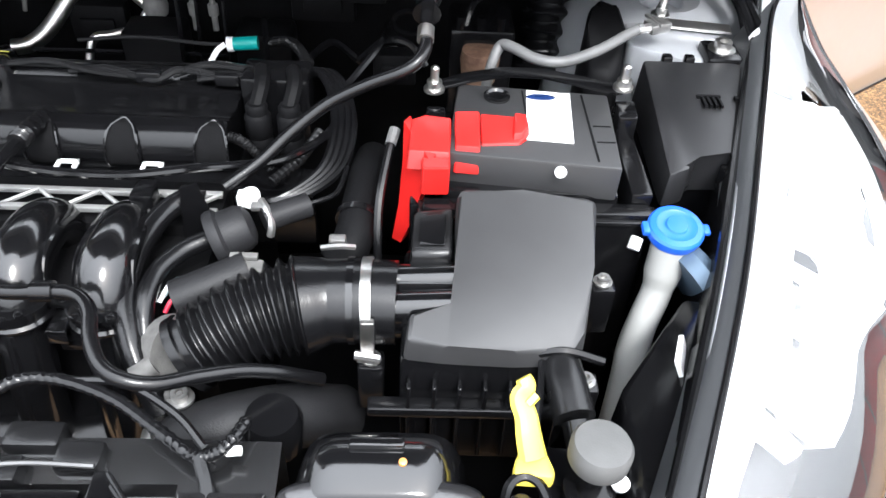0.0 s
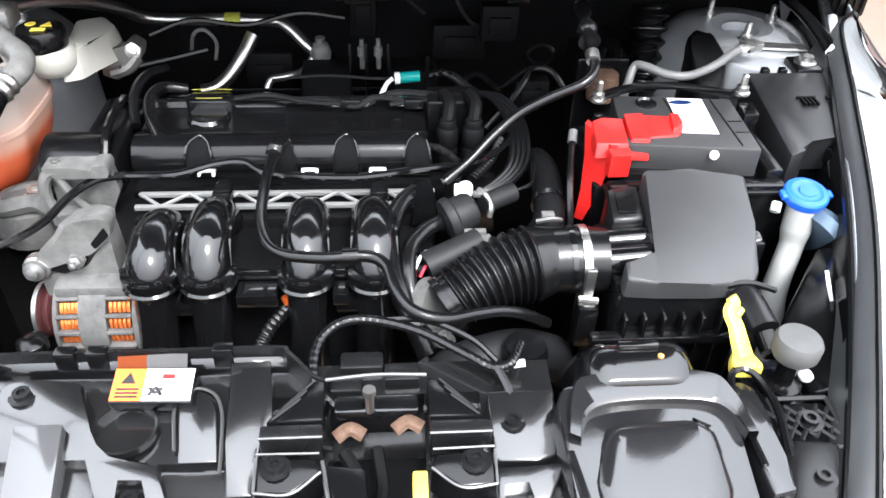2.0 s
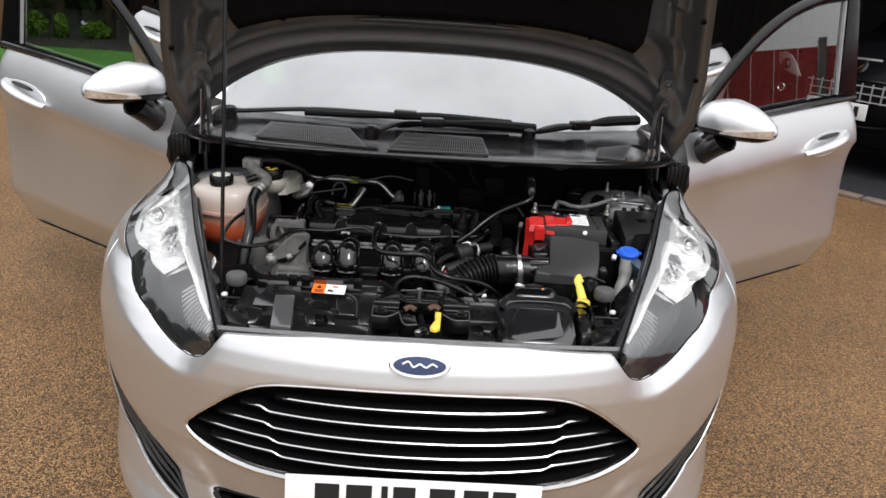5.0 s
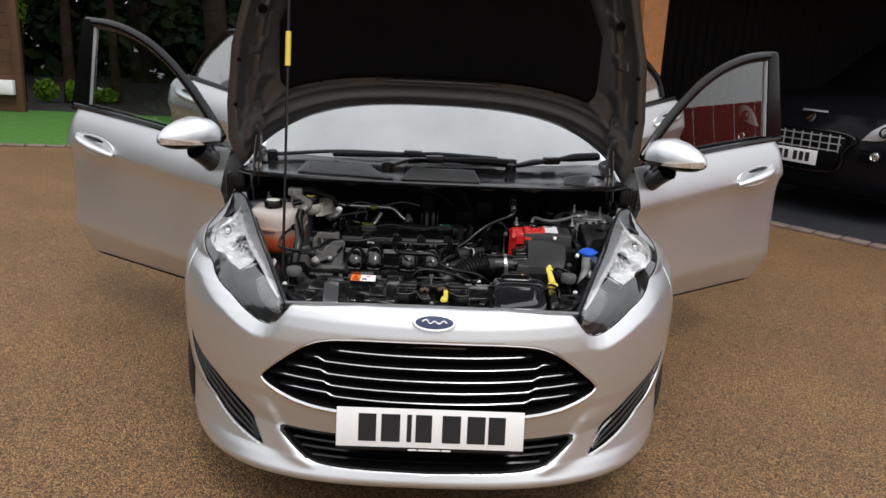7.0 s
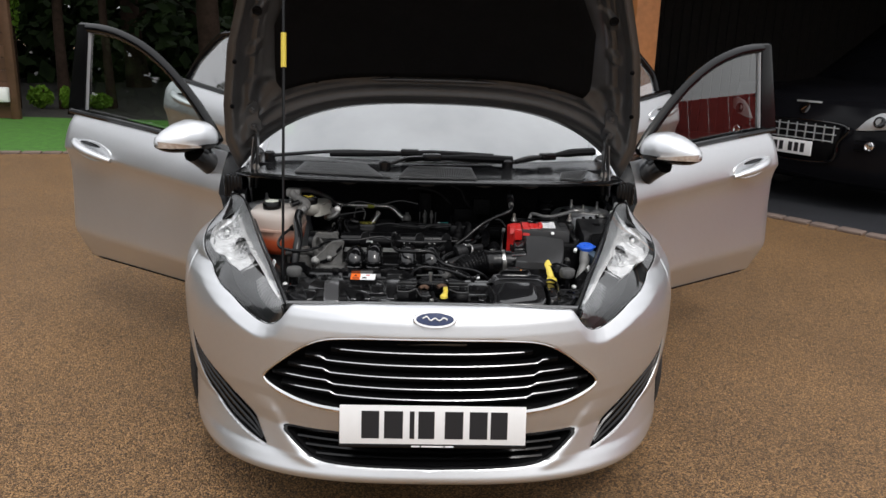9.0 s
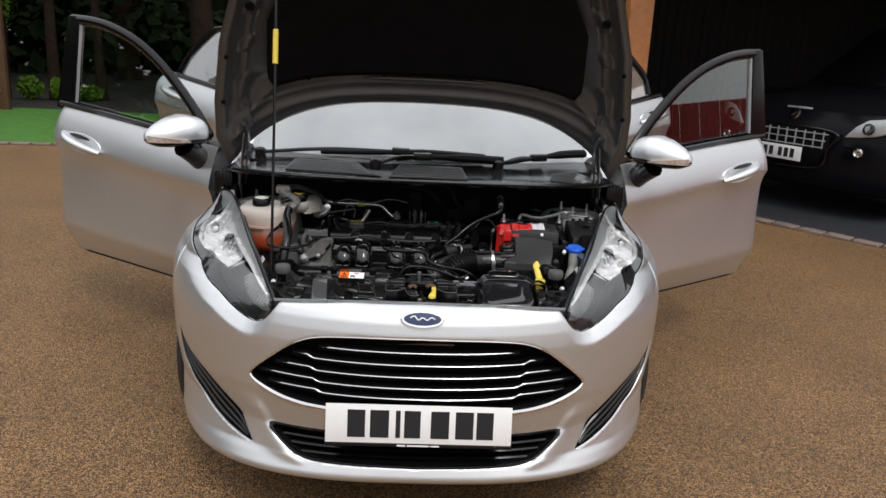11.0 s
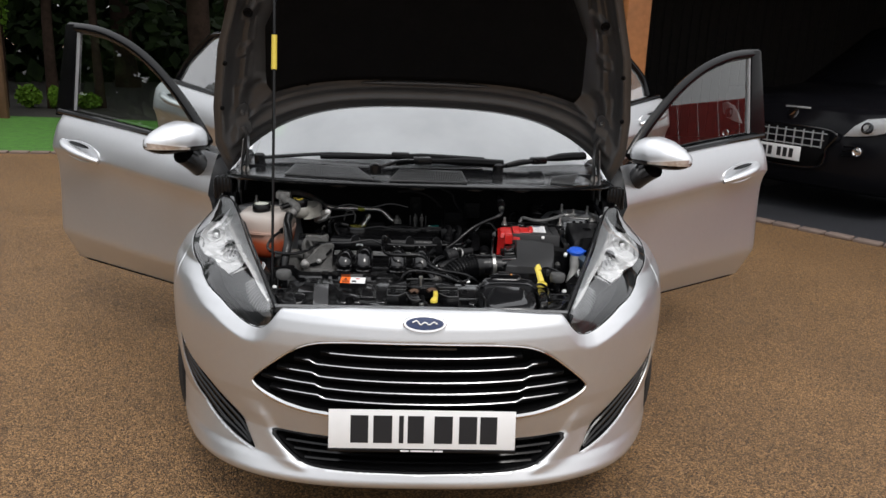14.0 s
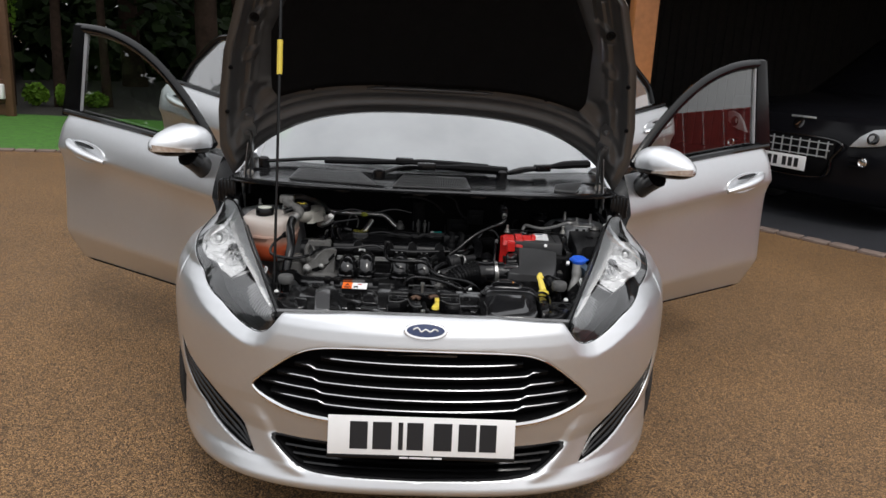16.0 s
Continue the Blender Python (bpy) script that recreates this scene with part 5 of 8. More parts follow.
for x, y in ((.292, .690), (.494, .708)):
    bm = B()
    lathe(bm, [(.011, 0), (.011, .003), (.008, .004), (.008, .011), (.0045, .012), (.0045, .026), (.002, .028)], Matrix.Translation((x, y, .8115)), 14)
    part("stud", bm, STEEL, hold, "plated threaded stud")
tray = thing("battery_tray", "black plastic battery tray", "tray")
bm = B()
box(bm, .282, .504, .548, .567, .45, .768, .003)
box(bm, .278, .510, .543, .570, .757, .762, .0015)
part("tray_wall", bm, SATIN, tray)
bm = B()
box(bm, .484, .506, .568, .730, .45, .778, .004)
part("tray_wall", bm, SATIN, tray)
bm = B()
box(bm, .270, .296, .570, .725, .45, .755, .004)
part("tray_wall", bm, SATIN, tray)
bm = B()
box(bm, .296, .484, .568, .73, .42, .46, .004)
part("tray_floor", bm, SATIN, tray)
bm = B()
prism(bm, [(.482, .660), (.503, .660), (.506, .694), (.484, .694)], .776, .806, .003)
part("tray_clip", bm, SATIN, tray)
bm = B()
box(bm, .284, .304, .662, .676, .755, .802, .003)
part("tray_hook", bm, SATIN, tray)
for k in range(4):
    bm = B()
    box(bm, .506, .509, .585 + .036 * k, .590 + .036 * k, .55, .770, .001, seg=1)
    part("tray_rib", bm, SATIN, tray)

# ---- fuse box ----
fb = thing("fuse_box", "black plastic fuse box with a grained lid", "fuse box")
LIDPOLY = [(.527, .598, .780), (.549, .606, .784), (.560, .627, .788), (.622, .630, .789), (.640, .645, .790), (.682, .728, .797), (.668, .783, .803), (.640, .790, .805), (.533, .786, .806)]
bm = B()
prism(bm, [(x + (.592 - x) * .04, y + (.69 - y) * .04) for x, y, z in LIDPOLY], .50, .748, .004)
part("body", bm, SATIN, fb)
bm = B()
prism(bm, [(x - (.592 - x) * .03, y - (.69 - y) * .03) for x, y, z in LIDPOLY], .742, .80, .005, top=LIDPOLY)
part("lid", bm, material("fuse_box_lid", (.012, .012, .013), .36, 0, .2, 35, .15, 1500, stain=.05, spec=.6), fb, "grained black lid", smooth=25)
bm = B()
box(bm, .588, .618, .612, .628, .752, .776, .003)
box(bm, .594, .612, .609, .613, .757, .770, .001)
part("latch", bm, SATIN, fb)
for k in range(2):
    bm = B()
    box(bm, .556 + k * .026, .568 + k * .026, .783, .795, .797, .811, .003)
    part("lid_tab", bm, SATIN, fb)
bm = B()
for k in range(4):
    box(bm, .584 + .006 * k, .5865 + .006 * k, .698, .716, .7975, .8012, 0)
box(bm, .580, .606, .716, .7195, .7975, .8016, 0)
box(bm, .622, .632, .714, .720, .7975, .8012, 0)
part("moulded_mark", bm, DULL, fb)
for (a, b) in (((.668, .74, .80), (.60, .56, .73)), ((.678, .79, .815), (.615, .565, .735))):
    hn = thing("wiring", "black taped wiring beside the fuse box", "wiring", "side wiring")
    part("loom", tube(B(), [(a[0] - .01, 1.0, .845), (a[0] + .005, .90, .83), a, ((a[0] + b[0]) / 2 + .012, .65, .77), b], .006, 7, 30), RUBBER, hn)
    part("clip", tube(B(), [(a[0] - .006, a[1] + .03, a[2] + .004), (a[0] + .008, a[1] + .045, a[2] + .006)], .009, 8, 4), WHITE, hn, "white clip")

# ---- air filter box and its hose ----
ab = thing("air_filter_box", "black plastic air filter box with a smooth satin lid", "air box")
bm = B()
prism(bm, [(.266, .404), (.405, .402), (.428, .43), (.446, .545), (.438, .556), (.312, .556), (.266, .54)], .58, .722, .005)
part("body", bm, SATIN, ab)
bm = B()
AIRLID = [(.270, .405, .746), (.305, .401, .744), (.360, .399, .742), (.411, .402, .741), (.422, .418, .746), (.436, .480, .764), (.446, .549, .783), (.436, .552, .786), (.375, .550, .793), (.318, .545, .797), (.313, .538, .795), (.312, .434, .755), (.273, .431, .752)]
prism(bm, [(x - (.36 - x) * .02, y - (.47 - y) * .02) for x, y, z in AIRLID], .722, .75, .0045, top=AIRLID)
part("lid", bm, LIDBLACK, ab, "smooth dark lid", smooth=25)
bm = B()
prism(bm, [(.270, .487), (.3105, .487), (.3125, .545), (.272, .541)], .69, .770, .005, top=[(.272, .490, .762), (.3100, .490, .764), (.3115, .541, .778), (.274, .538, .775)])
part("lid_step", bm, GREYPLASTIC, ab, "stepped shoulder beside the lid")
bm = B()
prism(bm, [(.280, .498), (.303, .498), (.304, .532), (.281, .530)], .768, .770, .001, top=[(.280, .498, .7670), (.303, .498, .7682), (.304, .532, .7775), (.281, .530, .7755)])
part("step_panel", bm, SATIN, ab)
bm = B()
box(bm, .238, .432, .388, .404, .660, .672, .003)
part("flange", bm, SATIN, ab)
for k in range(7):
    bm = B()
    box(bm, .272 + k * .022, .276 + k * .022, .390, .402, .60, .70, .001, seg=1)
    part("rib", bm, SATIN, ab)
for x, y, z in ((.240, .430, .69), (.454, .50, .725), (.43, .41, .69)):
    bm = B()
    box(bm, x - .012, x + .012, y - .012, y + .012, z - .06, z, .004)
    lug = part("lug", bm, SATIN, ab)
    part("lug_bolt", bolt(B(), x, y, z, .0062, .007), OLDSTEEL, lug)
bm = B()
box(bm, .275, .335, .415, .500, .66, .712, .006)
tube(bm, [(.250, .482, .736), (.314, .482, .741)], .0155, 14, 4)
tube(bm, [(.250, .452, .733), (.314, .452, .738)], .0155, 14, 4)
tube(bm, [(.246, .467, .718), (.314, .467, .720)], .030, 16, 4)
part("outlet", bm, GLOSSBLACK, ab, "glossy moulded outlet duct")

hose = thing("intake_hose", "black corrugated rubber intake hose with a steel clamp", "hose")
c_pts = [(.078, .430, .690), (.096, .437, .700), (.125, .450, .711), (.155, .461, .717), (.185, .468, .720), (.212, .470, .722), (.262, .468, .723)]


def rings(u):
    if u < .12:
        return .033
    if u < .62:
        return lerp(.034, .043, (u - .12) / .50) + .0036 * math.sin((u - .12) / .50 * 2 * math.pi * 9.5)
    return .0445 - .006 * min(1, (u - .62) * 6)


part("bellows", tube(B(), c_pts, rings, 32, 320), RUBBER, hose)


def band(bm, c, axis, r, w, t):
    m = Matrix.Translation(c) @ Vector(axis).to_track_quat("Z", "Y").to_matrix().to_4x4()
    lathe(bm, [(r, -w), (r + t, -w), (r + t, w), (r, w)], m, 32)
    return bm


part("end_collar", band(B(), (.080, .431, .691), (.85, .35, .45), .033, .004, .004), RUBBER, hose, "thick rubber lip")
cl = part("clamp", band(B(), (.236, .469, .7225), (1, 0, .05), .0385, .0045, .0025), STEEL, hose, "bright steel hose clamp")
bm = B()
box(bm, .231, .243, .424, .432, .700, .742, .002)
tube(bm, [(.226, .424, .702), (.248, .422, .700)], .0045, 8, 4)
tube(bm, [(.228, .426, .694), (.246, .424, .692)], .0030, 8, 4)
part("clamp_screw", bm, STEEL, cl)
part("hose_collar", band(B(), (.252, .468, .723), (1, 0, .05), .0345, .004, .003), GLOSSBLACK, hose)
part("hose_bead", band(B(), (.222, .470, .722), (1, 0, .05), .0385, .003, .002), GLOSSBLACK, hose)

# ---- front intake scoop ----
sc = thing("intake_scoop", "black plastic air intake scoop on the front panel", "air intake")
bm = B()
prism(bm, [(.165, .108), (.320, .112), (.334, .15), (.340, .262), (.325, .285), (.172, .285), (.162, .26)], .66, .706, .006,
      top=[(.170, .112, .701), (.318, .118, .700), (.330, .15, .707), (.334, .252, .728), (.320, .272, .732), (.176, .272, .732), (.166, .252, .728)])
part("base", bm, SHEEN, sc)
bm = B()
prism(bm, [(.190, .112), (.300, .134), (.312, .150), (.320, .208), (.314, .238), (.300, .243), (.206, .241), (.192, .222), (.178, .165)], .70, .722, .014,
      top=[(.203, .127, .709), (.284, .145, .7135), (.295, .158, .7175), (.303, .206, .731), (.298, .222, .735), (.290, .226, .736), (.215, .224, .736), (.205, .212, .733), (.193, .165, .7195)], seg=4)
part("hump", bm, SHEEN, sc, "glossy raised hump")
# a stepped collar arching round the rear of the hump
bm = B()
inner = cr([(.181, .212, 0), (.190, .235, 0), (.212, .246, 0), (.258, .249, 0), (.304, .246, 0), (.324, .235, 0), (.333, .212, 0)], 40)
outer_line = cr([(.170, .216, 0), (.180, .258, 0), (.196, .278, 0), (.258, .283, 0), (.318, .278, 0), (.334, .256, 0), (.342, .210, 0)], 40)
rows = []
for a, b in zip(inner, outer_line):
    za, zb = .701 + (a.y - .112) * .193, .702 + (a.y - .112) * .193 + (b.y - a.y) * .03
    rows.append([Vector((a.x, a.y, za - .004)), Vector((a.x, a.y, za + .007)), Vector((*a.lerp(b, .12).xy, za + .010)), Vector((*a.lerp(b, .90).xy, zb + .011)), Vector((b.x, b.y, zb + .008)), Vector((b.x, b.y, zb - .006))])
grid(bm, rows)
part("collar", bm, SHEEN, sc, "stepped collar behind the hump", smooth=30)
bm = B()
prism(bm, [(.176, .125), (.182, .125), (.174, .205), (.168, .205)], .69, .722, .001)
part("side_rib", bm, GREYPLASTIC, sc)
bm = B()
rows = []
for k in range(12):
    t = k / 11
    y = lerp(.262, .350, t)
    h = .737 + .018 * math.sin(t * 2.6) - .070 * t ** 3
    rows.append([Vector((lerp(.180, .322, i / 24) + (.006 * t), y, .62 + (h - .62) * (1 - abs(2 * i / 24 - 1) ** 7))) for i in range(25)])
grid(bm, rows)
part("snorkel", bm, GLOSSBLACK, sc, "glossy curved duct behind the scoop", thick=0.003)
bm = B()
box(bm, .232, .272, .298, .306, .748, .7545, .002)
part("raised_panel", bm, GLOSSBLACK, sc)
part("orange_mark", lathe(B(), [(.0032, 0), (.003, .002), (.0015, .003)], Matrix.Translation((.271, .288, .7490)), 10), AMBER, sc)
bm = B()
prism(bm, [(.343, .16), (.368, .165), (.370, .20), (.376, .245), (.374, .283), (.362, .294), (.347, .286), (.342, .22)], .66, .708, .006)
part("side_duct", bm, SHEEN, sc)
bm = B()
tube(bm, [(.346, .19, .708), (.344, .25, .712), (.348, .286, .716), (.362, .298, .718), (.376, .288, .716), (.382, .25, .712), (.374, .20, .706)], .004, 6, 30)
part("duct_rim", bm, SATIN, sc)

# ---- yellow clip, stopper and canister by the scoop ----
yc = thing("release_clip", "bright yellow plastic release clip", "clip")
bm = B()
prism(bm, [(.353, .296), (.384, .294), (.386, .301), (.380, .320), (.374, .322), (.361, .321), (.355, .308)], .708, .722, .004)
part("base", bm, YELLOW, yc)
bm = B()
tube(bm, [(.370, .312, .720), (.366, .324, .733), (.364, .334, .742), (.359, .344, .752), (.364, .350, .758), (.361, .355, .763)], lambda u: .0115 - .005 * u, 8, 24, .6)
tube(bm, [(.364, .340, .750), (.371, .346, .754)], .0045, 6, 4)
part("lever", bm, YELLOW, yc)


def stopper(x, y, z, parent_label):
    st = thing("rubber_stopper", parent_label, "stopper", "bonnet stops")
    part("head", lathe(B(), [(.012, -.018), (.020, -.016), (.0235, -.010), (.0238, .004), (.021, .009), (.012, .0105), (.002, .0105)], Matrix.Translation((x, y, z)), 28), DUSTY, st, "round dusty grey rubber head")
    bm = B()
    lathe(bm, [(.010, -.06), (.010, -.014)], Matrix.Translation((x, y, z)), 14)
    part("stem", bm, SATIN, st)
    part("collar", lathe(B(), [(.020, -.062), (.020, -.054), (.014, -.052)], Matrix.Translation((x, y, z)), 18), SATIN, st)


stopper(.417, .306, .742, "round dusty grey rubber bonnet stop by the yellow clip")
stopper(-.424, .312, .728, "round dusty grey rubber bonnet stop on the front panel")
for x in (.442, -.452):
    cp = thing("plastic_plug", "small white plastic plug beside the bonnet stop", "plug", "white plugs")
    part("plug", lathe(B(), [(.007, 0), (.008, .004), (.005, .008)], Matrix.Translation((x, .308, .690 if x > 0 else .682)), 12), WHITE, cp)
cn = thing("filter_canister", "small black canister held in a bracket", "canister")
part("canister", tube(B(), [(.408, .352, .716), (.404, .382, .722), (.402, .40, .722)], .0175, 16, 8), GREYPLASTIC, cn)
part("canister_end", tube(B(), [(.412, .332, .706), (.409, .350, .714)], .012, 12, 4), SATIN, cn)
bm = B()
tube(bm, [(.370, .404, .730), (.402, .402, .740), (.437, .400, .730)], .004, 6, 12)
tube(bm, [(.385, .404, .730), (.38, .36, .715), (.372, .335, .70)], .003, 6, 10)
part("bracket", bm, SATIN, cn)

# ---- washer filler ----
NECKGREY = material("cloudy_plastic", (0.30, 0.30, 0.29), 0.40, 0, 0.12, 14, 0.05, 300)
wf = thing("washer_filler", "milky plastic washer filler neck with a blue cap", "washer bottle")
part("neck", tube(B(), [(.520, .532, .760), (.518, .524, .728), (.514, .514, .700), (.503, .498, .672), (.499, .490, .640), (.498, .476, .60), (.490, .45, .54)], lambda u: .0180 - .003 * min(1, max(0, (u - .22) * 12)) + .003 * min(1, max(0, (u - .5) * 3)), 20, 60), NECKGREY, wf)
bm = B()
cm = Matrix.Translation((.522, .535, .764)) @ Matrix.Rotation(radians(10), 4, "X")
lathe(bm, [(.019, -.010), (.0255, -.008), (.0270, -.002), (.0270, .002), (.0250, .0045), (.0195, .0055), (.0180, .0045), (.011, .0050), (.010, .0066), (.002, .0070)], cm, 36)
box(bm, -.032, -.024, -.007, .007, -.004, .003, .002, cm)
box(bm, .024, .033, -.006, .006, -.003, .002, .002, cm)
part("cap", bm, BLUE, wf, "bright blue flip cap")
part("hinge_pin", tube(B(), [(.482, .522, .748), (.486, .530, .756)], .006, 8, 4), WHITE, wf)
hn = thing("horn", "dark blue-grey round horn beside the washer neck", "horn")
part("disc", lathe(B(), [(.01, -.02), (.045, -.018), (.048, -.004), (.040, .006), (.012, .012), (.002, .012)], Matrix.Translation((.560, .520, .715)) @ Matrix.Rotation(radians(60), 4, "Y") @ Matrix.Rotation(radians(-20), 4, "X"), 30), material("blue_grey_steel", (.09, .13, .18), .4, .4, .15, 30), hn)
part("bracket", tube(B(), [(.560, .520, .705), (.58, .50, .66), (.60, .50, .60)], .010, 8, 10), SATIN, hn)


# ---- engine ----
OLDCAST = material("dull_cast_aluminium", (0.105, 0.103, 0.10), 0.6, 0.1, 0.5, 70, 0.4, 260, stain=0.15, spec=0.3)
UPR = Matrix(((1, 0, 0, 0), (0, 0, 1, 0), (0, 1, 0, 0), (0, 0, 0, 1)))  # lays a polygon of (x, z) upright, with its depth along y
eng = thing("engine", "black four-cylinder engine with glossy intake runners", "engine")
bm = B()
box(bm, -.36, .075, .50, .86, .26, .69, .02)
part("block", bm, DULL, eng, "dark engine block")


def swept(bm, profile, xs, dz=None):
    """A (y, z) profile carried along x."""
    grid(bm, [[Vector((x, y, z + (dz(x, y) if dz else 0))) for y, z in profile] for x in xs], False)
    return bm


VC = [(.838, .66), (.836, .742), (.826, .750), (.806, .752), (.800, .746), (.745, .745), (.728, .749), (.714, .7535), (.702, .755), (.691, .753), (.682, .747), (.676, .738), (.673, .727), (.674, .716), (.678, .708), (.682, .702), (.668, .698), (.655, .696), (.652, .66)]
bm = B()
swept(bm, VC, np.linspace(-.318, .070, 24))
for e in (-.318, .070):
    bm.faces.new([bm.verts.new((e, y, z)) for y, z in VC])
bmesh.ops.remove_doubles(bm, verts=bm.verts, dist=.0003)
vc = part("valve_cover", bm, SATIN, eng, "satin black valve cover")
BEAD = [(.677, .709), (.673, .716), (.672, .727), (.675, .738), (.681, .747), (.690, .7535), (.701, .756)]
# black sheets laid on the bead paint in the shade of its bolt pockets
for x in (-.232, -.1245, -.040, .055):
    bm = B()
    rows = []
    for k, (y, z) in enumerate(BEAD):
        w = .0185 * math.sqrt(max(.02, 1 - (k / 6) ** 3))
        rows.append([Vector((x + w * (-1 + i / 3), y - .0012, z + .0006)) for i in range(7)])
    grid(bm, rows)
    pk = part("pocket", bm, VOID, vc, "black patch for the shade in a bolt pocket", thick=.001)
    bm = B()
    edge = [r[0] for r in rows] + rows[-1][1:-1] + [r[-1] for r in rows[::-1]]
    tube(bm, [p + Vector((0, -.0004, .0008)) for p in edge], .0016, 6, 40)
    part("pocket_rim", bm, GLOSSBLACK, pk)
bm = B()
tube(bm, [(-.318, .808, .754), (-.1, .809, .755), (.068, .808, .754)], .003, 6, 30)
part("cover_ridge", bm, GLOSSBLACK, vc)
for p in ((-.245, .745), (-.06, .75), (.03, .755), (-.30, .70)):
    bm = B()
    lathe(bm, [(.008, 0), (.008, .004), (.004, .005)], Matrix.Translation((p[0], p[1], .744)), 10)
    part("cover_screw", bm, SATIN, vc)
cap = part("oil_filler_cap", prism(B(), [(-.262, .785), (-.206, .785), (-.198, .80), (-.206, .818), (-.262, .818), (-.270, .80)], .74, .764, .005), GLOSSBLACK, eng, "black oil filler cap with yellow marks")
bm = B()
tube(bm, [(-.262, .8185, .7645), (-.234, .819, .765), (-.206, .8185, .7645)], .0007, 5, 10)
tube(bm, [(-.252, .792, .7650), (-.234, .790, .7655), (-.216, .792, .7650)], .0007, 5, 10)
part("cap_mark", bm, material("yellow_print", (.22, .20, .025), .5), cap)
bm = B()
lathe(bm, [(.030, -.03), (.030, -.004), (.026, .0)], Matrix.Translation((-.233, .770, .752)), 20)
part("filler_neck", bm, GLOSSBLACK, eng)
# looms on the cover
for pts, r in (([(-.20, .800, .760), (-.15, .795, .768), (-.10, .785, .763), (-.06, .783, .760)], .004), ([(-.13, .795, .757), (-.08, .790, .764), (-.03, .780, .758), (.0, .79, .766), (.05, .785, .762)], .0045),
               ([(-.01, .79, .76), (.03, .80, .768), (.075, .795, .768), (.11, .79, .765)], .005), ([(.02, .784, .758), (.06, .785, .764), (.10, .775, .768)], .004)):
    part("cover_loom", tube(B(), pts, r, 7, 30), GREYPLASTIC, eng)
for x in (-.035, .055):
    bm = B()
    box(bm, x - .015, x + .015, .777, .792, .752, .768, .004)
    part("connector", bm, SATIN, eng)
# coil pack with its plug leads
bm = B()
box(bm, .072, .150, .765, .815, .69, .772, .005)
part("coil_pack", bm, SATIN, eng)
for x in (.098, .134):
    bm = B()
    lathe(bm, [(.014, -.06), (.015, -.03), (.013, -.026), (.015, -.022), (.015, .0), (.012, .004), (.0125, .012), (.010, .016), (.003, .016)], Matrix.Translation((x, .722, .752)), 16)
    part("plug_lead", bm, DULL, eng)
    part("lead_hose", tube(B(), [(x, .722, .762), (x + .004, .745, .778), (x - .002, .78, .776)], .009, 8, 14), DULL, eng)
bm = B()
box(bm, .062, .165, .655, .70, .62, .70, .006)
part("side_housing", bm, SATIN, eng)
for k in range(4):
    part("loom_strand", tube(B(), [(.09 + .012 * k, .84 - .01 * k, .74), (.155 + .006 * k, .80, .765), (.182 + .007 * k, .73, .76), (.178 + .007 * k, .66, .735), (.14 + .006 * k, .617, .722), (.10, .612, .715)], .0045, 7, 40), RUBBER, eng)
part("corrugated_loom", tube(B(), [(.17, .70, .748), (.15, .66, .738), (.125, .63, .73)], lambda u: .006 + .001 * math.sin(u * 160), 8, 90), GREYPLASTIC, eng)
part("sensor_plug", tube(B(), [(.005, .688, .738), (.028, .688, .740), (.055, .690, .742)], lambda u: .005 + .004 * (u > .35), 8, 14), SATIN, eng)
part("sensor_lead", tube(B(), [(.055, .690, .742), (.078, .688, .744), (.10, .675, .738), (.12, .665, .72)], lambda u: .0055 + .0009 * math.sin(u * 150), 8, 90), GREYPLASTIC, eng)
# fuel rail, clips and the bright lattice
part("fuel_rail", tube(B(), [(-.313, .620, .748), (-.25, .618, .750), (-.20, .632, .756), (-.165, .634, .757), (-.13, .618, .750), (-.028, .610, .748), (.058, .628, .748), (.125, .642, .748), (.168, .675, .750), (.19, .72, .752)], .0046, 8, 80), GLOSSBLACK, eng, "thin black fuel pipe")
for x in (-.215, -.085, .002):
    bm = B()
    box(bm, x - .011, x + .011, .642, .646, .736, .740, .0008)
    box(bm, x - .011, x - .007, .632, .646, .736, .740, .0008)
    box(bm, x + .007, x + .011, .632, .646, .736, .740, .0008)
    part("rail_clip", bm, WHITE, eng, "small white clip")
bm = B()
LAT = material("dull_bright_metal", (.38, .38, .375), .42, .6, .15, 30)
for y in (.622, .594):
    box(bm, -.298, .075, y - .0034, y + .0034, .714, .720, .001)
x = -.298
k = 0
while x < .06:
    a, b = ((x, .594, .718), (x + .031, .622, .718)) if k % 2 else ((x, .622, .718), (x + .031, .594, .718))
    tube(bm, [a, b], .0026, 6)
    x += .031
    k += 1
part("lattice_bracket", bm, LAT, eng, "bright lattice bracket behind the runners")
bm = B()
box(bm, -.30, .075, .585, .66, .60, .705, .004)
part("rail_base", bm, DULL, eng)
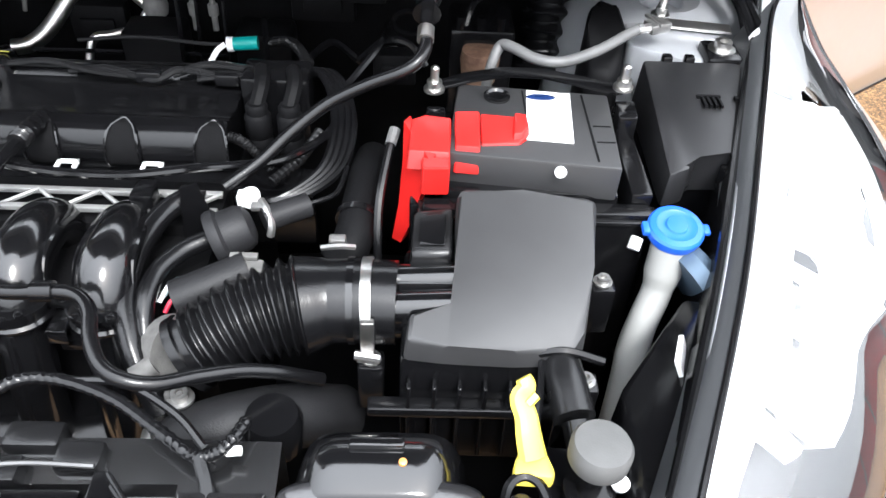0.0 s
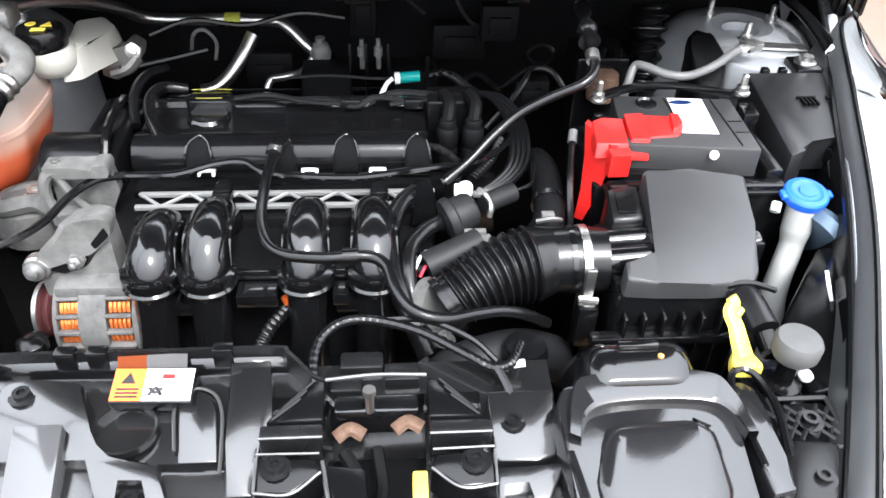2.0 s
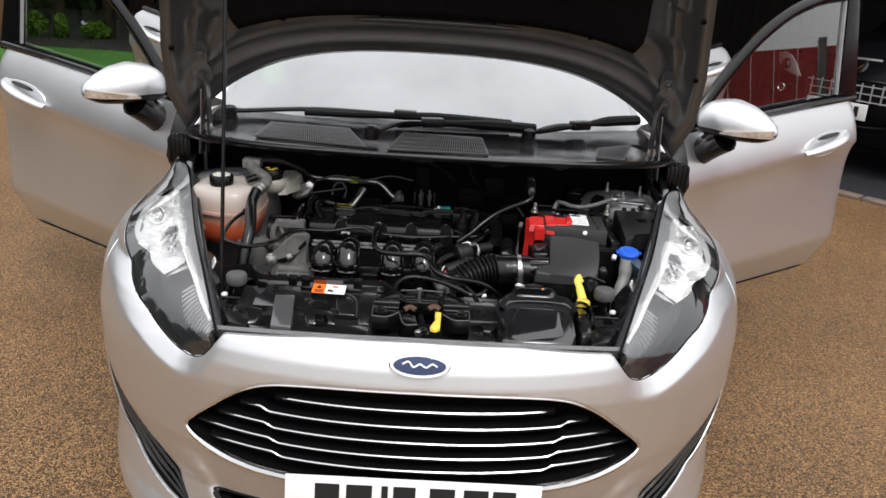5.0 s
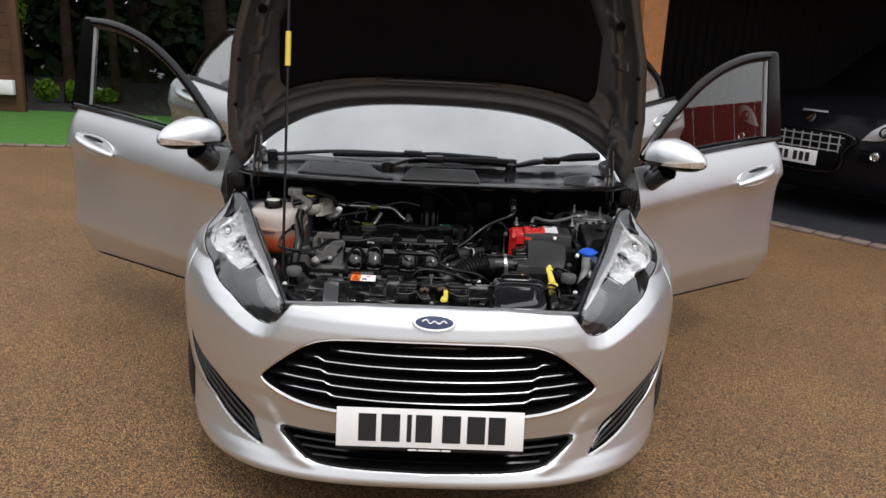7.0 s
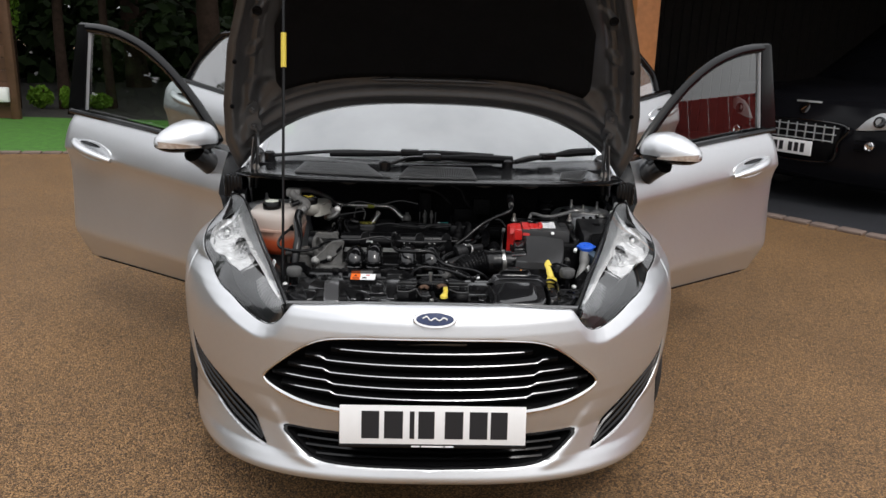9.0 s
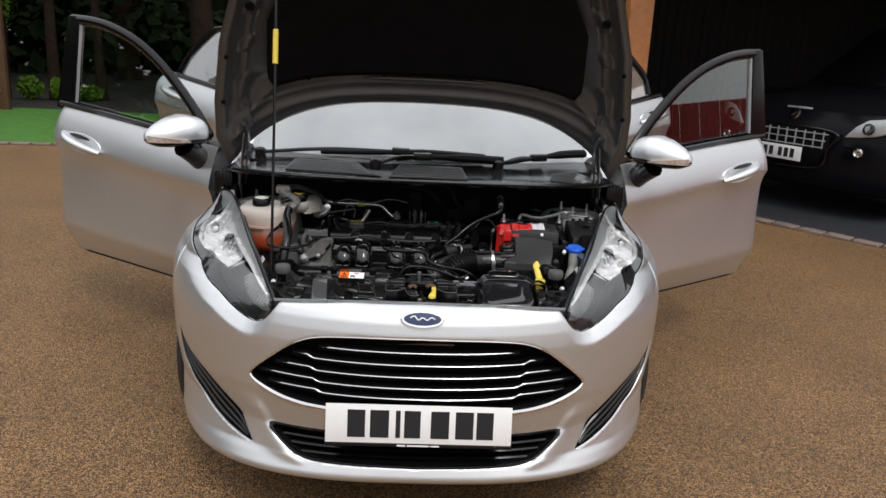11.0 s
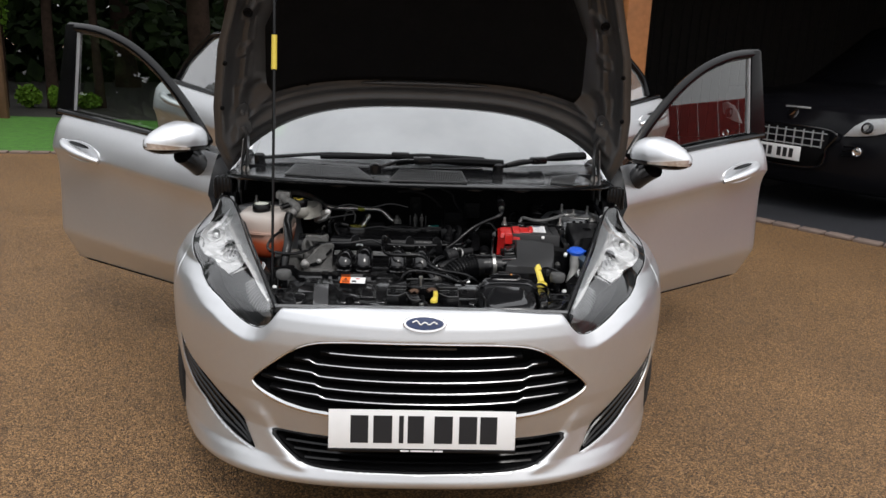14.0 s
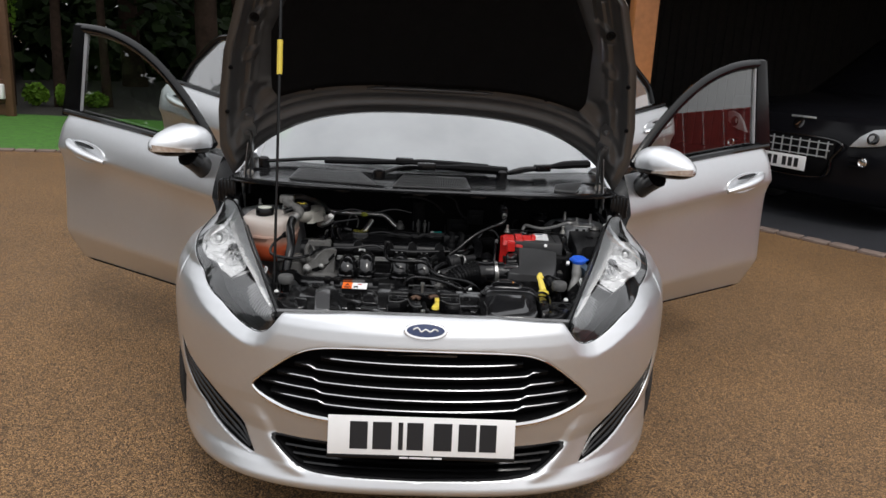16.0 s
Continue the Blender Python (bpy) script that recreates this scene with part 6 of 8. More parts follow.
# intake runners
for x, dy, dz in ((-.252, 0, 0), (-.190, .012, .008), (-.080, .012, .006), (-.002, .012, .006)):
    bm = B()
    rise = [(x - .003, .588 + dy, .650), (x - .003, .573 + dy, .692 + dz), (x - .002, .550 + dy, .7165 + dz), (x, .521 + dy * .6, .728 + dz), (x, .496, .7265 + dz), (x, .479, .719), (x, .472, .704)]
    tube(bm, rise, lambda u: .0245 + .0035 * u, 20, 34, 1.0)
    rn = part("intake_runner", bm, GLOSSBLACK, eng, "glossy black moulded intake runner", smooth=60)
    for s in (-1, 1):
        bm = B()
        tube(bm, [Vector(p) + Vector((s * (.021 + .003 * i / 6), 0, .007 if i < 5 else .002)) for i, p in enumerate(rise)], .0048, 7, 34)
        part("runner_rib", bm, GLOSSBLACK, rn)
    m = Matrix.Translation((x, .470, .706)) @ Matrix.Rotation(radians(-4), 4, "X")
    bm = B()
    lathe(bm, [(.024, -.010), (.031, -.010), (.0325, -.006), (.0300, -.003), (.0300, .003), (.0325, .005), (.0325, .010), (.0275, .012)], m, 30)
    part("runner_flange", bm, GLOSSBLACK, rn)
    bm = B()
    box(bm, -.006, .006, -.0345, -.028, .0, .012, .0015, m)
    part("flange_lug", bm, GLOSSBLACK, rn)
    bm = B()
    tube(bm, [(x, .468, .702), (x, .460, .66), (x - .001, .448, .61), (x - .002, .442, .55), (x - .002, .45, .46)], .0232, 20, 24)
    lw = part("lower_runner", bm, GLOSSBLACK, eng, "glossy lower intake tube", smooth=60)
    bm = B()
    tube(bm, [(x, .444, .692), (x, .436, .655), (x - .001, .424, .608), (x - .002, .418, .55)], .0032, 6, 16)
    part("tube_rib", bm, GLOSSBLACK, lw)
    for a in range(180, 361, 60):
        bm = B()
        lathe(bm, [(.004, 0), (.004, .007), (.002, .008)], m @ Matrix.Translation((.030 * math.cos(radians(a)), .030 * math.sin(radians(a)), .006)), 8)
        part("flange_stud", bm, SATIN, rn)
bm = B()
box(bm, -.270, .030, .474, .486, .696, .706, .003)
part("runner_bridge", bm, GLOSSBLACK, eng)
for x0, x1 in ((-.222, -.218), (-.158, -.112), (-.050, -.032)):
    bm = B()
    box(bm, x0, x1, .446, .474, .692, .697, .002)
    box(bm, x0, x1, .446, .450, .680, .697, .0015)
    part("bridge_web", bm, GLOSSBLACK, eng)
for x in (-.189, .004):
    bm = B()
    prism(bm, [(x - .012, .585), (x + .012, .585), (x + .010, .612), (x + .004, .622), (x - .004, .622), (x - .010, .612)], .70, .742, .004)
    part("runner_post", bm, SATIN, eng)
for x in (-.222, -.03):
    bm = B()
    box(bm, x - .018, x + .018, .455, .475, .66, .678, .003)
    part("bridge_tab", bm, SATIN, eng)
part("plenum", tube(B(), [(-.28, .47, .50), (-.1, .46, .50), (.05, .47, .50)], .06, 18, 12), SATIN, eng)
part("sensor_hose", tube(B(), [(-.105, .475, .655), (-.125, .44, .65), (-.14, .41, .63), (-.15, .39, .60)], lambda u: .008 + .001 * math.sin(u * 110), 8, 70), GREYPLASTIC, eng, "corrugated grey hose")
part("copper_fitting", tube(B(), [(-.108, .478, .668), (-.103, .470, .664)], .006, 8, 4), ORANGE, eng)
# timing end
bm = B()
tube(bm, [(-.430, .700, .705), (-.355, .700, .705)], .052, 24, 6)
box(bm, -.395, -.335, .66, .85, .50, .742, .012)
part("timing_cover", bm, SATIN, eng, "black timing cover")
part("cover_band", tube(B(), [(-.349, .655, .72), (-.350, .70, .762), (-.352, .78, .766), (-.355, .84, .745)], .006, 8, 24), GLOSSBLACK, eng)
part("breather_pipe", tube(B(), [(-.285, .705, .752), (-.302, .74, .765), (-.310, .78, .772), (-.30, .815, .77), (-.27, .825, .762)], .0085, 10, 30), RUBBER, eng, "curved black breather pipe")
part("vacuum_line", tube(B(), [(-.325, .74, .75), (-.335, .79, .77), (-.33, .84, .775), (-.31, .88, .77)], .007, 8, 24), RUBBER, eng)
# engine mount and alternator
bm = B()
# a ring-ended arm, its top rail and the pocketed plate between them
tube(bm, [(-.378, .606, .767), (-.394, .604, .760), (-.402, .602, .742), (-.401, .600, .722), (-.392, .598, .704)], .0075, 8, 20)
tube(bm, [(-.384, .604, .762), (-.377, .602, .744), (-.366, .600, .726), (-.352, .598, .708), (-.336, .596, .694)], .0052, 8, 20)
prism(bm, [(-.398, .772), (-.362, .773), (-.340, .768), (-.338, .775), (-.322, .776), (-.319, .768), (-.322, .758), (-.384, .757)], .598, .628, .003, UPR)
prism(bm, [(-.400, .708), (-.345, .710), (-.338, .695), (-.400, .692)], .592, .615, .003, UPR)
mount = part("engine_mount", bm, CAST, eng, "cast aluminium engine mount bracket")
bm = B()
prism(bm, [(-.396, .760), (-.322, .760), (-.318, .730), (-.336, .692), (-.398, .692)], .614, .630, .002, UPR)
part("mount_plate", bm, OLDCAST, mount, "duller plate within the casting")
bm = B()
bolt(bm, -.384, .612, .770, .006, .004)
part("mount_screw", bm, STEEL, mount)
bm = B()
prism(bm, [(-.392, .706), (-.384, .718), (-.353, .745), (-.333, .770), (-.300, .776), (-.289, .770), (-.293, .750), (-.318, .727), (-.345, .716), (-.378, .704)], .490, .520, .005, UPR)
prism(bm, [(-.386, .690), (-.330, .704), (-.316, .724), (-.297, .750), (-.296, .684), (-.300, .655), (-.384, .657)], .496, .535, .005, UPR)
brk = part("alternator_bracket", bm, CAST, eng, "cast aluminium bracket")
# flat black pieces paint in the shade of hollows in the casting
bm = B()
prism(bm, [(-.374, .703), (-.346, .712), (-.324, .722), (-.330, .708), (-.356, .697)], .4925, .50, .002, UPR)
prism(bm, [(-.316, .742), (-.297, .764), (-.294, .752), (-.312, .735)], .4885, .50, .002, UPR)
part("bracket_shade", bm, DULL, brk, "black patch for the shade in a recess of the casting")
for x, z, r in ((-.384, .707, .0125), (-.337, .7185, .0085)):
    bm = B()
    lathe(bm, [(r * 1.25, -.012), (r * 1.2, .0), (r, .002), (r * .95, .008), (r * .55, .009), (r * .5, .016), (.001, .017)], Matrix.Translation((x, .490, z)) @ Matrix.Rotation(radians(80), 4, "X"), 6 if r < .01 else 16)
    part("bracket_bolt", bm, OLDSTEEL, eng, "plated bolt")
bm = B()
lathe(bm, [(.045, -.05), (.050, -.02), (.046, .0), (.030, .006), (.026, .002), (.012, .004)], Matrix.Translation((-.455, .655, .690)), 24)
tube(bm, [(-.50, .64, .69), (-.47, .62, .70), (-.43, .625, .705), (-.40, .61, .70)], .012, 8, 14)
part("mount_rubber", bm, OLDCAST, eng, "stained cast mount cup")
part("mount_nut", bolt(B(), -.435, .645, .700, .012, .014), STEEL, eng)
AX = (.505, .632)
alt = part("alternator", tube(B(), [(-.366, *AX), (-.274, *AX)], .050, 36, 4), OLDCAST, eng, "cast aluminium alternator with copper windings")
for x0, x1, r in ((-.338, -.308, .0625), (-.368, -.362, .060), (-.280, -.272, .060)):
    part("casing_band", tube(B(), [(x0, *AX), (x0 + .002, *AX), (x1 - .002, *AX), (x1, *AX)], lambda u: r if .05 < u < .95 else r - .002, 40, 8), OLDCAST, alt)
bm = B()
box(bm, -.366, -.276, .470, .535, .660, .694, .006)
part("casing_top", bm, OLDCAST, alt)
for x0, x1 in ((-.362, -.338), (-.308, -.280)):
    bm = B()
    tube(bm, [(x0, *AX), (x1, *AX)], .0545, 32, 4)
    well = part("vent_well", bm, DULL, alt)
    for k in range(7):
        a = radians(38 + 19 * k)
        m = Matrix.Translation((0, *AX)) @ Matrix.Rotation(a, 4, "X")
        bm = B()
        box(bm, x0 - .001, x1 + .001, -.0026, .0026, .050, .0635, .0012, m, seg=1)
        part("casing_fin", bm, OLDCAST, alt)
        bm = B()
        for j in range(5):
            q = lerp(x0 + .004, x1 - .004, j / 4)
            tube(bm, [m @ Vector((q, .004, .055)), m @ Vector((q, .010, .0565)), m @ Vector((q, .015, .055))], .0024, 5, 6)
        part("winding", bm, COPPER, well)
part("pulley", tube(B(), [(-.398, *AX), (-.372, *AX)], lambda u: .031 + .002 * math.sin(u * 40), 30, 16), material("maroon_pulley", (.09, .030, .030), .45, .3, .2, 40), alt, "dull maroon pulley")
part("pulley_rim", tube(B(), [(-.402, *AX), (-.397, *AX)], .034, 30, 4), OLDSTEEL, alt)
part("cap_post", lathe(B(), [(.013, -.03), (.013, .0), (.017, .002), (.017, .012), (.012, .016), (.004, .017)], Matrix.Translation((-.385, .430, .640)), 18), SATIN, eng, "black rubber post")
# throttle end
bm = B()
box(bm, .040, .110, .475, .535, .60, .690, .008)
part("throttle_body", bm, SATIN, eng, "black throttle body")
bm = B()
tube(bm, [(.070, .436, .688), (.056, .446, .682)], .030, 20, 4)
tube(bm, [(.052, .418, .690), (.036, .408, .684)], .0095, 14, 4)
box(bm, .060, .078, .398, .414, .655, .672, .004)
part("throttle_neck", bm, OLDCAST, eng, "grey cast throttle neck")
part("throttle_motor", tube(B(), [(.058, .482, .705), (.085, .492, .712), (.122, .508, .720)], .0185, 18, 8), CORD, eng, "dull black throttle motor")
bm = B()
box(bm, .112, .136, .494, .516, .690, .728, .003)
box(bm, .104, .130, .512, .519, .727, .733, .001)
part("throttle_plate", bm, CAST, eng, "small cast plate on the throttle")
bm = B()
m = Matrix.Translation((.100, .543, .735)) @ Vector((.80, .30, .22)).to_track_quat("Z", "Y").to_matrix().to_4x4()
lathe(bm, [(.012, -.020), (.026, -.018), (.0275, -.014), (.0275, -.008), (.0235, -.005), (.0230, .012), (.020, .019), (.012, .023), (.002, .024)], m, 26)
part("vacuum_valve", bm, CORD, eng, "round black vacuum valve")
part("valve_stub", tube(B(), [(.130, .556, .741), (.150, .568, .742), (.170, .580, .742)], .0125, 16, 6), CORD, eng, "dark hose stub")
part("valve_wire", tube(B(), [(.168, .579, .743), (.186, .588, .744), (.198, .602, .744), (.204, .640, .746)], .0026, 6, 16), RUBBER, eng)
part("valve_pipe", tube(B(), [(.092, .546, .730), (.072, .534, .729), (.056, .521, .727), (.040, .496, .723), (.036, .462, .712), (.045, .425, .68), (.06, .40, .63)], .0095, 12, 40), RUBBER, eng)
bm = B()
tube(bm, [(.126, .572, .752), (.134, .558, .752), (.139, .548, .742), (.137, .546, .730)], .004, 6, 12)
box(bm, .118, .132, .560, .568, .748, .754, .001)
part("valve_clip", bm, OLDSTEEL, eng, "pale spring clip")
bm = B()
lathe(bm, [(.006, -.010), (.0090, -.008), (.0095, .003), (.008, .007), (.002, .008)], Matrix.Translation((.112, .592, .740)), 14)
box(bm, .098, .106, .586, .600, .730, .744, .002)
part("white_connector", bm, WHITE, eng, "white plastic connector")
bm = B()
prism(bm, [(.044, .700), (.074, .700), (.074, .735), (.066, .768), (.050, .764)], .572, .577, .001, UPR)
box(bm, .050, .066, .577, .600, .735, .741, .001)
part("hose_bracket", bm, SATIN, eng, "flat black hose bracket")
part("bracket_screw", bolt(B(), .058, .588, .741, .004, .004), OLDSTEEL, eng)
part("riser_hose", tube(B(), [(.050, .590, .738), (.033, .572, .735), (.020, .540, .730), (.016, .500, .724), (.020, .460, .712), (.034, .425, .69), (.055, .395, .65)], .0115, 12, 44), RUBBER, eng, "black rubber hose")
for c, pts in ((material("red_wire", (.5, .02, .05), .5), [(.050, .470, .700), (.056, .478, .708), (.064, .486, .705)]), (material("pale_blue_wire", (.45, .62, .66), .5), [(.046, .484, .706), (.055, .494, .716), (.068, .502, .716)]),
               (WHITE, [(.044, .478, .705), (.052, .490, .715), (.064, .498, .714)])):
    part("wire", tube(B(), pts, .0022, 6, 14), c, eng)
part("throttle_screw", bolt(B(), .075, .400, .665, .008, .010), OLDSTEEL, eng)
part("water_pipe", tube(B(), [(.226, .72, .70), (.224, .66, .722), (.220, .60, .724), (.214, .555, .715), (.20, .54, .70)], .020, 16, 26), DULL, eng, "thick dark water pipe")
part("water_pipe_clip", band(B(), (.218, .585, .7215), (.1, 1, .15), .0205, .004, .002), GLOSSBLACK, eng)
bm = B()
box(bm, .196, .212, .520, .530, .742, .750, .002)
tube(bm, [(.190, .518, .742), (.206, .514, .748), (.220, .520, .742)], .003, 6, 8)
part("hose_spring_clip", bm, OLDSTEEL, eng, "bright spring clip behind the intake hose")
# dipstick hose across the front
part("vent_hose", tube(B(), [(-.1245, .705, .752), (-.1285, .64, .762), (-.131, .56, .765), (-.126, .49, .762), (-.106, .447, .760), (-.06, .432, .762), (-.02, .433, .763), (.000, .431, .761), (.013, .418, .757), (.020, .394, .750), (.032, .374, .743), (.051, .364, .738), (.075, .366, .731), (.105, .382, .722), (.135, .396, .712), (.165, .408, .695), (.195, .425, .665)], .0066, 10, 130), RUBBER, eng, "thin black hose looping over the engine")
part("hose_sleeve", tube(B(), [(-.1245, .712, .752), (-.128, .66, .760), (-.1290, .64, .762)], lambda u: .010 + .001 * math.sin(u * 50), 10, 40), RUBBER, eng)
part("hose_joint", tube(B(), [(-.035, .4325, .7628), (-.018, .433, .763)], .0092, 10, 4), RUBBER, eng)
# fuel and brake pipes behind
part("vacuum_pipe", tube(B(), [(.283, .790, .885), (.282, .735, .872), (.281, .690, .858), (.265, .672, .845), (.225, .668, .828), (.185, .662, .808), (.150, .645, .785), (.118, .622, .762), (.085, .600, .745)], .0068, 10, 90), RUBBER, eng, "slim black vacuum pipe rising to the bulkhead")
part("pipe_end", tube(B(), [(.284, .815, .890), (.283, .765, .880), (.282, .735, .873)], lambda u: .012 + .003 * math.sin(u * 14), 12, 20), SATIN, eng)
part("pipe_joint", tube(B(), [(.2815, .715, .867), (.281, .70, .862)], .009, 10, 4), STEEL, eng)
tq = part("teal_connector", tube(B(), [(.036, .902, .742), (.068, .904, .744)], .0088, 12, 6), TEAL, eng, "teal plastic connector")
part("connector_collar", tube(B(), [(.029, .9015, .7415), (.037, .902, .742)], .0098, 10, 4), WHITE, tq)
part("white_wire", tube(B(), [(.026, .9015, .7415), (.016, .895, .735), (.006, .878, .72)], .004, 6, 10), WHITE, eng)
bm = B()
tube(bm, [(.078, .90, .70), (.080, .902, .78)], .004, 6, 4)
tube(bm, [(.05, .86, .68), (.07, .88, .70), (.08, .90, .70)], .006, 6, 8)
part("connector_stay", bm, SATIN, eng)
part("rear_loom", tube(B(), [(.080, .905, .744), (.105, .905, .748), (.125, .88, .75), (.14, .845, .75)], lambda u: .007 + .0008 * math.sin(u * 120), 8, 70), GREYPLASTIC, eng)
for y in (.875, .905, .935):
    part("rear_rail", tube(B(), [(-.30 + (y - .875), y, .705), (.02, y, .708)], .003, 5, 6), GREYPLASTIC, eng)
for x in (-.04, -.015, .02):
    part("rear_stay", tube(B(), [(x, .93, .70), (x, .945, .78)], .0032, 6, 4), SATIN, eng)
bm = B()
box(bm, -.12, -.04, .93, .99, .62, .735, .006)
box(bm, .02, .10, .97, 1.03, .60, .72, .008)
part("rear_module", bm, DULL, eng)
for x in (-.022, .004):
    part("rear_fitting", lathe(B(), [(.004, 0), (.004, .02), (.007, .022), (.007, .036), (.004, .038), (.003, .05)], Matrix.Translation((x, .952, .735)), 10), OLDCAST, eng)

# cables and small fittings along the bulkhead
bk_rng = random.Random(12)
for pts, r, mat in (([(-.34, .93, .80), (-.28, .95, .815), (-.20, .97, .80), (-.12, .98, .815), (-.05, 1.0, .80)], .004, RUBBER), ([(-.09, 1.0, .86), (-.03, .985, .865), (.03, 1.0, .845), (.08, 1.02, .80)], .004, CORD),
                    ([(.08, 1.03, .87), (.12, 1.01, .855), (.135, 1.0, .82), (.16, 1.0, .79), (.20, 1.01, .78)], .0035, CORD), ([(-.30, 1.0, .74), (-.29, .99, .775), (-.27, .985, .785), (-.255, .985, .765), (-.26, .985, .735)], .003, CAST),
                    ([(.12, .93, .70), (.16, .94, .73), (.20, .93, .71), (.24, .95, .72), (.28, .94, .70)], .006, RUBBER), ([(.20, .88, .74), (.23, .87, .77), (.262, .86, .775), (.285, .85, .75)], .005, RUBBER),
                    ([(-.16, .90, .74), (-.08, .905, .745), (.0, .90, .742), (.06, .905, .74)], .0025, CORD), ([(.16, .78, .72), (.20, .80, .76), (.23, .85, .78), (.235, .92, .77)], .0045, RUBBER)):
    part("bulkhead_cable", tube(B(), pts, r, 7, 36), mat, eng)
part("pipe_ring", tube(B(), [Vector((.262 + .020 * math.cos(a), .93, .768 + .016 * math.sin(a))) for a in [2 * math.pi * k / 16 for k in range(17)]], .004, 6, 48), RUBBER, eng)
for x, y, z, w, h in ((.20, .985, .80, .030, .030), (-.02, 1.03, .80, .022, .040), (.245, .90, .72, .028, .022), (.14, 1.03, .75, .045, .030), (-.18, 1.03, .70, .04, .03)):
    bm = B()
    box(bm, x - w, x + w, y - .012, y + .015, z - h, z + h, .004)
    box(bm, x - w * .6, x + w * .6, y - .018, y - .010, z - h * .5, z + h * .4, .002)
    part("bulkhead_block", bm, DULL, eng)

# ---- pipes of the air conditioning ----
ac = thing("aircon_pipe", "bare aluminium air-conditioning pipe with a yellow tag", "pipe")
part("main_pipe", tube(B(), [(-.490, .845, .874), (-.462, .885, .868), (-.430, .935, .848), (-.395, .985, .820), (-.362, 1.03, .786), (-.235, 1.042, .780), (-.17, 1.042, .778), (-.145, 1.035, .77), (-.115, 1.02, .745), (-.09, 1.01, .73)], .0095, 12, 70), STEEL, ac)
part("tag", tube(B(), [(-.247, 1.042, .780), (-.222, 1.042, .780)], .0115, 12, 4), material("lime_tag", (.45, .48, .06), .5), ac, "yellow-green paper tag")
part("lower_pipe", tube(B(), [(-.205, 1.04, .755), (-.222, 1.02, .728), (-.245, 1.0, .70), (-.268, .985, .685), (-.290, .98, .682)], .0115, 12, 30), STEEL, ac)
part("branch_pipe", tube(B(), [(-.10, 1.015, .735), (-.12, 1.00, .71), (-.15, .985, .705), (-.175, .98, .70), (-.185, .965, .67)], .006, 10, 30), STEEL, ac)
part("pipe_block", lathe(B(), [(.016, -.012), (.018, .0), (.014, .012), (.008, .016), (.008, .024)], Matrix.Translation((-.092, 1.012, .738)), 14), CAST, ac)
part("hose_end", tube(B(), [(-.285, .98, .678), (-.33, .975, .672), (-.36, .97, .66)], .012, 10, 8), RUBBER, ac)

# ---- brake unit parts at the bulkhead ----
bk = thing("brake_reservoir", "milky brake fluid reservoir with a black cap", "reservoir")
bm = B()
prism(bm, [(-.430, .80), (-.405, .81), (-.395, .835), (-.372, .875), (-.368, .91), (-.395, .925), (-.43, .90)], .785, .82, .006, top=[(-.428, .812, .822), (-.410, .816, .824), (-.402, .84, .828), (-.382, .878, .826), (-.376, .905, .824), (-.395, .918, .836), (-.428, .895, .838)])
lathe(bm, [(.018, -.062), (.030, -.056), (.036, -.044), (.036, -.028), (.030, -.020)], Matrix.Translation((-.444, .824, .850)), 26)
part("bottle", bm, material("yellowed_plastic", (.30, .292, .262), .4, 0, .12, 14), bk)
bc = part("cap", lathe(B(), [(.030, -.022), (.032, -.018), (.032, .0), (.029, .006), (.002, .007)], Matrix.Translation((-.449, .822, .850)), 30), SATIN, bk, "black cap with yellow marks")
bm = B()
m = Matrix.Translation((-.449, .822, .8575))
lathe(bm, [(.007, 0), (.007, .0006)], m @ Matrix.Translation((-.013, .006, 0)), 14)
prism(bm, [(.002, -.002), (.018, -.002), (.010, .014)], 0, .0007, 0, m)
box(bm, -.006, .012, -.018, -.008, 0, .0007, 0, m)
part("cap_mark", bm, YELLOW, bc)
mc = thing("brake_bracket", "cast aluminium bracket beside the brake reservoir", "bracket")
bm = B()
prism(bm, [(-.400, .782), (-.384, .806), (-.368, .800), (-.351, .815), (-.336, .804), (-.342, .784), (-.362, .776), (-.380, .752), (-.402, .760)], .900, .872, .004, UPR)
tube(bm, [(-.385, .872, .765), (-.36, .868, .775), (-.345, .87, .79)], .009, 8, 10)
part("casting", bm, OLDSTEEL, mc)
part("bracket_bolt", lathe(B(), [(.011, 0), (.011, .003), (.007, .004), (.007, .010), (.003, .011)], Matrix.Translation((-.350, .872, .800)) @ Matrix.Rotation(radians(75), 4, "X"), 12), STEEL, mc)
part("control_cable", tube(B(), [(-.372, .866, .775), (-.345, .868, .779), (-.30, .88, .785), (-.25, .90, .79)], .004, 7, 24), RUBBER, mc)
ru = thing("hydraulic_unit", "black hydraulic unit with a brown cup and wiring", "hydraulic unit")
bm = B()
box(bm, .315, .400, .90, .985, .62, .775, .006)
for k in range(3):
    tube(bm, [(.328 + .026 * k, .905, .775), (.328 + .026 * k, .905, .792)], .006, 8, 4)
part("unit_block", bm, SATIN, ru)
bm = B()
lathe(bm, [(.022, -.03), (.026, 0), (.024, .012), (.01, .014)], Matrix.Translation((.355, .885, .745)), 18)
part("brown_cup", bm, RUST, ru, "brown stained plastic cup")
part("unit_wire", tube(B(), [(.335, .91, .776), (.345, .93, .80), (.37, .96, .80), (.38, 1.0, .78)], .005, 7, 20), RUBBER, ru)
sp = thing("rubber_boot", "black ribbed rubber boot at the bulkhead", "boot")
part("boot", tube(B(), [(.445, .96, .69), (.448, .985, .76), (.45, 1.01, .82)], lambda u: .030 + .006 * math.sin(u * 38), 18, 70), RUBBER, sp)
sh = thing("plastic_shroud", "curved black plastic shroud beside the strut tower", "shroud")
bm = B()
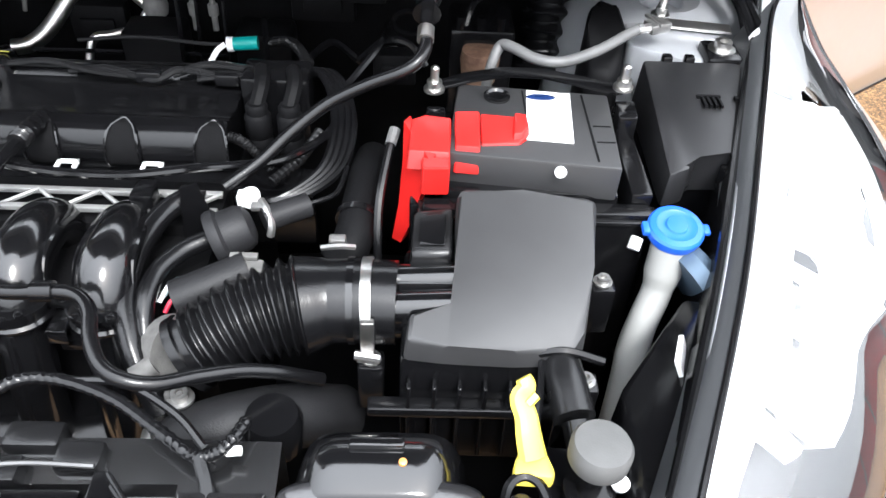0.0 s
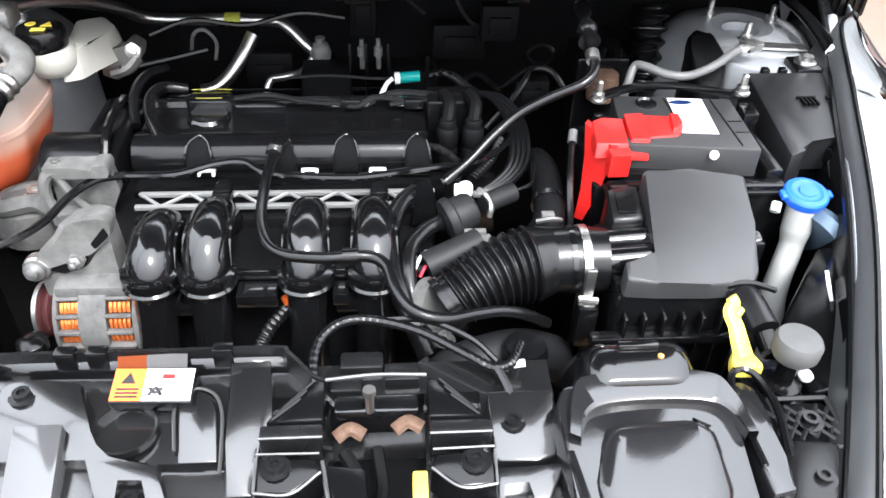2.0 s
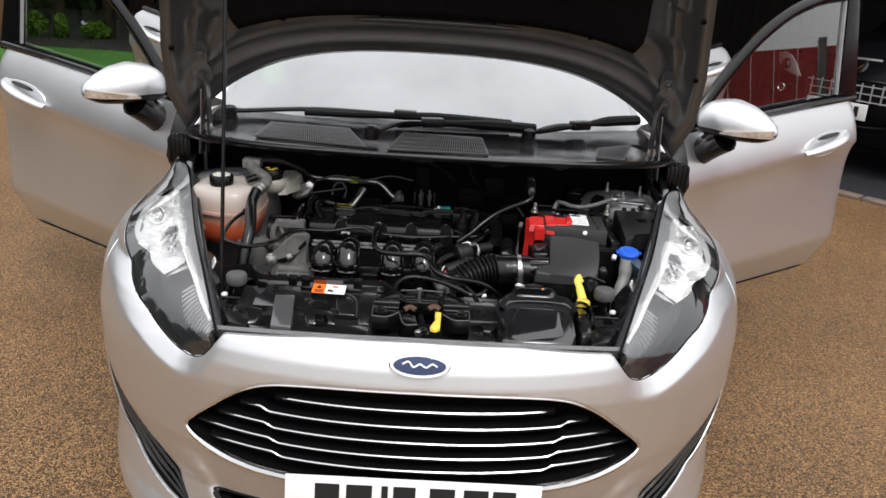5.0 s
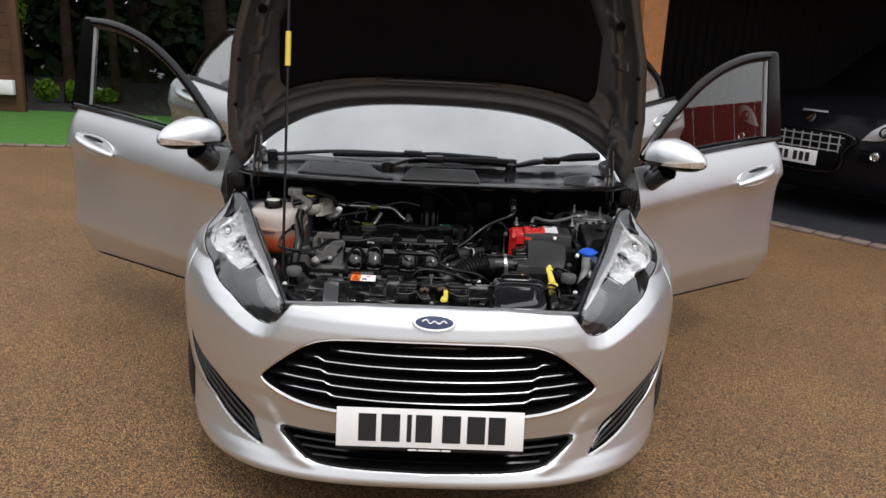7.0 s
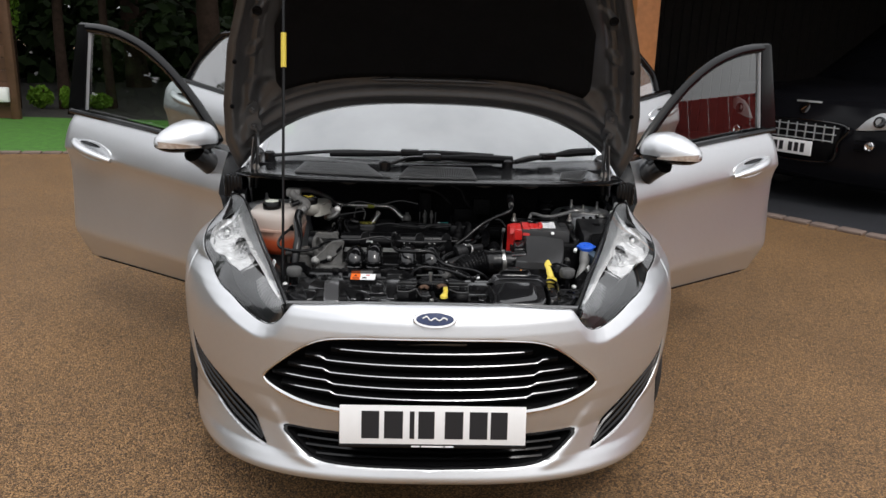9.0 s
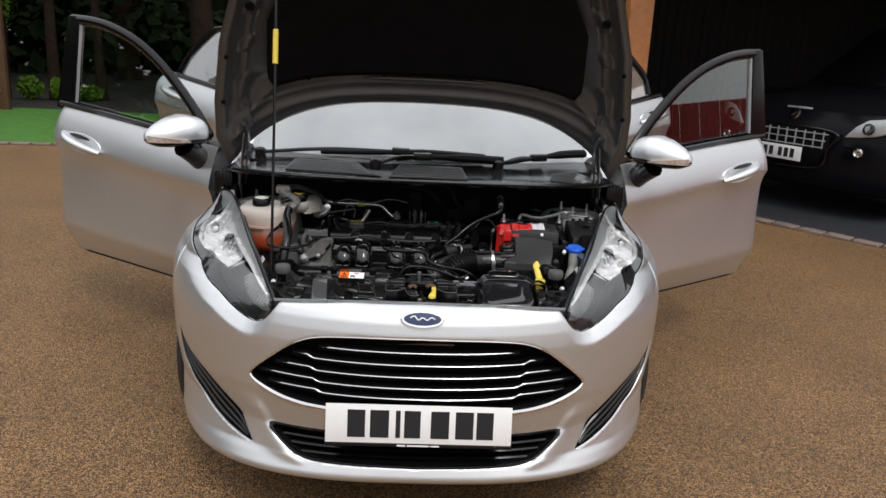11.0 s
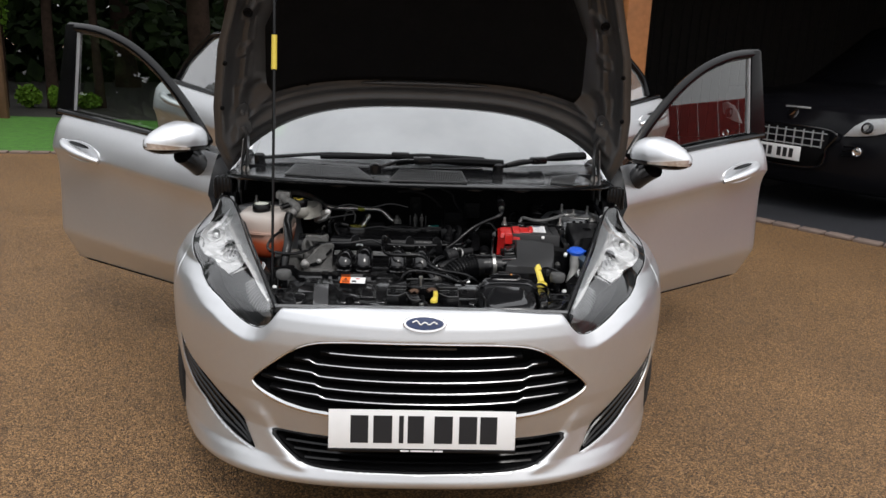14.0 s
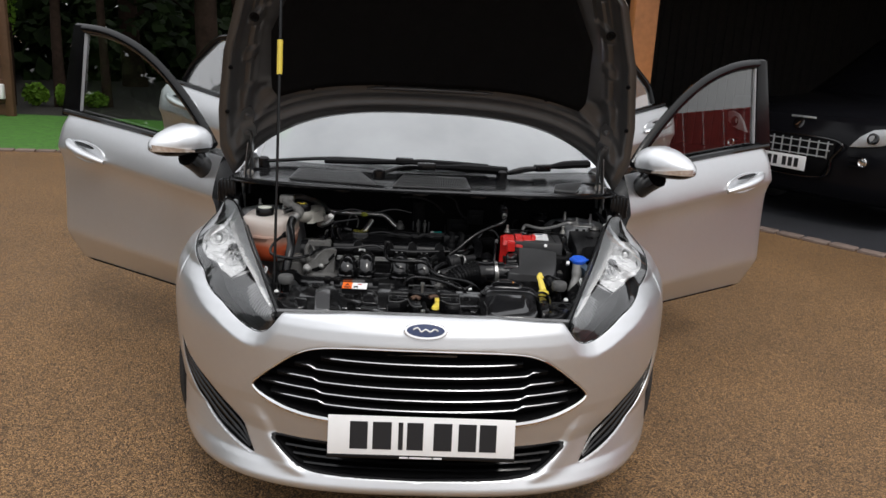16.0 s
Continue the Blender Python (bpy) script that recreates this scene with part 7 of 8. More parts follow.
prism(bm, [(.470, .80), (.520, .79), (.540, .86), (.535, .93), (.515, .97), (.490, .95), (.475, .88)], .62, .80, .012, top=[(.480, .815, .772), (.512, .805, .768), (.532, .86, .806), (.528, .92, .818), (.512, .95, .800), (.496, .935, .805), (.484, .88, .808)], seg=3)
part("shroud", bm, DULL, sh)

# ---- coolant tank and the hoses round it ----
TANK = material("translucent_tank_wall", (0.5, 0.45, 0.41), 0.24, 0, 0.1, 12, 0.04, 300)
tn, tl = TANK.node_tree.nodes, TANK.node_tree.links
place, axes, level, tint, cloud, sway = (tn.new("ShaderNode" + k) for k in ("TexCoord", "SeparateXYZ", "MapRange", "ValToRGB", "TexNoise", "Math"))
cloud.inputs["Scale"].default_value = 18
sway.operation, sway.inputs[1].default_value = "MULTIPLY_ADD", 0.035
tl.new(place.outputs["Object"], axes.inputs[0])
tl.new(place.outputs["Object"], cloud.inputs["Vector"])
tl.new(cloud.outputs["Fac"], sway.inputs[0])
tl.new(axes.outputs["Z"], sway.inputs[2])
level.inputs["From Min"].default_value, level.inputs["From Max"].default_value = 0.705, 0.845
tl.new(sway.outputs[0], level.inputs["Value"])
tl.new(level.outputs["Result"], tint.inputs["Fac"])
tint.color_ramp.elements[0].color, tint.color_ramp.elements[1].color = (0.74, 0.12, 0.045, 1), (0.46, 0.42, 0.39, 1)
for pos, c in ((0.26, (0.74, 0.15, 0.06, 1)), (0.40, (0.62, 0.34, 0.25, 1)), (0.66, (0.48, 0.38, 0.33, 1))):
    tint.color_ramp.elements.new(pos).color = c
tl.new(tint.outputs["Color"], tn["Principled BSDF"].inputs["Base Color"])
tk = thing("coolant_tank", "translucent coolant tank half full of orange-pink coolant", "tank")
OUT = [(-.658, .72), (-.645, .69), (-.56, .655), (-.50, .66), (-.462, .70), (-.455, .74), (-.458, .83), (-.49, .86), (-.60, .865), (-.648, .83)]


def ringed(z, f, dx=0.0):
    c = Vector((-.555, .755))
    pts = cr([(x, y, 0) for x, y in OUT] + [(OUT[0][0], OUT[0][1], 0)], 49)[:-1]
    return [Vector((c.x + (p.x - c.x) * f + dx, c.y + (p.y - c.y) * f, z)) for p in pts]


bm = B()
grid(bm, [ringed(.668, .62), ringed(.676, .72), ringed(.690, .80), ringed(.712, .88), ringed(.736, .93)], True, True)
part("lower_half", bm, TANK, tk, "tank filled with orange-pink coolant", smooth=60)
bm = B()
grid(bm, [ringed(.736, .93), ringed(.757, .96), ringed(.758, .985), ringed(.766, .985), ringed(.767, .96), ringed(.795, .95), ringed(.815, .90), ringed(.826, .78), ringed(.830, .55), ringed(.832, .3)], True, True)
part("upper_half", bm, TANK, tk, "empty milky upper half", smooth=60)
tc = part("tank_cap", lathe(B(), [(.030, -.022), (.032, -.018), (.032, .010), (.029, .014), (.026, .0135), (.002, .013)], Matrix.Translation((-.566, .727, .842)), 32), SATIN, tk, "black screw cap with a printed disc")
part("cap_disc", lathe(B(), [(.024, 0), (.024, .001), (.002, .0012)], Matrix.Translation((-.566, .727, .856)), 28), material("cap_print", (.62, .64, .56), .5, 0, .3, 260), tc)
part("tank_spout", tube(B(), [(-.615, .69, .72), (-.632, .665, .71), (-.645, .645, .70)], .016, 12, 8), TANKTOP, tk)
bh = thing("radiator_hose", "thick black hose with an aluminium end", "hose")
part("hose", tube(B(), [(-.462, .684, .826), (-.462, .635, .815), (-.454, .585, .802), (-.444, .535, .775), (-.446, .503, .742), (-.452, .475, .69), (-.45, .45, .60), (-.44, .42, .45)], .0145, 16, 60), RUBBER, bh)
part("ferrule", tube(B(), [(-.455, .706, .832), (-.462, .682, .826)], lambda u: .0165 + .001 * math.sin(u * 12), 16, 16), STEEL, bh)
part("metal_end", tube(B(), [(-.455, .706, .832), (-.446, .728, .838), (-.450, .752, .846), (-.478, .775, .855), (-.498, .798, .862), (-.506, .815, .868)], .0150, 14, 20), CAST, bh)
bm = B()
box(bm, -.530, -.478, .805, .850, .856, .884, .006, Matrix.Translation((0, 0, 0)))
part("hose_flange", bm, CAST, bh)
part("valve_cap", tube(B(), [(-.498, .728, .843), (-.474, .745, .850)], .010, 10, 4), SATIN, bh)
lp = thing("overflow_hose", "slim black hose looping from the coolant tank", "hose")
part("loop", tube(B(), [(-.486, .668, .775), (-.502, .630, .768), (-.512, .585, .760), (-.512, .535, .752), (-.494, .498, .746), (-.444, .480, .744), (-.411, .486, .745), (-.380, .521, .746), (-.362, .580, .747), (-.341, .611, .748), (-.309, .620, .748)], .0050, 9, 90), RUBBER, lp)
part("hose_clip", tube(B(), [(-.484, .674, .776), (-.487, .662, .773)], .010, 10, 4), SATIN, lp)
for k, (x0, col) in enumerate(((-.60, CORD), (-.575, RUBBER))):
    sidepipe = thing("pipe", "slim metal pipe beside the coolant tank", "pipe", "side pipes")
    part("tube", tube(B(), [(x0, .62, .66), (x0 + .02, .56, .63), (x0 + .05, .50, .58), (x0 + .08, .46, .45)], .006, 8, 24), CAST if k == 0 else RUBBER, sidepipe)


# ---- front panel over the radiator ----
PANEL = material("scuffed_black_panel", (0.008, 0.008, 0.0085), 0.15, 0, 0.35, 26, 0.05, 700, stain=0.06, spec=0.9, coat=0.7)
fp = thing("radiator_cover", "black moulded plastic cover over the radiator", "cover")
RIDGE = [(-.357, .270), (-.353, .303), (-.345, .311), (-.321, .313), (-.282, .309), (-.276, .304), (-.263, .258), (-.255, .245), (-.241, .233), (-.231, .230), (-.201, .229), (-.193, .223), (-.185, .198), (-.183, .186), (-.200, .186), (-.204, .216), (-.231, .217), (-.223, .184), (-.241, .184), (-.257, .236), (-.350, .234), (-.372, .236), (-.372, .262)]
ARCH = [(-.185, .244), (-.192, .285), (-.188, .303), (-.173, .310), (-.156, .302), (-.147, .282), (-.143, .248), (-.141, .220)]
PAD = [(-.181, .234), (-.187, .284), (-.184, .299), (-.173, .305), (-.159, .299), (-.152, .282), (-.146, .234)]
FIELD = [(-.143, .328), (-.104, .330), (-.097, .264), (-.110, .249), (-.109, .220), (-.110, .199), (-.134, .199), (-.139, .248)]
EAR = [(-.412, .180), (-.406, .226), (-.348, .220), (-.343, .206), (-.350, .172), (-.385, .160)]
FRONT_LEDGE = [(-.408, .172), (-.30, .160), (-.185, .178), (-.110, .186), (-.102, .118), (-.25, .122), (-.400, .150)]
BLOCK = [(.106, .286), (.172, .286), (.166, .222), (.148, .216), (.106, .218)]
BLOCK_FRONT = [(.105, .208), (.170, .210), (.154, .180), (.150, .176), (.136, .179), (.137, .196), (.111, .195), (.109, .162), (.147, .163), (.152, .176), (.165, .148), (.103, .140)]


def panel_plane(y):
    return lerp(.668, .703, (y - .10) / .235)


def panel_height(x, y):
    z = panel_plane(y) - .005 + .0008 * math.sin(x * 31 + y * 17)
    if y < .160 + .02 * min(1, abs(x + .1)):
        z -= .009
    if (x + .234) ** 2 + (y - .267) ** 2 < .0250 ** 2:
        return z - .040
    if -.198 < x < -.140 and .218 < y < .234:
        z -= .010
    if -.231 < x < -.200 and .186 < y < .216:
        z -= .005
    if abs(x) < .100 and y < .30:
        z -= .016 if abs(x) > .045 or y < .11 else .050
    return z


bm = B()
rows = []
for k in range(150):
    t = k / 149
    rows.append([Vector((x, y, panel_height(x, y))) for x, y in ((x, lerp(.098 + .045 * (x / .42) ** 2, .337, t)) for x in np.linspace(-.41, .175, 350))])
rows.append([p + Vector((0, .004, -.10)) for p in rows[-1]])
rows.insert(0, [p + Vector((0, -.006, -.06)) for p in rows[0]])
grid(bm, rows)
part("moulded_panel", bm, PANEL, fp, "scuffed black moulded panel", smooth=28)
# crisp moulded edges
# lighter than the panel, so that highlights are painted along its edges
EDGE = material("edge_highlight", (.06, .06, .06), .22, .4, .2, 60)
for name, poly, h, bev in (("raised_ridge", RIDGE, .0095, .0030), ("arch_pad", PAD, .0020, .0012), ("side_field", FIELD, .0045, .0020), ("corner_ear", EAR, .0095, .0040), ("front_ledge", FRONT_LEDGE, .0010, .0020), ("bolt_block", BLOCK, .0100, .0030), ("bolt_block", BLOCK_FRONT, .0090, .0020)):
    bm = B()
    ym = sum(y for x, y in poly) / len(poly)
    prism(bm, poly, .650, .700, bev, top=[(x, y, panel_plane(y) + h + (y - ym) * .12) for x, y in poly])
    part(name, bm, PANEL, fp, smooth=45)
bm = B()
tube(bm, [(x, y, panel_plane(y) + .0005) for x, y in ARCH], .0019, 6, 60)
part("moulded_edge", bm, EDGE, fp)
bm = B()
prism(bm, [(-.326, .262), (-.281, .263), (-.272, .156), (-.318, .158)], .66, .70, .003, top=[(-.326, .260, .7145), (-.282, .261, .7145), (-.273, .158, .685), (-.317, .160, .685)])
part("smooth_plate", bm, material("shiny_black_panel", (.060, .060, .062), .10, 0, .1, 20, spec=1.0), fp, "smooth shiny plate")
for x, y, dz in ((-.330, .296, .0150), (-.216, .200, -.004), (-.386, .203, .0095), (.128, .255, .010), (.126, .172, .001), (.404, .186, .012)):
    z = panel_plane(y) + dz
    part("panel_bolt", bolt(B(), x, y, z - .001, .0085, .007), GREYPLASTIC, fp)
part("hole_rim", lathe(B(), [(.0270, -.006), (.0275, .003), (.0300, .0035), (.0305, -.004)], Matrix.Translation((-.234, .267, .6935)), 36), PANEL, fp, "rim of the round opening")
# rear lip
bm = B()
lip = [(-.47, .366, .722), (-.425, .376, .727), (-.404, .374, .728), (-.388, .350, .722), (-.369, .337, .720), (-.32, .336, .720), (-.20, .336, .720), (-.10, .336, .720), (-.086, .330, .718), (-.062, .306, .712), (-.048, .300, .708)]
sec = []
lc = cr(lip, 120)
for a, b, c in zip([lc[0]] + lc[:-1], lc, lc[1:] + [lc[-1]]):
    d = (c - a).normalized()
    w = Vector((-d.y, d.x, 0)).normalized() * .0022
    sec.append([b + w + Vector((0, 0, -.026)), b + w + Vector((0, 0, .008)), b - w + Vector((0, 0, .009)), b - w + Vector((0, 0, -.026))])
grid(bm, sec, True, True)
part("rear_lip", bm, GREYPLASTIC, fp, "thin upright rear edge")
bm = B()
grid(bm, [[Vector((x, .335, .716)) for x in np.linspace(-.38, -.09, 8)], [Vector((x, .331, .702)) for x in np.linspace(-.38, -.07, 8)], [Vector((x, .326, .66)) for x in np.linspace(-.38, -.07, 8)]])
part("rear_shelf", bm, GLOSSBLACK, fp, thick=.003)
for x in (-.30, -.27, -.15):
    bm = B()
    box(bm, x - .010, x + .010, .330, .343, .706, .7305, .002)
    part("lip_tab", bm, SATIN, fp)
# label
lb = thing("warning_label", "orange and white warning label on the front panel", "label")
LM = Matrix.Translation((-.2125, .304, .7135)) @ Matrix.Rotation(radians(-2), 4, "Z") @ Matrix.Rotation(radians(14), 4, "X")
bm = B()
box(bm, -.039, .039, -.019, .019, -.018, 0, .002, LM)
part("label_pad", bm, SATIN, lb)
bm = B()
box(bm, -.0375, -.008, -.017, .017, .0003, .001, 0, LM)
part("orange_field", bm, ORANGE, lb)
bm = B()
box(bm, -.008, .0375, -.017, .017, .0003, .001, 0, LM)
part("white_field", bm, WHITE, lb)
bm = B()
prism(bm, [(-.030, .001), (-.016, .001), (-.023, .013)], .001, .0014, 0, LM)
for k in range(3):
    box(bm, -.033, -.012, -.014 + .004 * k, -.012 + .004 * k, .001, .0014, 0, LM)
part("warning_marks", bm, INK, lb)
bm = B()
tube(bm, [LM @ Vector(p) for p in ((-.002, -.012, .0014), (.004, -.004, .0014), (.010, -.012, .0014))], .0018, 5, 14)
tube(bm, [LM @ Vector(p) for p in ((-.002, -.004, .0014), (.004, -.009, .0014), (.010, -.004, .0014))], .0018, 5, 14)
part("fan_mark", bm, INK, lb)
bm = B()
box(bm, .008, .020, .006, .011, .001, .0014, 0, LM)
part("red_mark", bm, RED, lb)
# the second, flatter label behind it
bm = B()
M2 = Matrix.Translation((-.218, .3285, .7165)) @ Matrix.Rotation(radians(-2), 4, "Z") @ Matrix.Rotation(radians(48), 4, "X")
box(bm, -.033, -.005, -.010, .010, 0, .001, 0, M2)
part("faded_orange_field", bm, material("faded_orange", (.13, .030, .010), .9, spec=.1), lb)
bm = B()
box(bm, -.005, .034, -.010, .010, 0, .001, 0, M2)
part("faded_grey_field", bm, material("faded_grey", (.075, .073, .073), .9, spec=.1), lb)

# weather strip along the nose
STRIP = material("grey_black_strip", (0.055, 0.055, 0.056), 0.28, 0, 0.2, 40, 0.05, 600, stain=0.05, spec=1.0, coat=0.8)
bm = B()
rows = []
for i in range(61):
    x = -.425 + .85 * i / 60
    yy = .082 + .055 * (abs(x) / .42) ** 2.2
    z = .7115 - .022 * (x / .42) ** 2
    rows.append([Vector((x, yy - .014, z - .02)), Vector((x, yy - .012, z - .003)), Vector((x, yy - .004, z + .002)), Vector((x, yy + .006, z - .003)), Vector((x, yy + .020, z - .010)), Vector((x, yy + .030, z - .022))])
grid(bm, rows, True, True)
part("weather_strip", bm, STRIP, car, "black rubber weather strip along the nose")

# ---- bonnet lock ----
# thin beads along the lock's edges, paler than its black steel
PALEBEAD = material("pale_steel_edge", (.11, .11, .11), .35, .6, .3, 60)
lk = thing("bonnet_lock", "black steel bonnet lock with a rusty latch and yellow lever", "lock")
for s in (1, -1):
    bm = B()
    prism(bm, [(s * .053, .214), (s * .106, .216), (s * .106, .181), (s * .072, .178), (s * .046, .198)], .680, .706, .003, top=[(s * .053, .212, .714), (s * .104, .214, .714), (s * .104, .183, .708), (s * .073, .181, .708), (s * .048, .199, .712)])
    part("bracket_foot", bm, SATIN, lk, "black steel foot of the bracket")
    bm = B()
    tube(bm, [(s * .048, .198, .714), (s * .073, .180, .710), (s * .104, .182, .710)], .0015, 6, 14)
    tube(bm, [(s * .104, .182, .710), (s * .105, .214, .715)], .0013, 6, 6)
    tube(bm, [(s * .050, .216, .716), (s * .105, .217, .716)], .0013, 6, 6)
    part("foot_edge", bm, PALEBEAD, lk, "bright narrow edge")
    bm = B()
    box(bm, min(s * .048, s * .104), max(s * .048, s * .104), .229, .244, .690, .722, .002)
    part("bracket_bar", bm, GREYPLASTIC, lk, "black steel cross bar")
    bm = B()
    tube(bm, [(s * .048, .229, .722), (s * .104, .229, .722)], .0014, 6, 6)
    part("bar_edge", bm, PALEBEAD, lk, "bright narrow edge")
    bm = B()
    prism(bm, [(s * .048, .246), (s * .100, .246), (s * .060, .294), (s * .048, .294)], .690, .724, .003)
    part("bracket_wing", bm, SATIN, lk, "folded wing of the bracket")
    bm = B()
    for d in (0, .010, .020):
        tube(bm, [(s * (.060 + d * .5), .290 - d, .7255), (s * (.086 + d * .4), .258 - d * .6, .7255)], .0020, 6, 6)
    part("wing_ribs", bm, SATIN, lk, "pressed ribs")
    part("lock_bolt", bolt(B(), s * .087, .204, .712, .009, .008), GREYPLASTIC, lk)
bm = B()
prism(bm, [(-.048, .212), (-.010, .206), (-.006, .158), (-.032, .156)], .66, .706, .003)
part("latch_case", bm, SATIN, lk)
bm = B()
tube(bm, [(-.048, .214, .707), (-.034, .157, .706), (-.006, .157, .706)], .0018, 6, 14)
part("case_edge", bm, PALEBEAD, lk, "bright narrow edge")
bm = B()
tube(bm, [(-.048, .293, .725), (0, .297, .726), (.048, .296, .725)], .0020, 6, 14)
part("rear_edge", bm, PALEBEAD, lk, "bright narrow edge")
part("lower_bolt", bolt(B(), .006, .150, .690, .010, .010), GREYPLASTIC, lk)
bm = B()
box(bm, -.040, .040, .262, .285, .68, .714, .004)
part("rear_bar", bm, GLOSSBLACK, lk)
bm = B()
box(bm, -.045, .050, .100, .255, .60, .655, .006)
part("lock_body", bm, DULL, lk)
for (x0, x1, y, dz) in ((-.038, -.012, .248, 0), (.016, .042, .252, .003)):
    bm = B()
    tube(bm, [(x0, y - .004, .700 + dz), ((x0 + x1) / 2, y + .003, .704 + dz), (x1, y - .002, .700 + dz)], .0075, 8, 10, .7)
    part("latch_jaw", bm, RUST, lk, "rusty latch jaw")
bm = B()
tube(bm, [(-.030, .235, .69), (-.018, .21, .685), (-.026, .18, .68), (-.012, .16, .68)], .007, 8, 14)
tube(bm, [(.0, .24, .688), (.005, .20, .682), (.0, .165, .69)], .006, 8, 14)
tube(bm, [(-.04, .232, .70), (-.07, .238, .702), (-.10, .236, .70)], .003, 6, 14)
part("latch_linkage", bm, DULL, lk)
part("latch_pin", lathe(B(), [(.006, 0), (.007, .012), (.004, .014)], Matrix.Translation((-.004, .135, .69)), 12), STEEL, lk)
part("spring_pin", lathe(B(), [(.004, 0), (.004, .022), (.006, .024), (.006, .03)], Matrix.Translation((-.006, .262, .715)), 10), STEEL, lk)
bm = B()
prism(bm, [(.030, .160), (.043, .160), (.0435, .188), (.0305, .188)], .714, .725, .002)
prism(bm, [(.020, .114), (.032, .108), (.041, .118), (.043, .162), (.031, .160), (.030, .138), (.021, .128)], .713, .721, .003)
part("yellow_lever", bm, YELLOW, lk, "bright yellow plastic lever")

# perforated corner plates
for x, y, z in ((.421, .251, .690), (-.427, .268, .682)):
    pc = thing("corner_plate", "black perforated plastic corner plate with a bolt", "plate", "perforated plates")
    bm = B()
    for k in range(5):
        d = -.026 + .013 * k
        w = .030 - abs(d) * .35
        tube(bm, [(x + d - w * .55, y - w * .7, z), (x + d + w * .55, y + w * .7, z)], .0022, 4)
        tube(bm, [(x + d - w * .55, y + w * .7, z), (x + d + w * .55, y - w * .7, z)], .0022, 4)
    for a, b in (((-.03, -.03), (.03, -.03)), ((.03, -.03), (.03, .03)), ((.03, .03), (-.03, .03)), ((-.03, .03), (-.03, -.03))):
        tube(bm, [(x + a[0], y + a[1], z), (x + b[0], y + b[1], z)], .003, 5)
    part("lattice", bm, CORD, pc)
    part("plate_bolt", bolt(B(), x, y, z, .009, .008), SATIN, pc)
    bm = B()
    box(bm, x - .035, x + .035, y - .035, y + .035, .52, z - .012, .004)
    part("plate_base", bm, DULL, pc)
for s in (1, -1):
    cs = thing("lamp_bracket", "black plastic headlight bracket on the inner wing", "bracket", "headlight brackets")
    bm = B()
    prism(bm, [(s * .360, .135), (s * .402, .150), (s * .440, .225), (s * .395, .23), (s * .37, .20)], .62, .694, .006)
    part("corner_block", bm, GREYPLASTIC, cs)
    bm = B()
    prism(bm, [(s * .445, .295), (s * .470, .29), (s * .548, .47), (s * .535, .49), (s * .455, .40)], .55, .69, .006, top=[(s * .450, .298, .672), (s * .468, .292, .69), (s * .545, .47, .735), (s * .530, .488, .72), (s * .460, .40, .69)])
    part("bracket_plate", bm, SATIN, cs)
    bm = B()
    prism(bm, [(s * .375, .275), (s * .44, .28), (s * .45, .35), (s * .385, .355)], .56, .675, .006)
    part("shelf", bm, SATIN, cs)

# ---- wiring and hoses behind the lock ----
wr = thing("front_loom", "black taped wiring loom behind the bonnet lock", "wiring")
part("loom", tube(B(), [(-.035, .275, .700), (-.060, .305, .712), (-.058, .345, .722), (-.035, .368, .728), (.0, .370, .728), (.045, .355, .725), (.085, .330, .72), (.115, .312, .715), (.135, .318, .716), (.148, .345, .715)], lambda u: .0052 + .0005 * math.sin(u * 300), 9, 150), RUBBER, wr)
part("branch", tube(B(), [(.0, .370, .728), (.05, .366, .730), (.095, .342, .726), (.12, .32, .715)], .0035, 7, 30), RUBBER, wr)
part("branch", tube(B(), [(.118, .312, .715), (.128, .285, .705), (.122, .262, .695), (.10, .255, .69)], .0055, 8, 24), RUBBER, wr)
part("loom_clip", tube(B(), [(.137, .318, .712), (.148, .318, .714)], .004, 8, 4), WHITE, wr, "white clip")
for x, y, w in ((-.015, .335, .022), (.025, .318, .018), (-.03, .305, .016)):
    bm = B()
    box(bm, x - w, x + w, y - .012, y + .012, .66, .708, .004)
    part("plug_block", bm, GREYPLASTIC, wr)
rh = thing("top_hose", "thick grey-black coolant hose beside the front panel", "hose")
part("hose", tube(B(), [(.045, .365, .60), (.085, .378, .635), (.13, .39, .645), (.17, .41, .63), (.21, .44, .59)], .030, 18, 30), CORD, rh)
part("hose_neck", lathe(B(), [(.024, -.03), (.026, .0), (.022, .010), (.002, .011)], Matrix.Translation((.160, .372, .675)), 20), SATIN, rh)
part("end_clip", band(B(), (.070, .374, .626), (.6, .2, .5), .0315, .006, .002), STEEL, rh)
bb = thing("battery_cable", "black taped battery cable beside the red cover", "cable")
part("cable", tube(B(), [(.252, .640, .79), (.246, .612, .775), (.240, .575, .75), (.240, .545, .71), (.242, .52, .64)], .0045, 8, 30), RUBBER, bb)
part("tape", tube(B(), [(.253, .644, .792), (.249, .628, .784)], .0058, 8, 4), CABLEGREY, bb)

# ---- dark car in the carport ----
suv = thing("parked_car", "dark grey car parked nose-out in the carport", "car")
SX, SY = 3.55, 5.27

bm = B()
rows = []
for k in range(24):
    a = k / 23
    prof = cr([(0, 0.06, .22), (0, .0, .34), (0, -.02, .55), (0, .0, .70), (0, .05, .82), (0, .14, .92), (0, .5, 1.0), (0, 1.05, 1.06)], 24)[k]
    row = []
    for i in range(41):
        u = -1 + 2 * i / 40
        w = .90 - .04 * (prof.z > .8) * (prof.z - .8) / .26
        row.append(Vector((SX + u * w, SY + prof.y + .22 * abs(u) ** 3, prof.z - .05 * abs(u) ** 4 * (prof.z > .75))))
    rows.append(row)
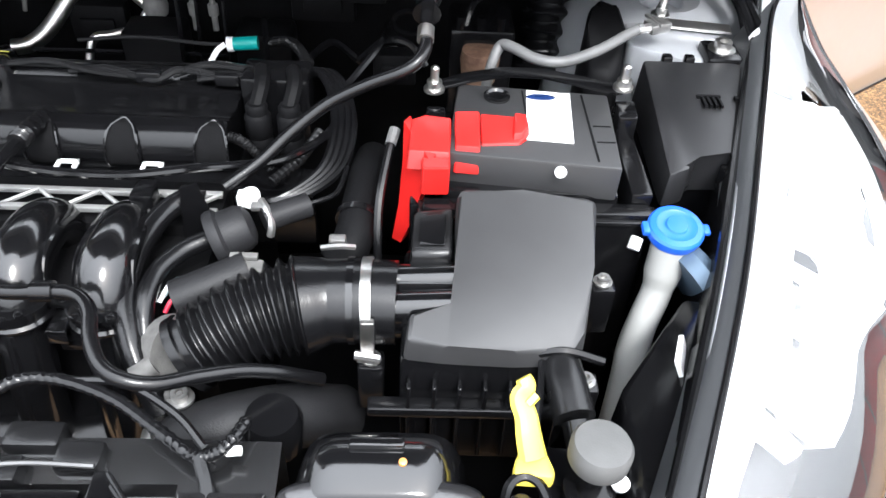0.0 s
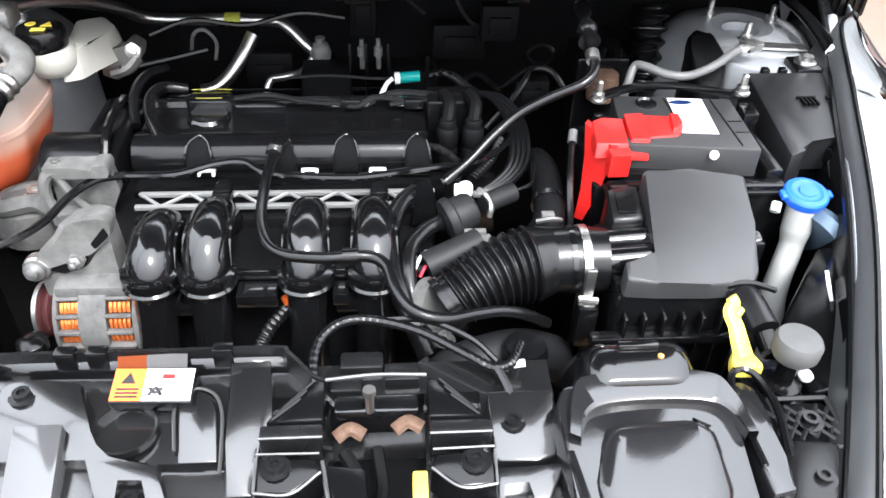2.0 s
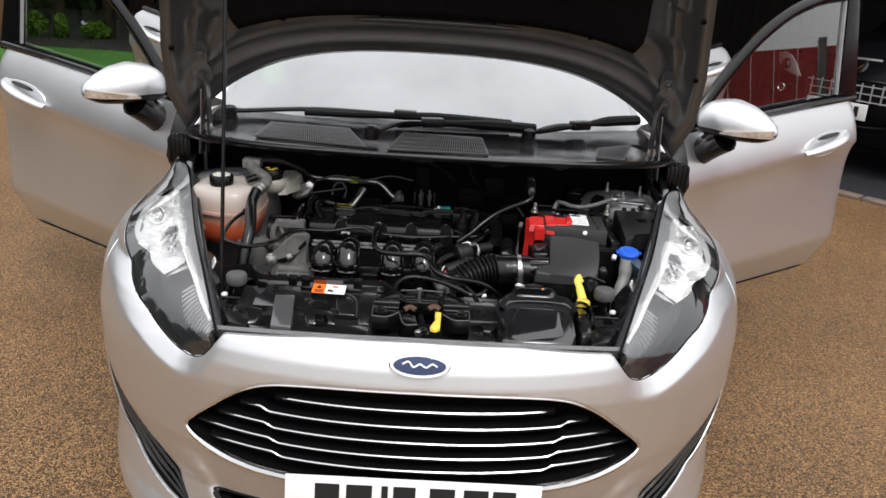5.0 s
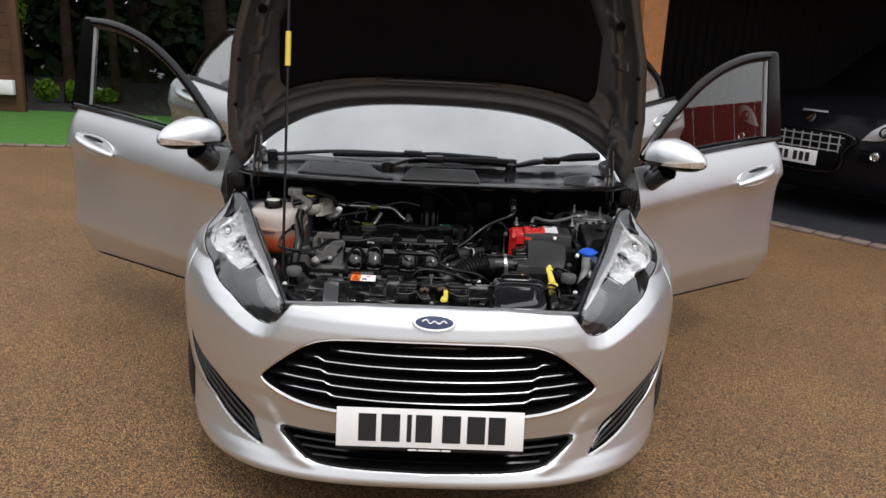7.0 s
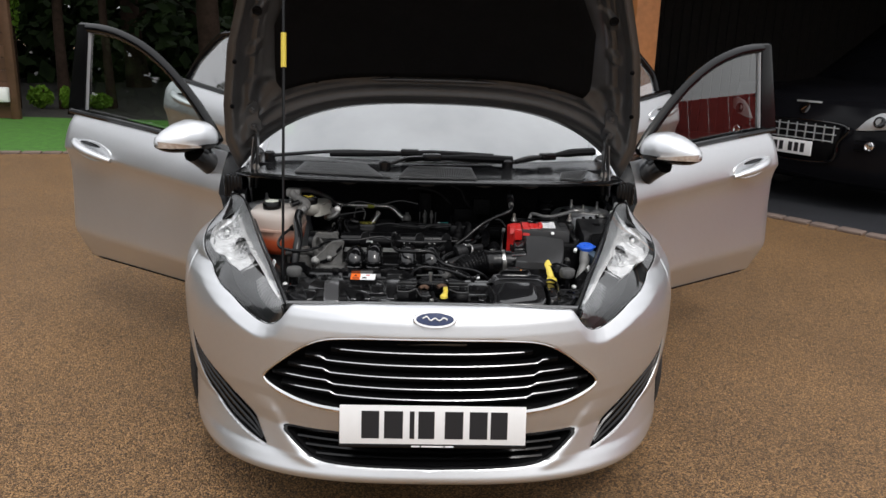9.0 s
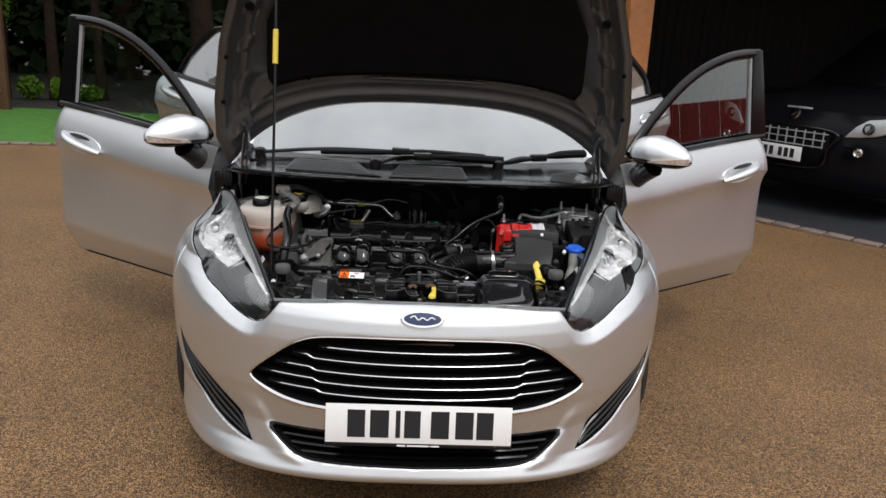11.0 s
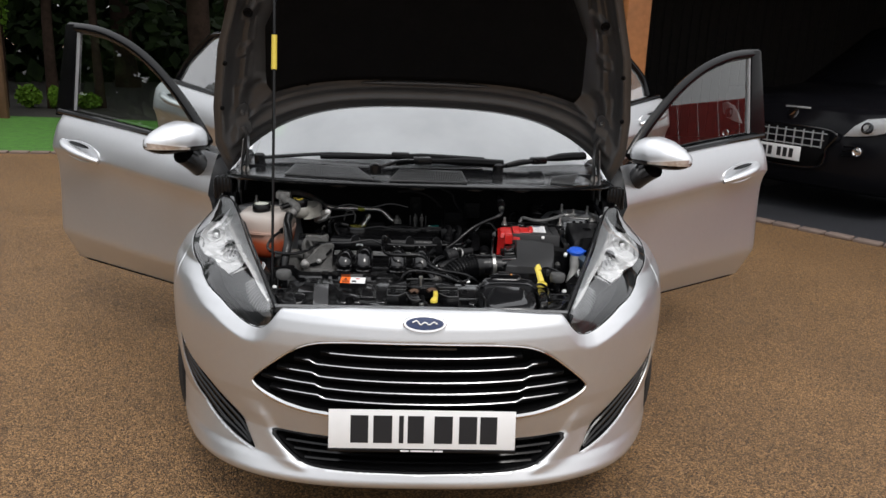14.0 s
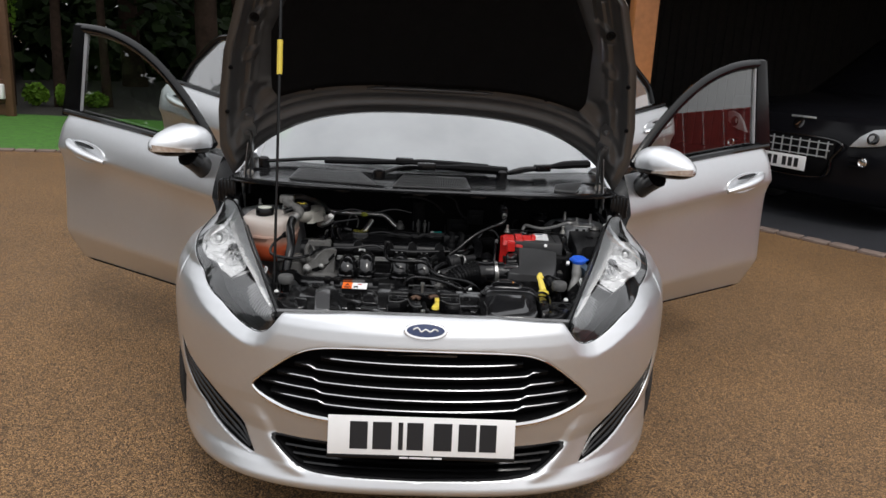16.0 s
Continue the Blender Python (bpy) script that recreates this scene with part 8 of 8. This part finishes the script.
grid(bm, rows)
part("front_body", bm, PEARL, suv, "glossy dark grey nose and bonnet", smooth=60, thick=.004)
bm = B()
rows = []
for y, z, w in ((1.05, 1.05, .80), (1.5, 1.38, .68), (1.8, 1.60, .62), (2.4, 1.66, .62), (3.6, 1.60, .60), (4.1, 1.2, .70), (4.25, .9, .78), (4.25, .4, .80)):
    rows.append([Vector((SX + u * w, SY + y + .15 * u * u, z - .04 * abs(u) ** 3)) for u in np.linspace(-1, 1, 15)])
grid(bm, rows)
part("cabin", bm, PEARL, suv, "dark glass cabin", smooth=60, thick=.004)
for s in (1, -1):
    bm = B()
    grid(bm, [[Vector((SX + s * w, SY + y, z)) for y in (.22, 1.2, 2.2, 3.2, 4.25)] for z, w in ((.25, .86), (.6, .90), (.98, .86))])
    part("side_panel", bm, PEARL, suv, thick=.004)
    for wy in (.85, 3.45):
        bm = B()
        m = Matrix.Translation((SX + s * .80, SY + wy, .34)) @ Matrix.Rotation(radians(90), 4, "Y")
        lathe(bm, [(.2, -.1), (.33, -.1), (.34, 0), (.33, .1), (.2, .1)], m, 32)
        part("tyre", bm, TYRE, suv)
    # headlight and fog lamp
    bm = B()
    hp = [(.49, .675), (.58, .680), (.70, .700), (.82, .745), (.86, .83), (.76, .845), (.64, .825), (.56, .765)]
    grid(bm, [[Vector((SX + s * (.66 + (x - .66) * k), SY - .02 + .22 * (abs(.66 + (x - .66) * k) / .9) ** 3 - o, .76 + (z - .76) * k)) for x, z in hp] for k, o in ((1, .0), (.94, .022), (.6, .03), (.05, .032))], True, True)
    hl = part("headlight", bm, LAMPTRIM, suv, "clear swept-back headlight")
    part("bulb_ring", lathe(B(), [(.045, -.01), (.045, .01), (.034, .012), (.026, -.004), (.004, -.006)], Matrix.Translation((SX + s * .66, SY + .03, .757)) @ Matrix.Rotation(radians(80), 4, "X"), 20), GLOSSBLACK, hl)
    part("fog_lamp", lathe(B(), [(.036, -.02), (.038, .012), (.032, .016), (.024, .008), (.004, .012)], Matrix.Translation((SX + s * .635, SY - .005, .57)) @ Matrix.Rotation(radians(90), 4, "X"), 22), CHROME, suv, "round fog lamp")
    for k in range(3):
        bm = B()
        tube(bm, [(SX + s * .52, SY - .018, .60 - .035 * k), (SX + s * .60, SY + .01, .603 - .035 * k)], .008, 6, 6)
        part("side_slat", bm, SATIN, suv)
bm = B()
pts = [(-.40, .71), (.40, .71), (.38, .56), (.30, .40), (-.30, .40), (-.38, .56)]
vs = [bm.verts.new((SX + x, SY - .028, z)) for x, z in pts]
bm.faces.new(vs)
part("grille_field", bm, VOID, suv, thick=.01)
bm = B()
tube(bm, [(SX + x, SY - .03, z) for x, z in pts + pts[:1]], .012, 8, 70)
part("grille_frame", bm, GLOSSBLACK, suv)
for k in range(3):
    bm = B()
    z = .68 - .055 * k
    box(bm, SX - .38 + .02 * k, SX + .38 - .02 * k, SY - .045, SY - .03, z - .004, z + .004, .002)
    part("grille_bar", bm, LAMPTRIM, suv, "chrome grille bar")
for k in range(9):
    bm = B()
    x = SX - .34 + .085 * k
    box(bm, x - .003, x + .003, SY - .047, SY - .032, .56, .70, .001)
    part("grille_upright", bm, LAMPTRIM, suv)
bm = B()
box(bm, SX - .343, SX + .177, SY - .06, SY - .05, .432, .552, .004)
pp = part("number_plate", bm, PLATEWHITE, suv, "white number plate with black bars")
for k in range(7):
    bm = B()
    x = SX - .285 + .058 * k + (.03 if k > 3 else 0)
    box(bm, x - .019, x + .019, SY - .0625, SY - .0605, .455, .530, 0)
    part("plate_bar", bm, INK, pp)
bm = B()
box(bm, SX - .105, SX + .125, SY + .055, SY + .075, .858, .874, .004)
part("badge_bar", bm, LAMPTRIM, suv, "chrome bar on the nose")
part("badge", lathe(B(), [(.05, 0), (.05, .01), (.03, .012)], Matrix.Translation((SX, SY + .035, .812)) @ Matrix.Rotation(radians(70), 4, "X"), 20), GLOSSBLACK, suv)
bm = B()
tube(bm, [(SX - .022, SY + .020, .795), (SX + .0, SY + .020, .812), (SX + .022, SY + .020, .828)], .006, 6, 10)
part("emblem", bm, CHROME, suv)
# it stands a little turned
turn = Matrix.Translation((SX, SY, 0)) @ Matrix.Rotation(radians(-62), 4, "Z") @ Matrix.Scale(1.12, 4) @ Matrix.Translation((-SX, -SY, 0))
for ob in suv.children_recursive:
    ob.data.transform(turn)


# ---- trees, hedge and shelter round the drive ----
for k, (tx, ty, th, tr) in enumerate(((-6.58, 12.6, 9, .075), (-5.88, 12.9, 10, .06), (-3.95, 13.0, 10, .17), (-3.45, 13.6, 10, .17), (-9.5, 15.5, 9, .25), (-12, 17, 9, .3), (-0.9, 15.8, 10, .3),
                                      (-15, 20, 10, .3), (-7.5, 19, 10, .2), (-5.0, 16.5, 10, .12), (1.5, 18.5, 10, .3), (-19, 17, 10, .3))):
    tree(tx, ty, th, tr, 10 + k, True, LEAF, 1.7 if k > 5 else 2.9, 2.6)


def bush(x, y, h, r, seed, mat, label, low=0.0):
    rng = random.Random(seed)
    t = thing("bush", label, "bush", "bushes under the trees")
    bm = B()
    for k in range(7):
        a = rng.uniform(0, 6.3)
        tube(bm, [(x, y, -0.02), (x + r * .3 * math.cos(a), y + r * .3 * math.sin(a), low + h * .5), (x + r * .7 * math.cos(a), y + r * .7 * math.sin(a), low + h * .85)], 0.015, 5, 6)
    part("stems", bm, BARK, t)
    bm = B()
    for k in range(900):
        d = Vector((rng.gauss(0, 1), rng.gauss(0, 1), rng.gauss(0, .8))).normalized() * rng.random() ** .5
        c = Vector((x + d.x * r, y + d.y * r, low + h * .55 + d.z * h * .5))
        s = rng.uniform(0.02, 0.055)
        u = Vector((rng.uniform(-1, 1), rng.uniform(-1, 1), rng.uniform(-1, 1))).normalized() * s
        v = u.orthogonal().normalized() * s * .6
        bm.faces.new([bm.verts.new(c + w) for w in (-u, -v, u, v)])
    part("leaves", bm, mat, t, smooth=0)


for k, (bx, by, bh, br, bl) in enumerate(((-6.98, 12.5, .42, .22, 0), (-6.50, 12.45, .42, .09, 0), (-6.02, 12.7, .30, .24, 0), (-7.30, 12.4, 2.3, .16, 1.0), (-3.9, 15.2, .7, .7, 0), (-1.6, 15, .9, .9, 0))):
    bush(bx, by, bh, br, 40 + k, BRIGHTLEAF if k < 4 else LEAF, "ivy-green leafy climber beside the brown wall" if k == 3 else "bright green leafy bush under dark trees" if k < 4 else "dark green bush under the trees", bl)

# tall hedge along the garden's side, mirrored in the windows
bm = B()
rng = random.Random(8)
for k in range(14000):
    c = Vector((-8.2 - rng.random() ** 2 * 1.4, rng.uniform(-6, 10.3), rng.uniform(0.05, 2.3)))
    s = rng.uniform(0.06, 0.15)
    u = Vector((rng.uniform(-1, 1) * .4, rng.uniform(-1, 1), rng.uniform(-1, 1))).normalized() * s
    v = u.orthogonal().normalized() * s * .7
    bm.faces.new([bm.verts.new(c + w) for w in (-u, -v, u, v)])
tagged(part("tall_hedge", bm, LEAF, smooth=0), "tall dark green hedge beside the drive", "hedge", kind="stuff")

# trees along the garden's side, mirrored in the windows
for k, (tx, ty) in enumerate(((-9.5, 9), (-9.8, 6), (-9.4, 3), (-10.2, 0.5), (-9.6, -2.2))):
    tree(tx, ty, 2.7, .10, 70 + k, True, LEAF, 1.2, 0.9)

# dark wood behind the trees
bm = B()
rng = random.Random(5)
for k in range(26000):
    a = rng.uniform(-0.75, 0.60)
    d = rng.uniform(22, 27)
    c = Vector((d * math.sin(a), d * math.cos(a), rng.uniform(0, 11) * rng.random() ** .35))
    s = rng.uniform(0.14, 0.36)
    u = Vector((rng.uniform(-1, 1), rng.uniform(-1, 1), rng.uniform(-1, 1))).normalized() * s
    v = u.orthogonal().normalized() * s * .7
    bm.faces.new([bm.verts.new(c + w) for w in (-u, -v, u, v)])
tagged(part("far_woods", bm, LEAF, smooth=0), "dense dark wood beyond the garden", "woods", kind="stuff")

# open timber shelter with the dark car in it
shelter = thing("carport", "open timber carport with orange-stained posts", "carport")
bm = B()
box(bm, 1.93, 2.15, 5.4, 5.62, 0, 3.1, 0.012)
part("post", bm, WOOD, shelter, "orange-stained square timber post")
bm = B()
box(bm, 8.6, 8.82, 5.4, 5.62, 0, 3.1, 0.012)
part("post", bm, WOOD, shelter, "orange-stained square timber post")
bm = B()
box(bm, 1.6, 9.2, 5.40, 5.62, 3.1, 3.36, 0.012)
part("beam", bm, WOOD, shelter)
# unseen roof, drawn out past the posts to keep the sky off the car
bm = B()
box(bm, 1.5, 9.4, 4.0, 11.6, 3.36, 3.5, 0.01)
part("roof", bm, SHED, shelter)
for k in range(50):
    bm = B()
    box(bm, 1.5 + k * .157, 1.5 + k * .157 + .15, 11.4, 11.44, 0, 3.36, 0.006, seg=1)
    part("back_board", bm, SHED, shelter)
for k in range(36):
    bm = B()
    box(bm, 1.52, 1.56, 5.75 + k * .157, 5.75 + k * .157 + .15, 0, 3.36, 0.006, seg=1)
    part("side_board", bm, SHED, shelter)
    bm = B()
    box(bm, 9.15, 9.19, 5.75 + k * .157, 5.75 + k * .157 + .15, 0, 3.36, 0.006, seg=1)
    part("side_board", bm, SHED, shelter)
border("paver_edging", [(0.55, 8.15), (3.02, 4.68), (3.72, 3.8), (8.9, -0.4)], "dark block edging between gravel and paving")
border("lawn_edging", [(-20, 6.9), (-4.95, 7.16), (-2.5, 7.56), (0.4, 8.14)], "low stone edging along the lawn")

# maroon board fence across the drive, mirrored in the door's window
fence = thing("board_fence", "maroon board fence with pale posts across the drive", "fence")
fm = Matrix.Translation((6.0, 0.2, 0)) @ Matrix.Rotation(radians(-90), 4, "Z")
for k in range(44):
    bm = B()
    box(bm, -4.4 + k * .2, -4.4 + k * .2 + .195, 0, .025, 0.03, 1.45, 0.004, fm, seg=1)
    part("board", bm, MAROON, fence)
for k in range(9):
    bm = B()
    box(bm, -4.4 + k * 1.1 - .035, -4.4 + k * 1.1 + .035, -.06, -.002, 0, 1.53, 0.006, fm, seg=1)
    part("fence_post", bm, CAST, fence)

# brown board wall at the lawn's edge with a pale box on it
wall = thing("garden_wall", "brown stained board wall beside the lawn", "wall")
for k in range(16):
    bm = B()
    box(bm, -9.2, -6.56, 10.7, 10.74, .02 + k * .19, .205 + k * .19, .006, seg=1)
    part("board", bm, BROWNWOOD, wall)
bm = B()
box(bm, -6.60, -6.47, 10.66, 10.76, 0, 3.1, .01)
part("post", bm, BROWNWOOD, wall)
mbox = thing("meter_box", "pale grey box fixed to the brown wall", "box")
bm = B()
box(bm, -7.0, -6.575, 10.56, 10.659, .285, .515, .012)
part("case", bm, PLATEWHITE, mbox)
bm = B()
box(bm, -6.97, -6.60, 10.552, 10.56, .31, .49, .004)
part("door", bm, WHITE, mbox)
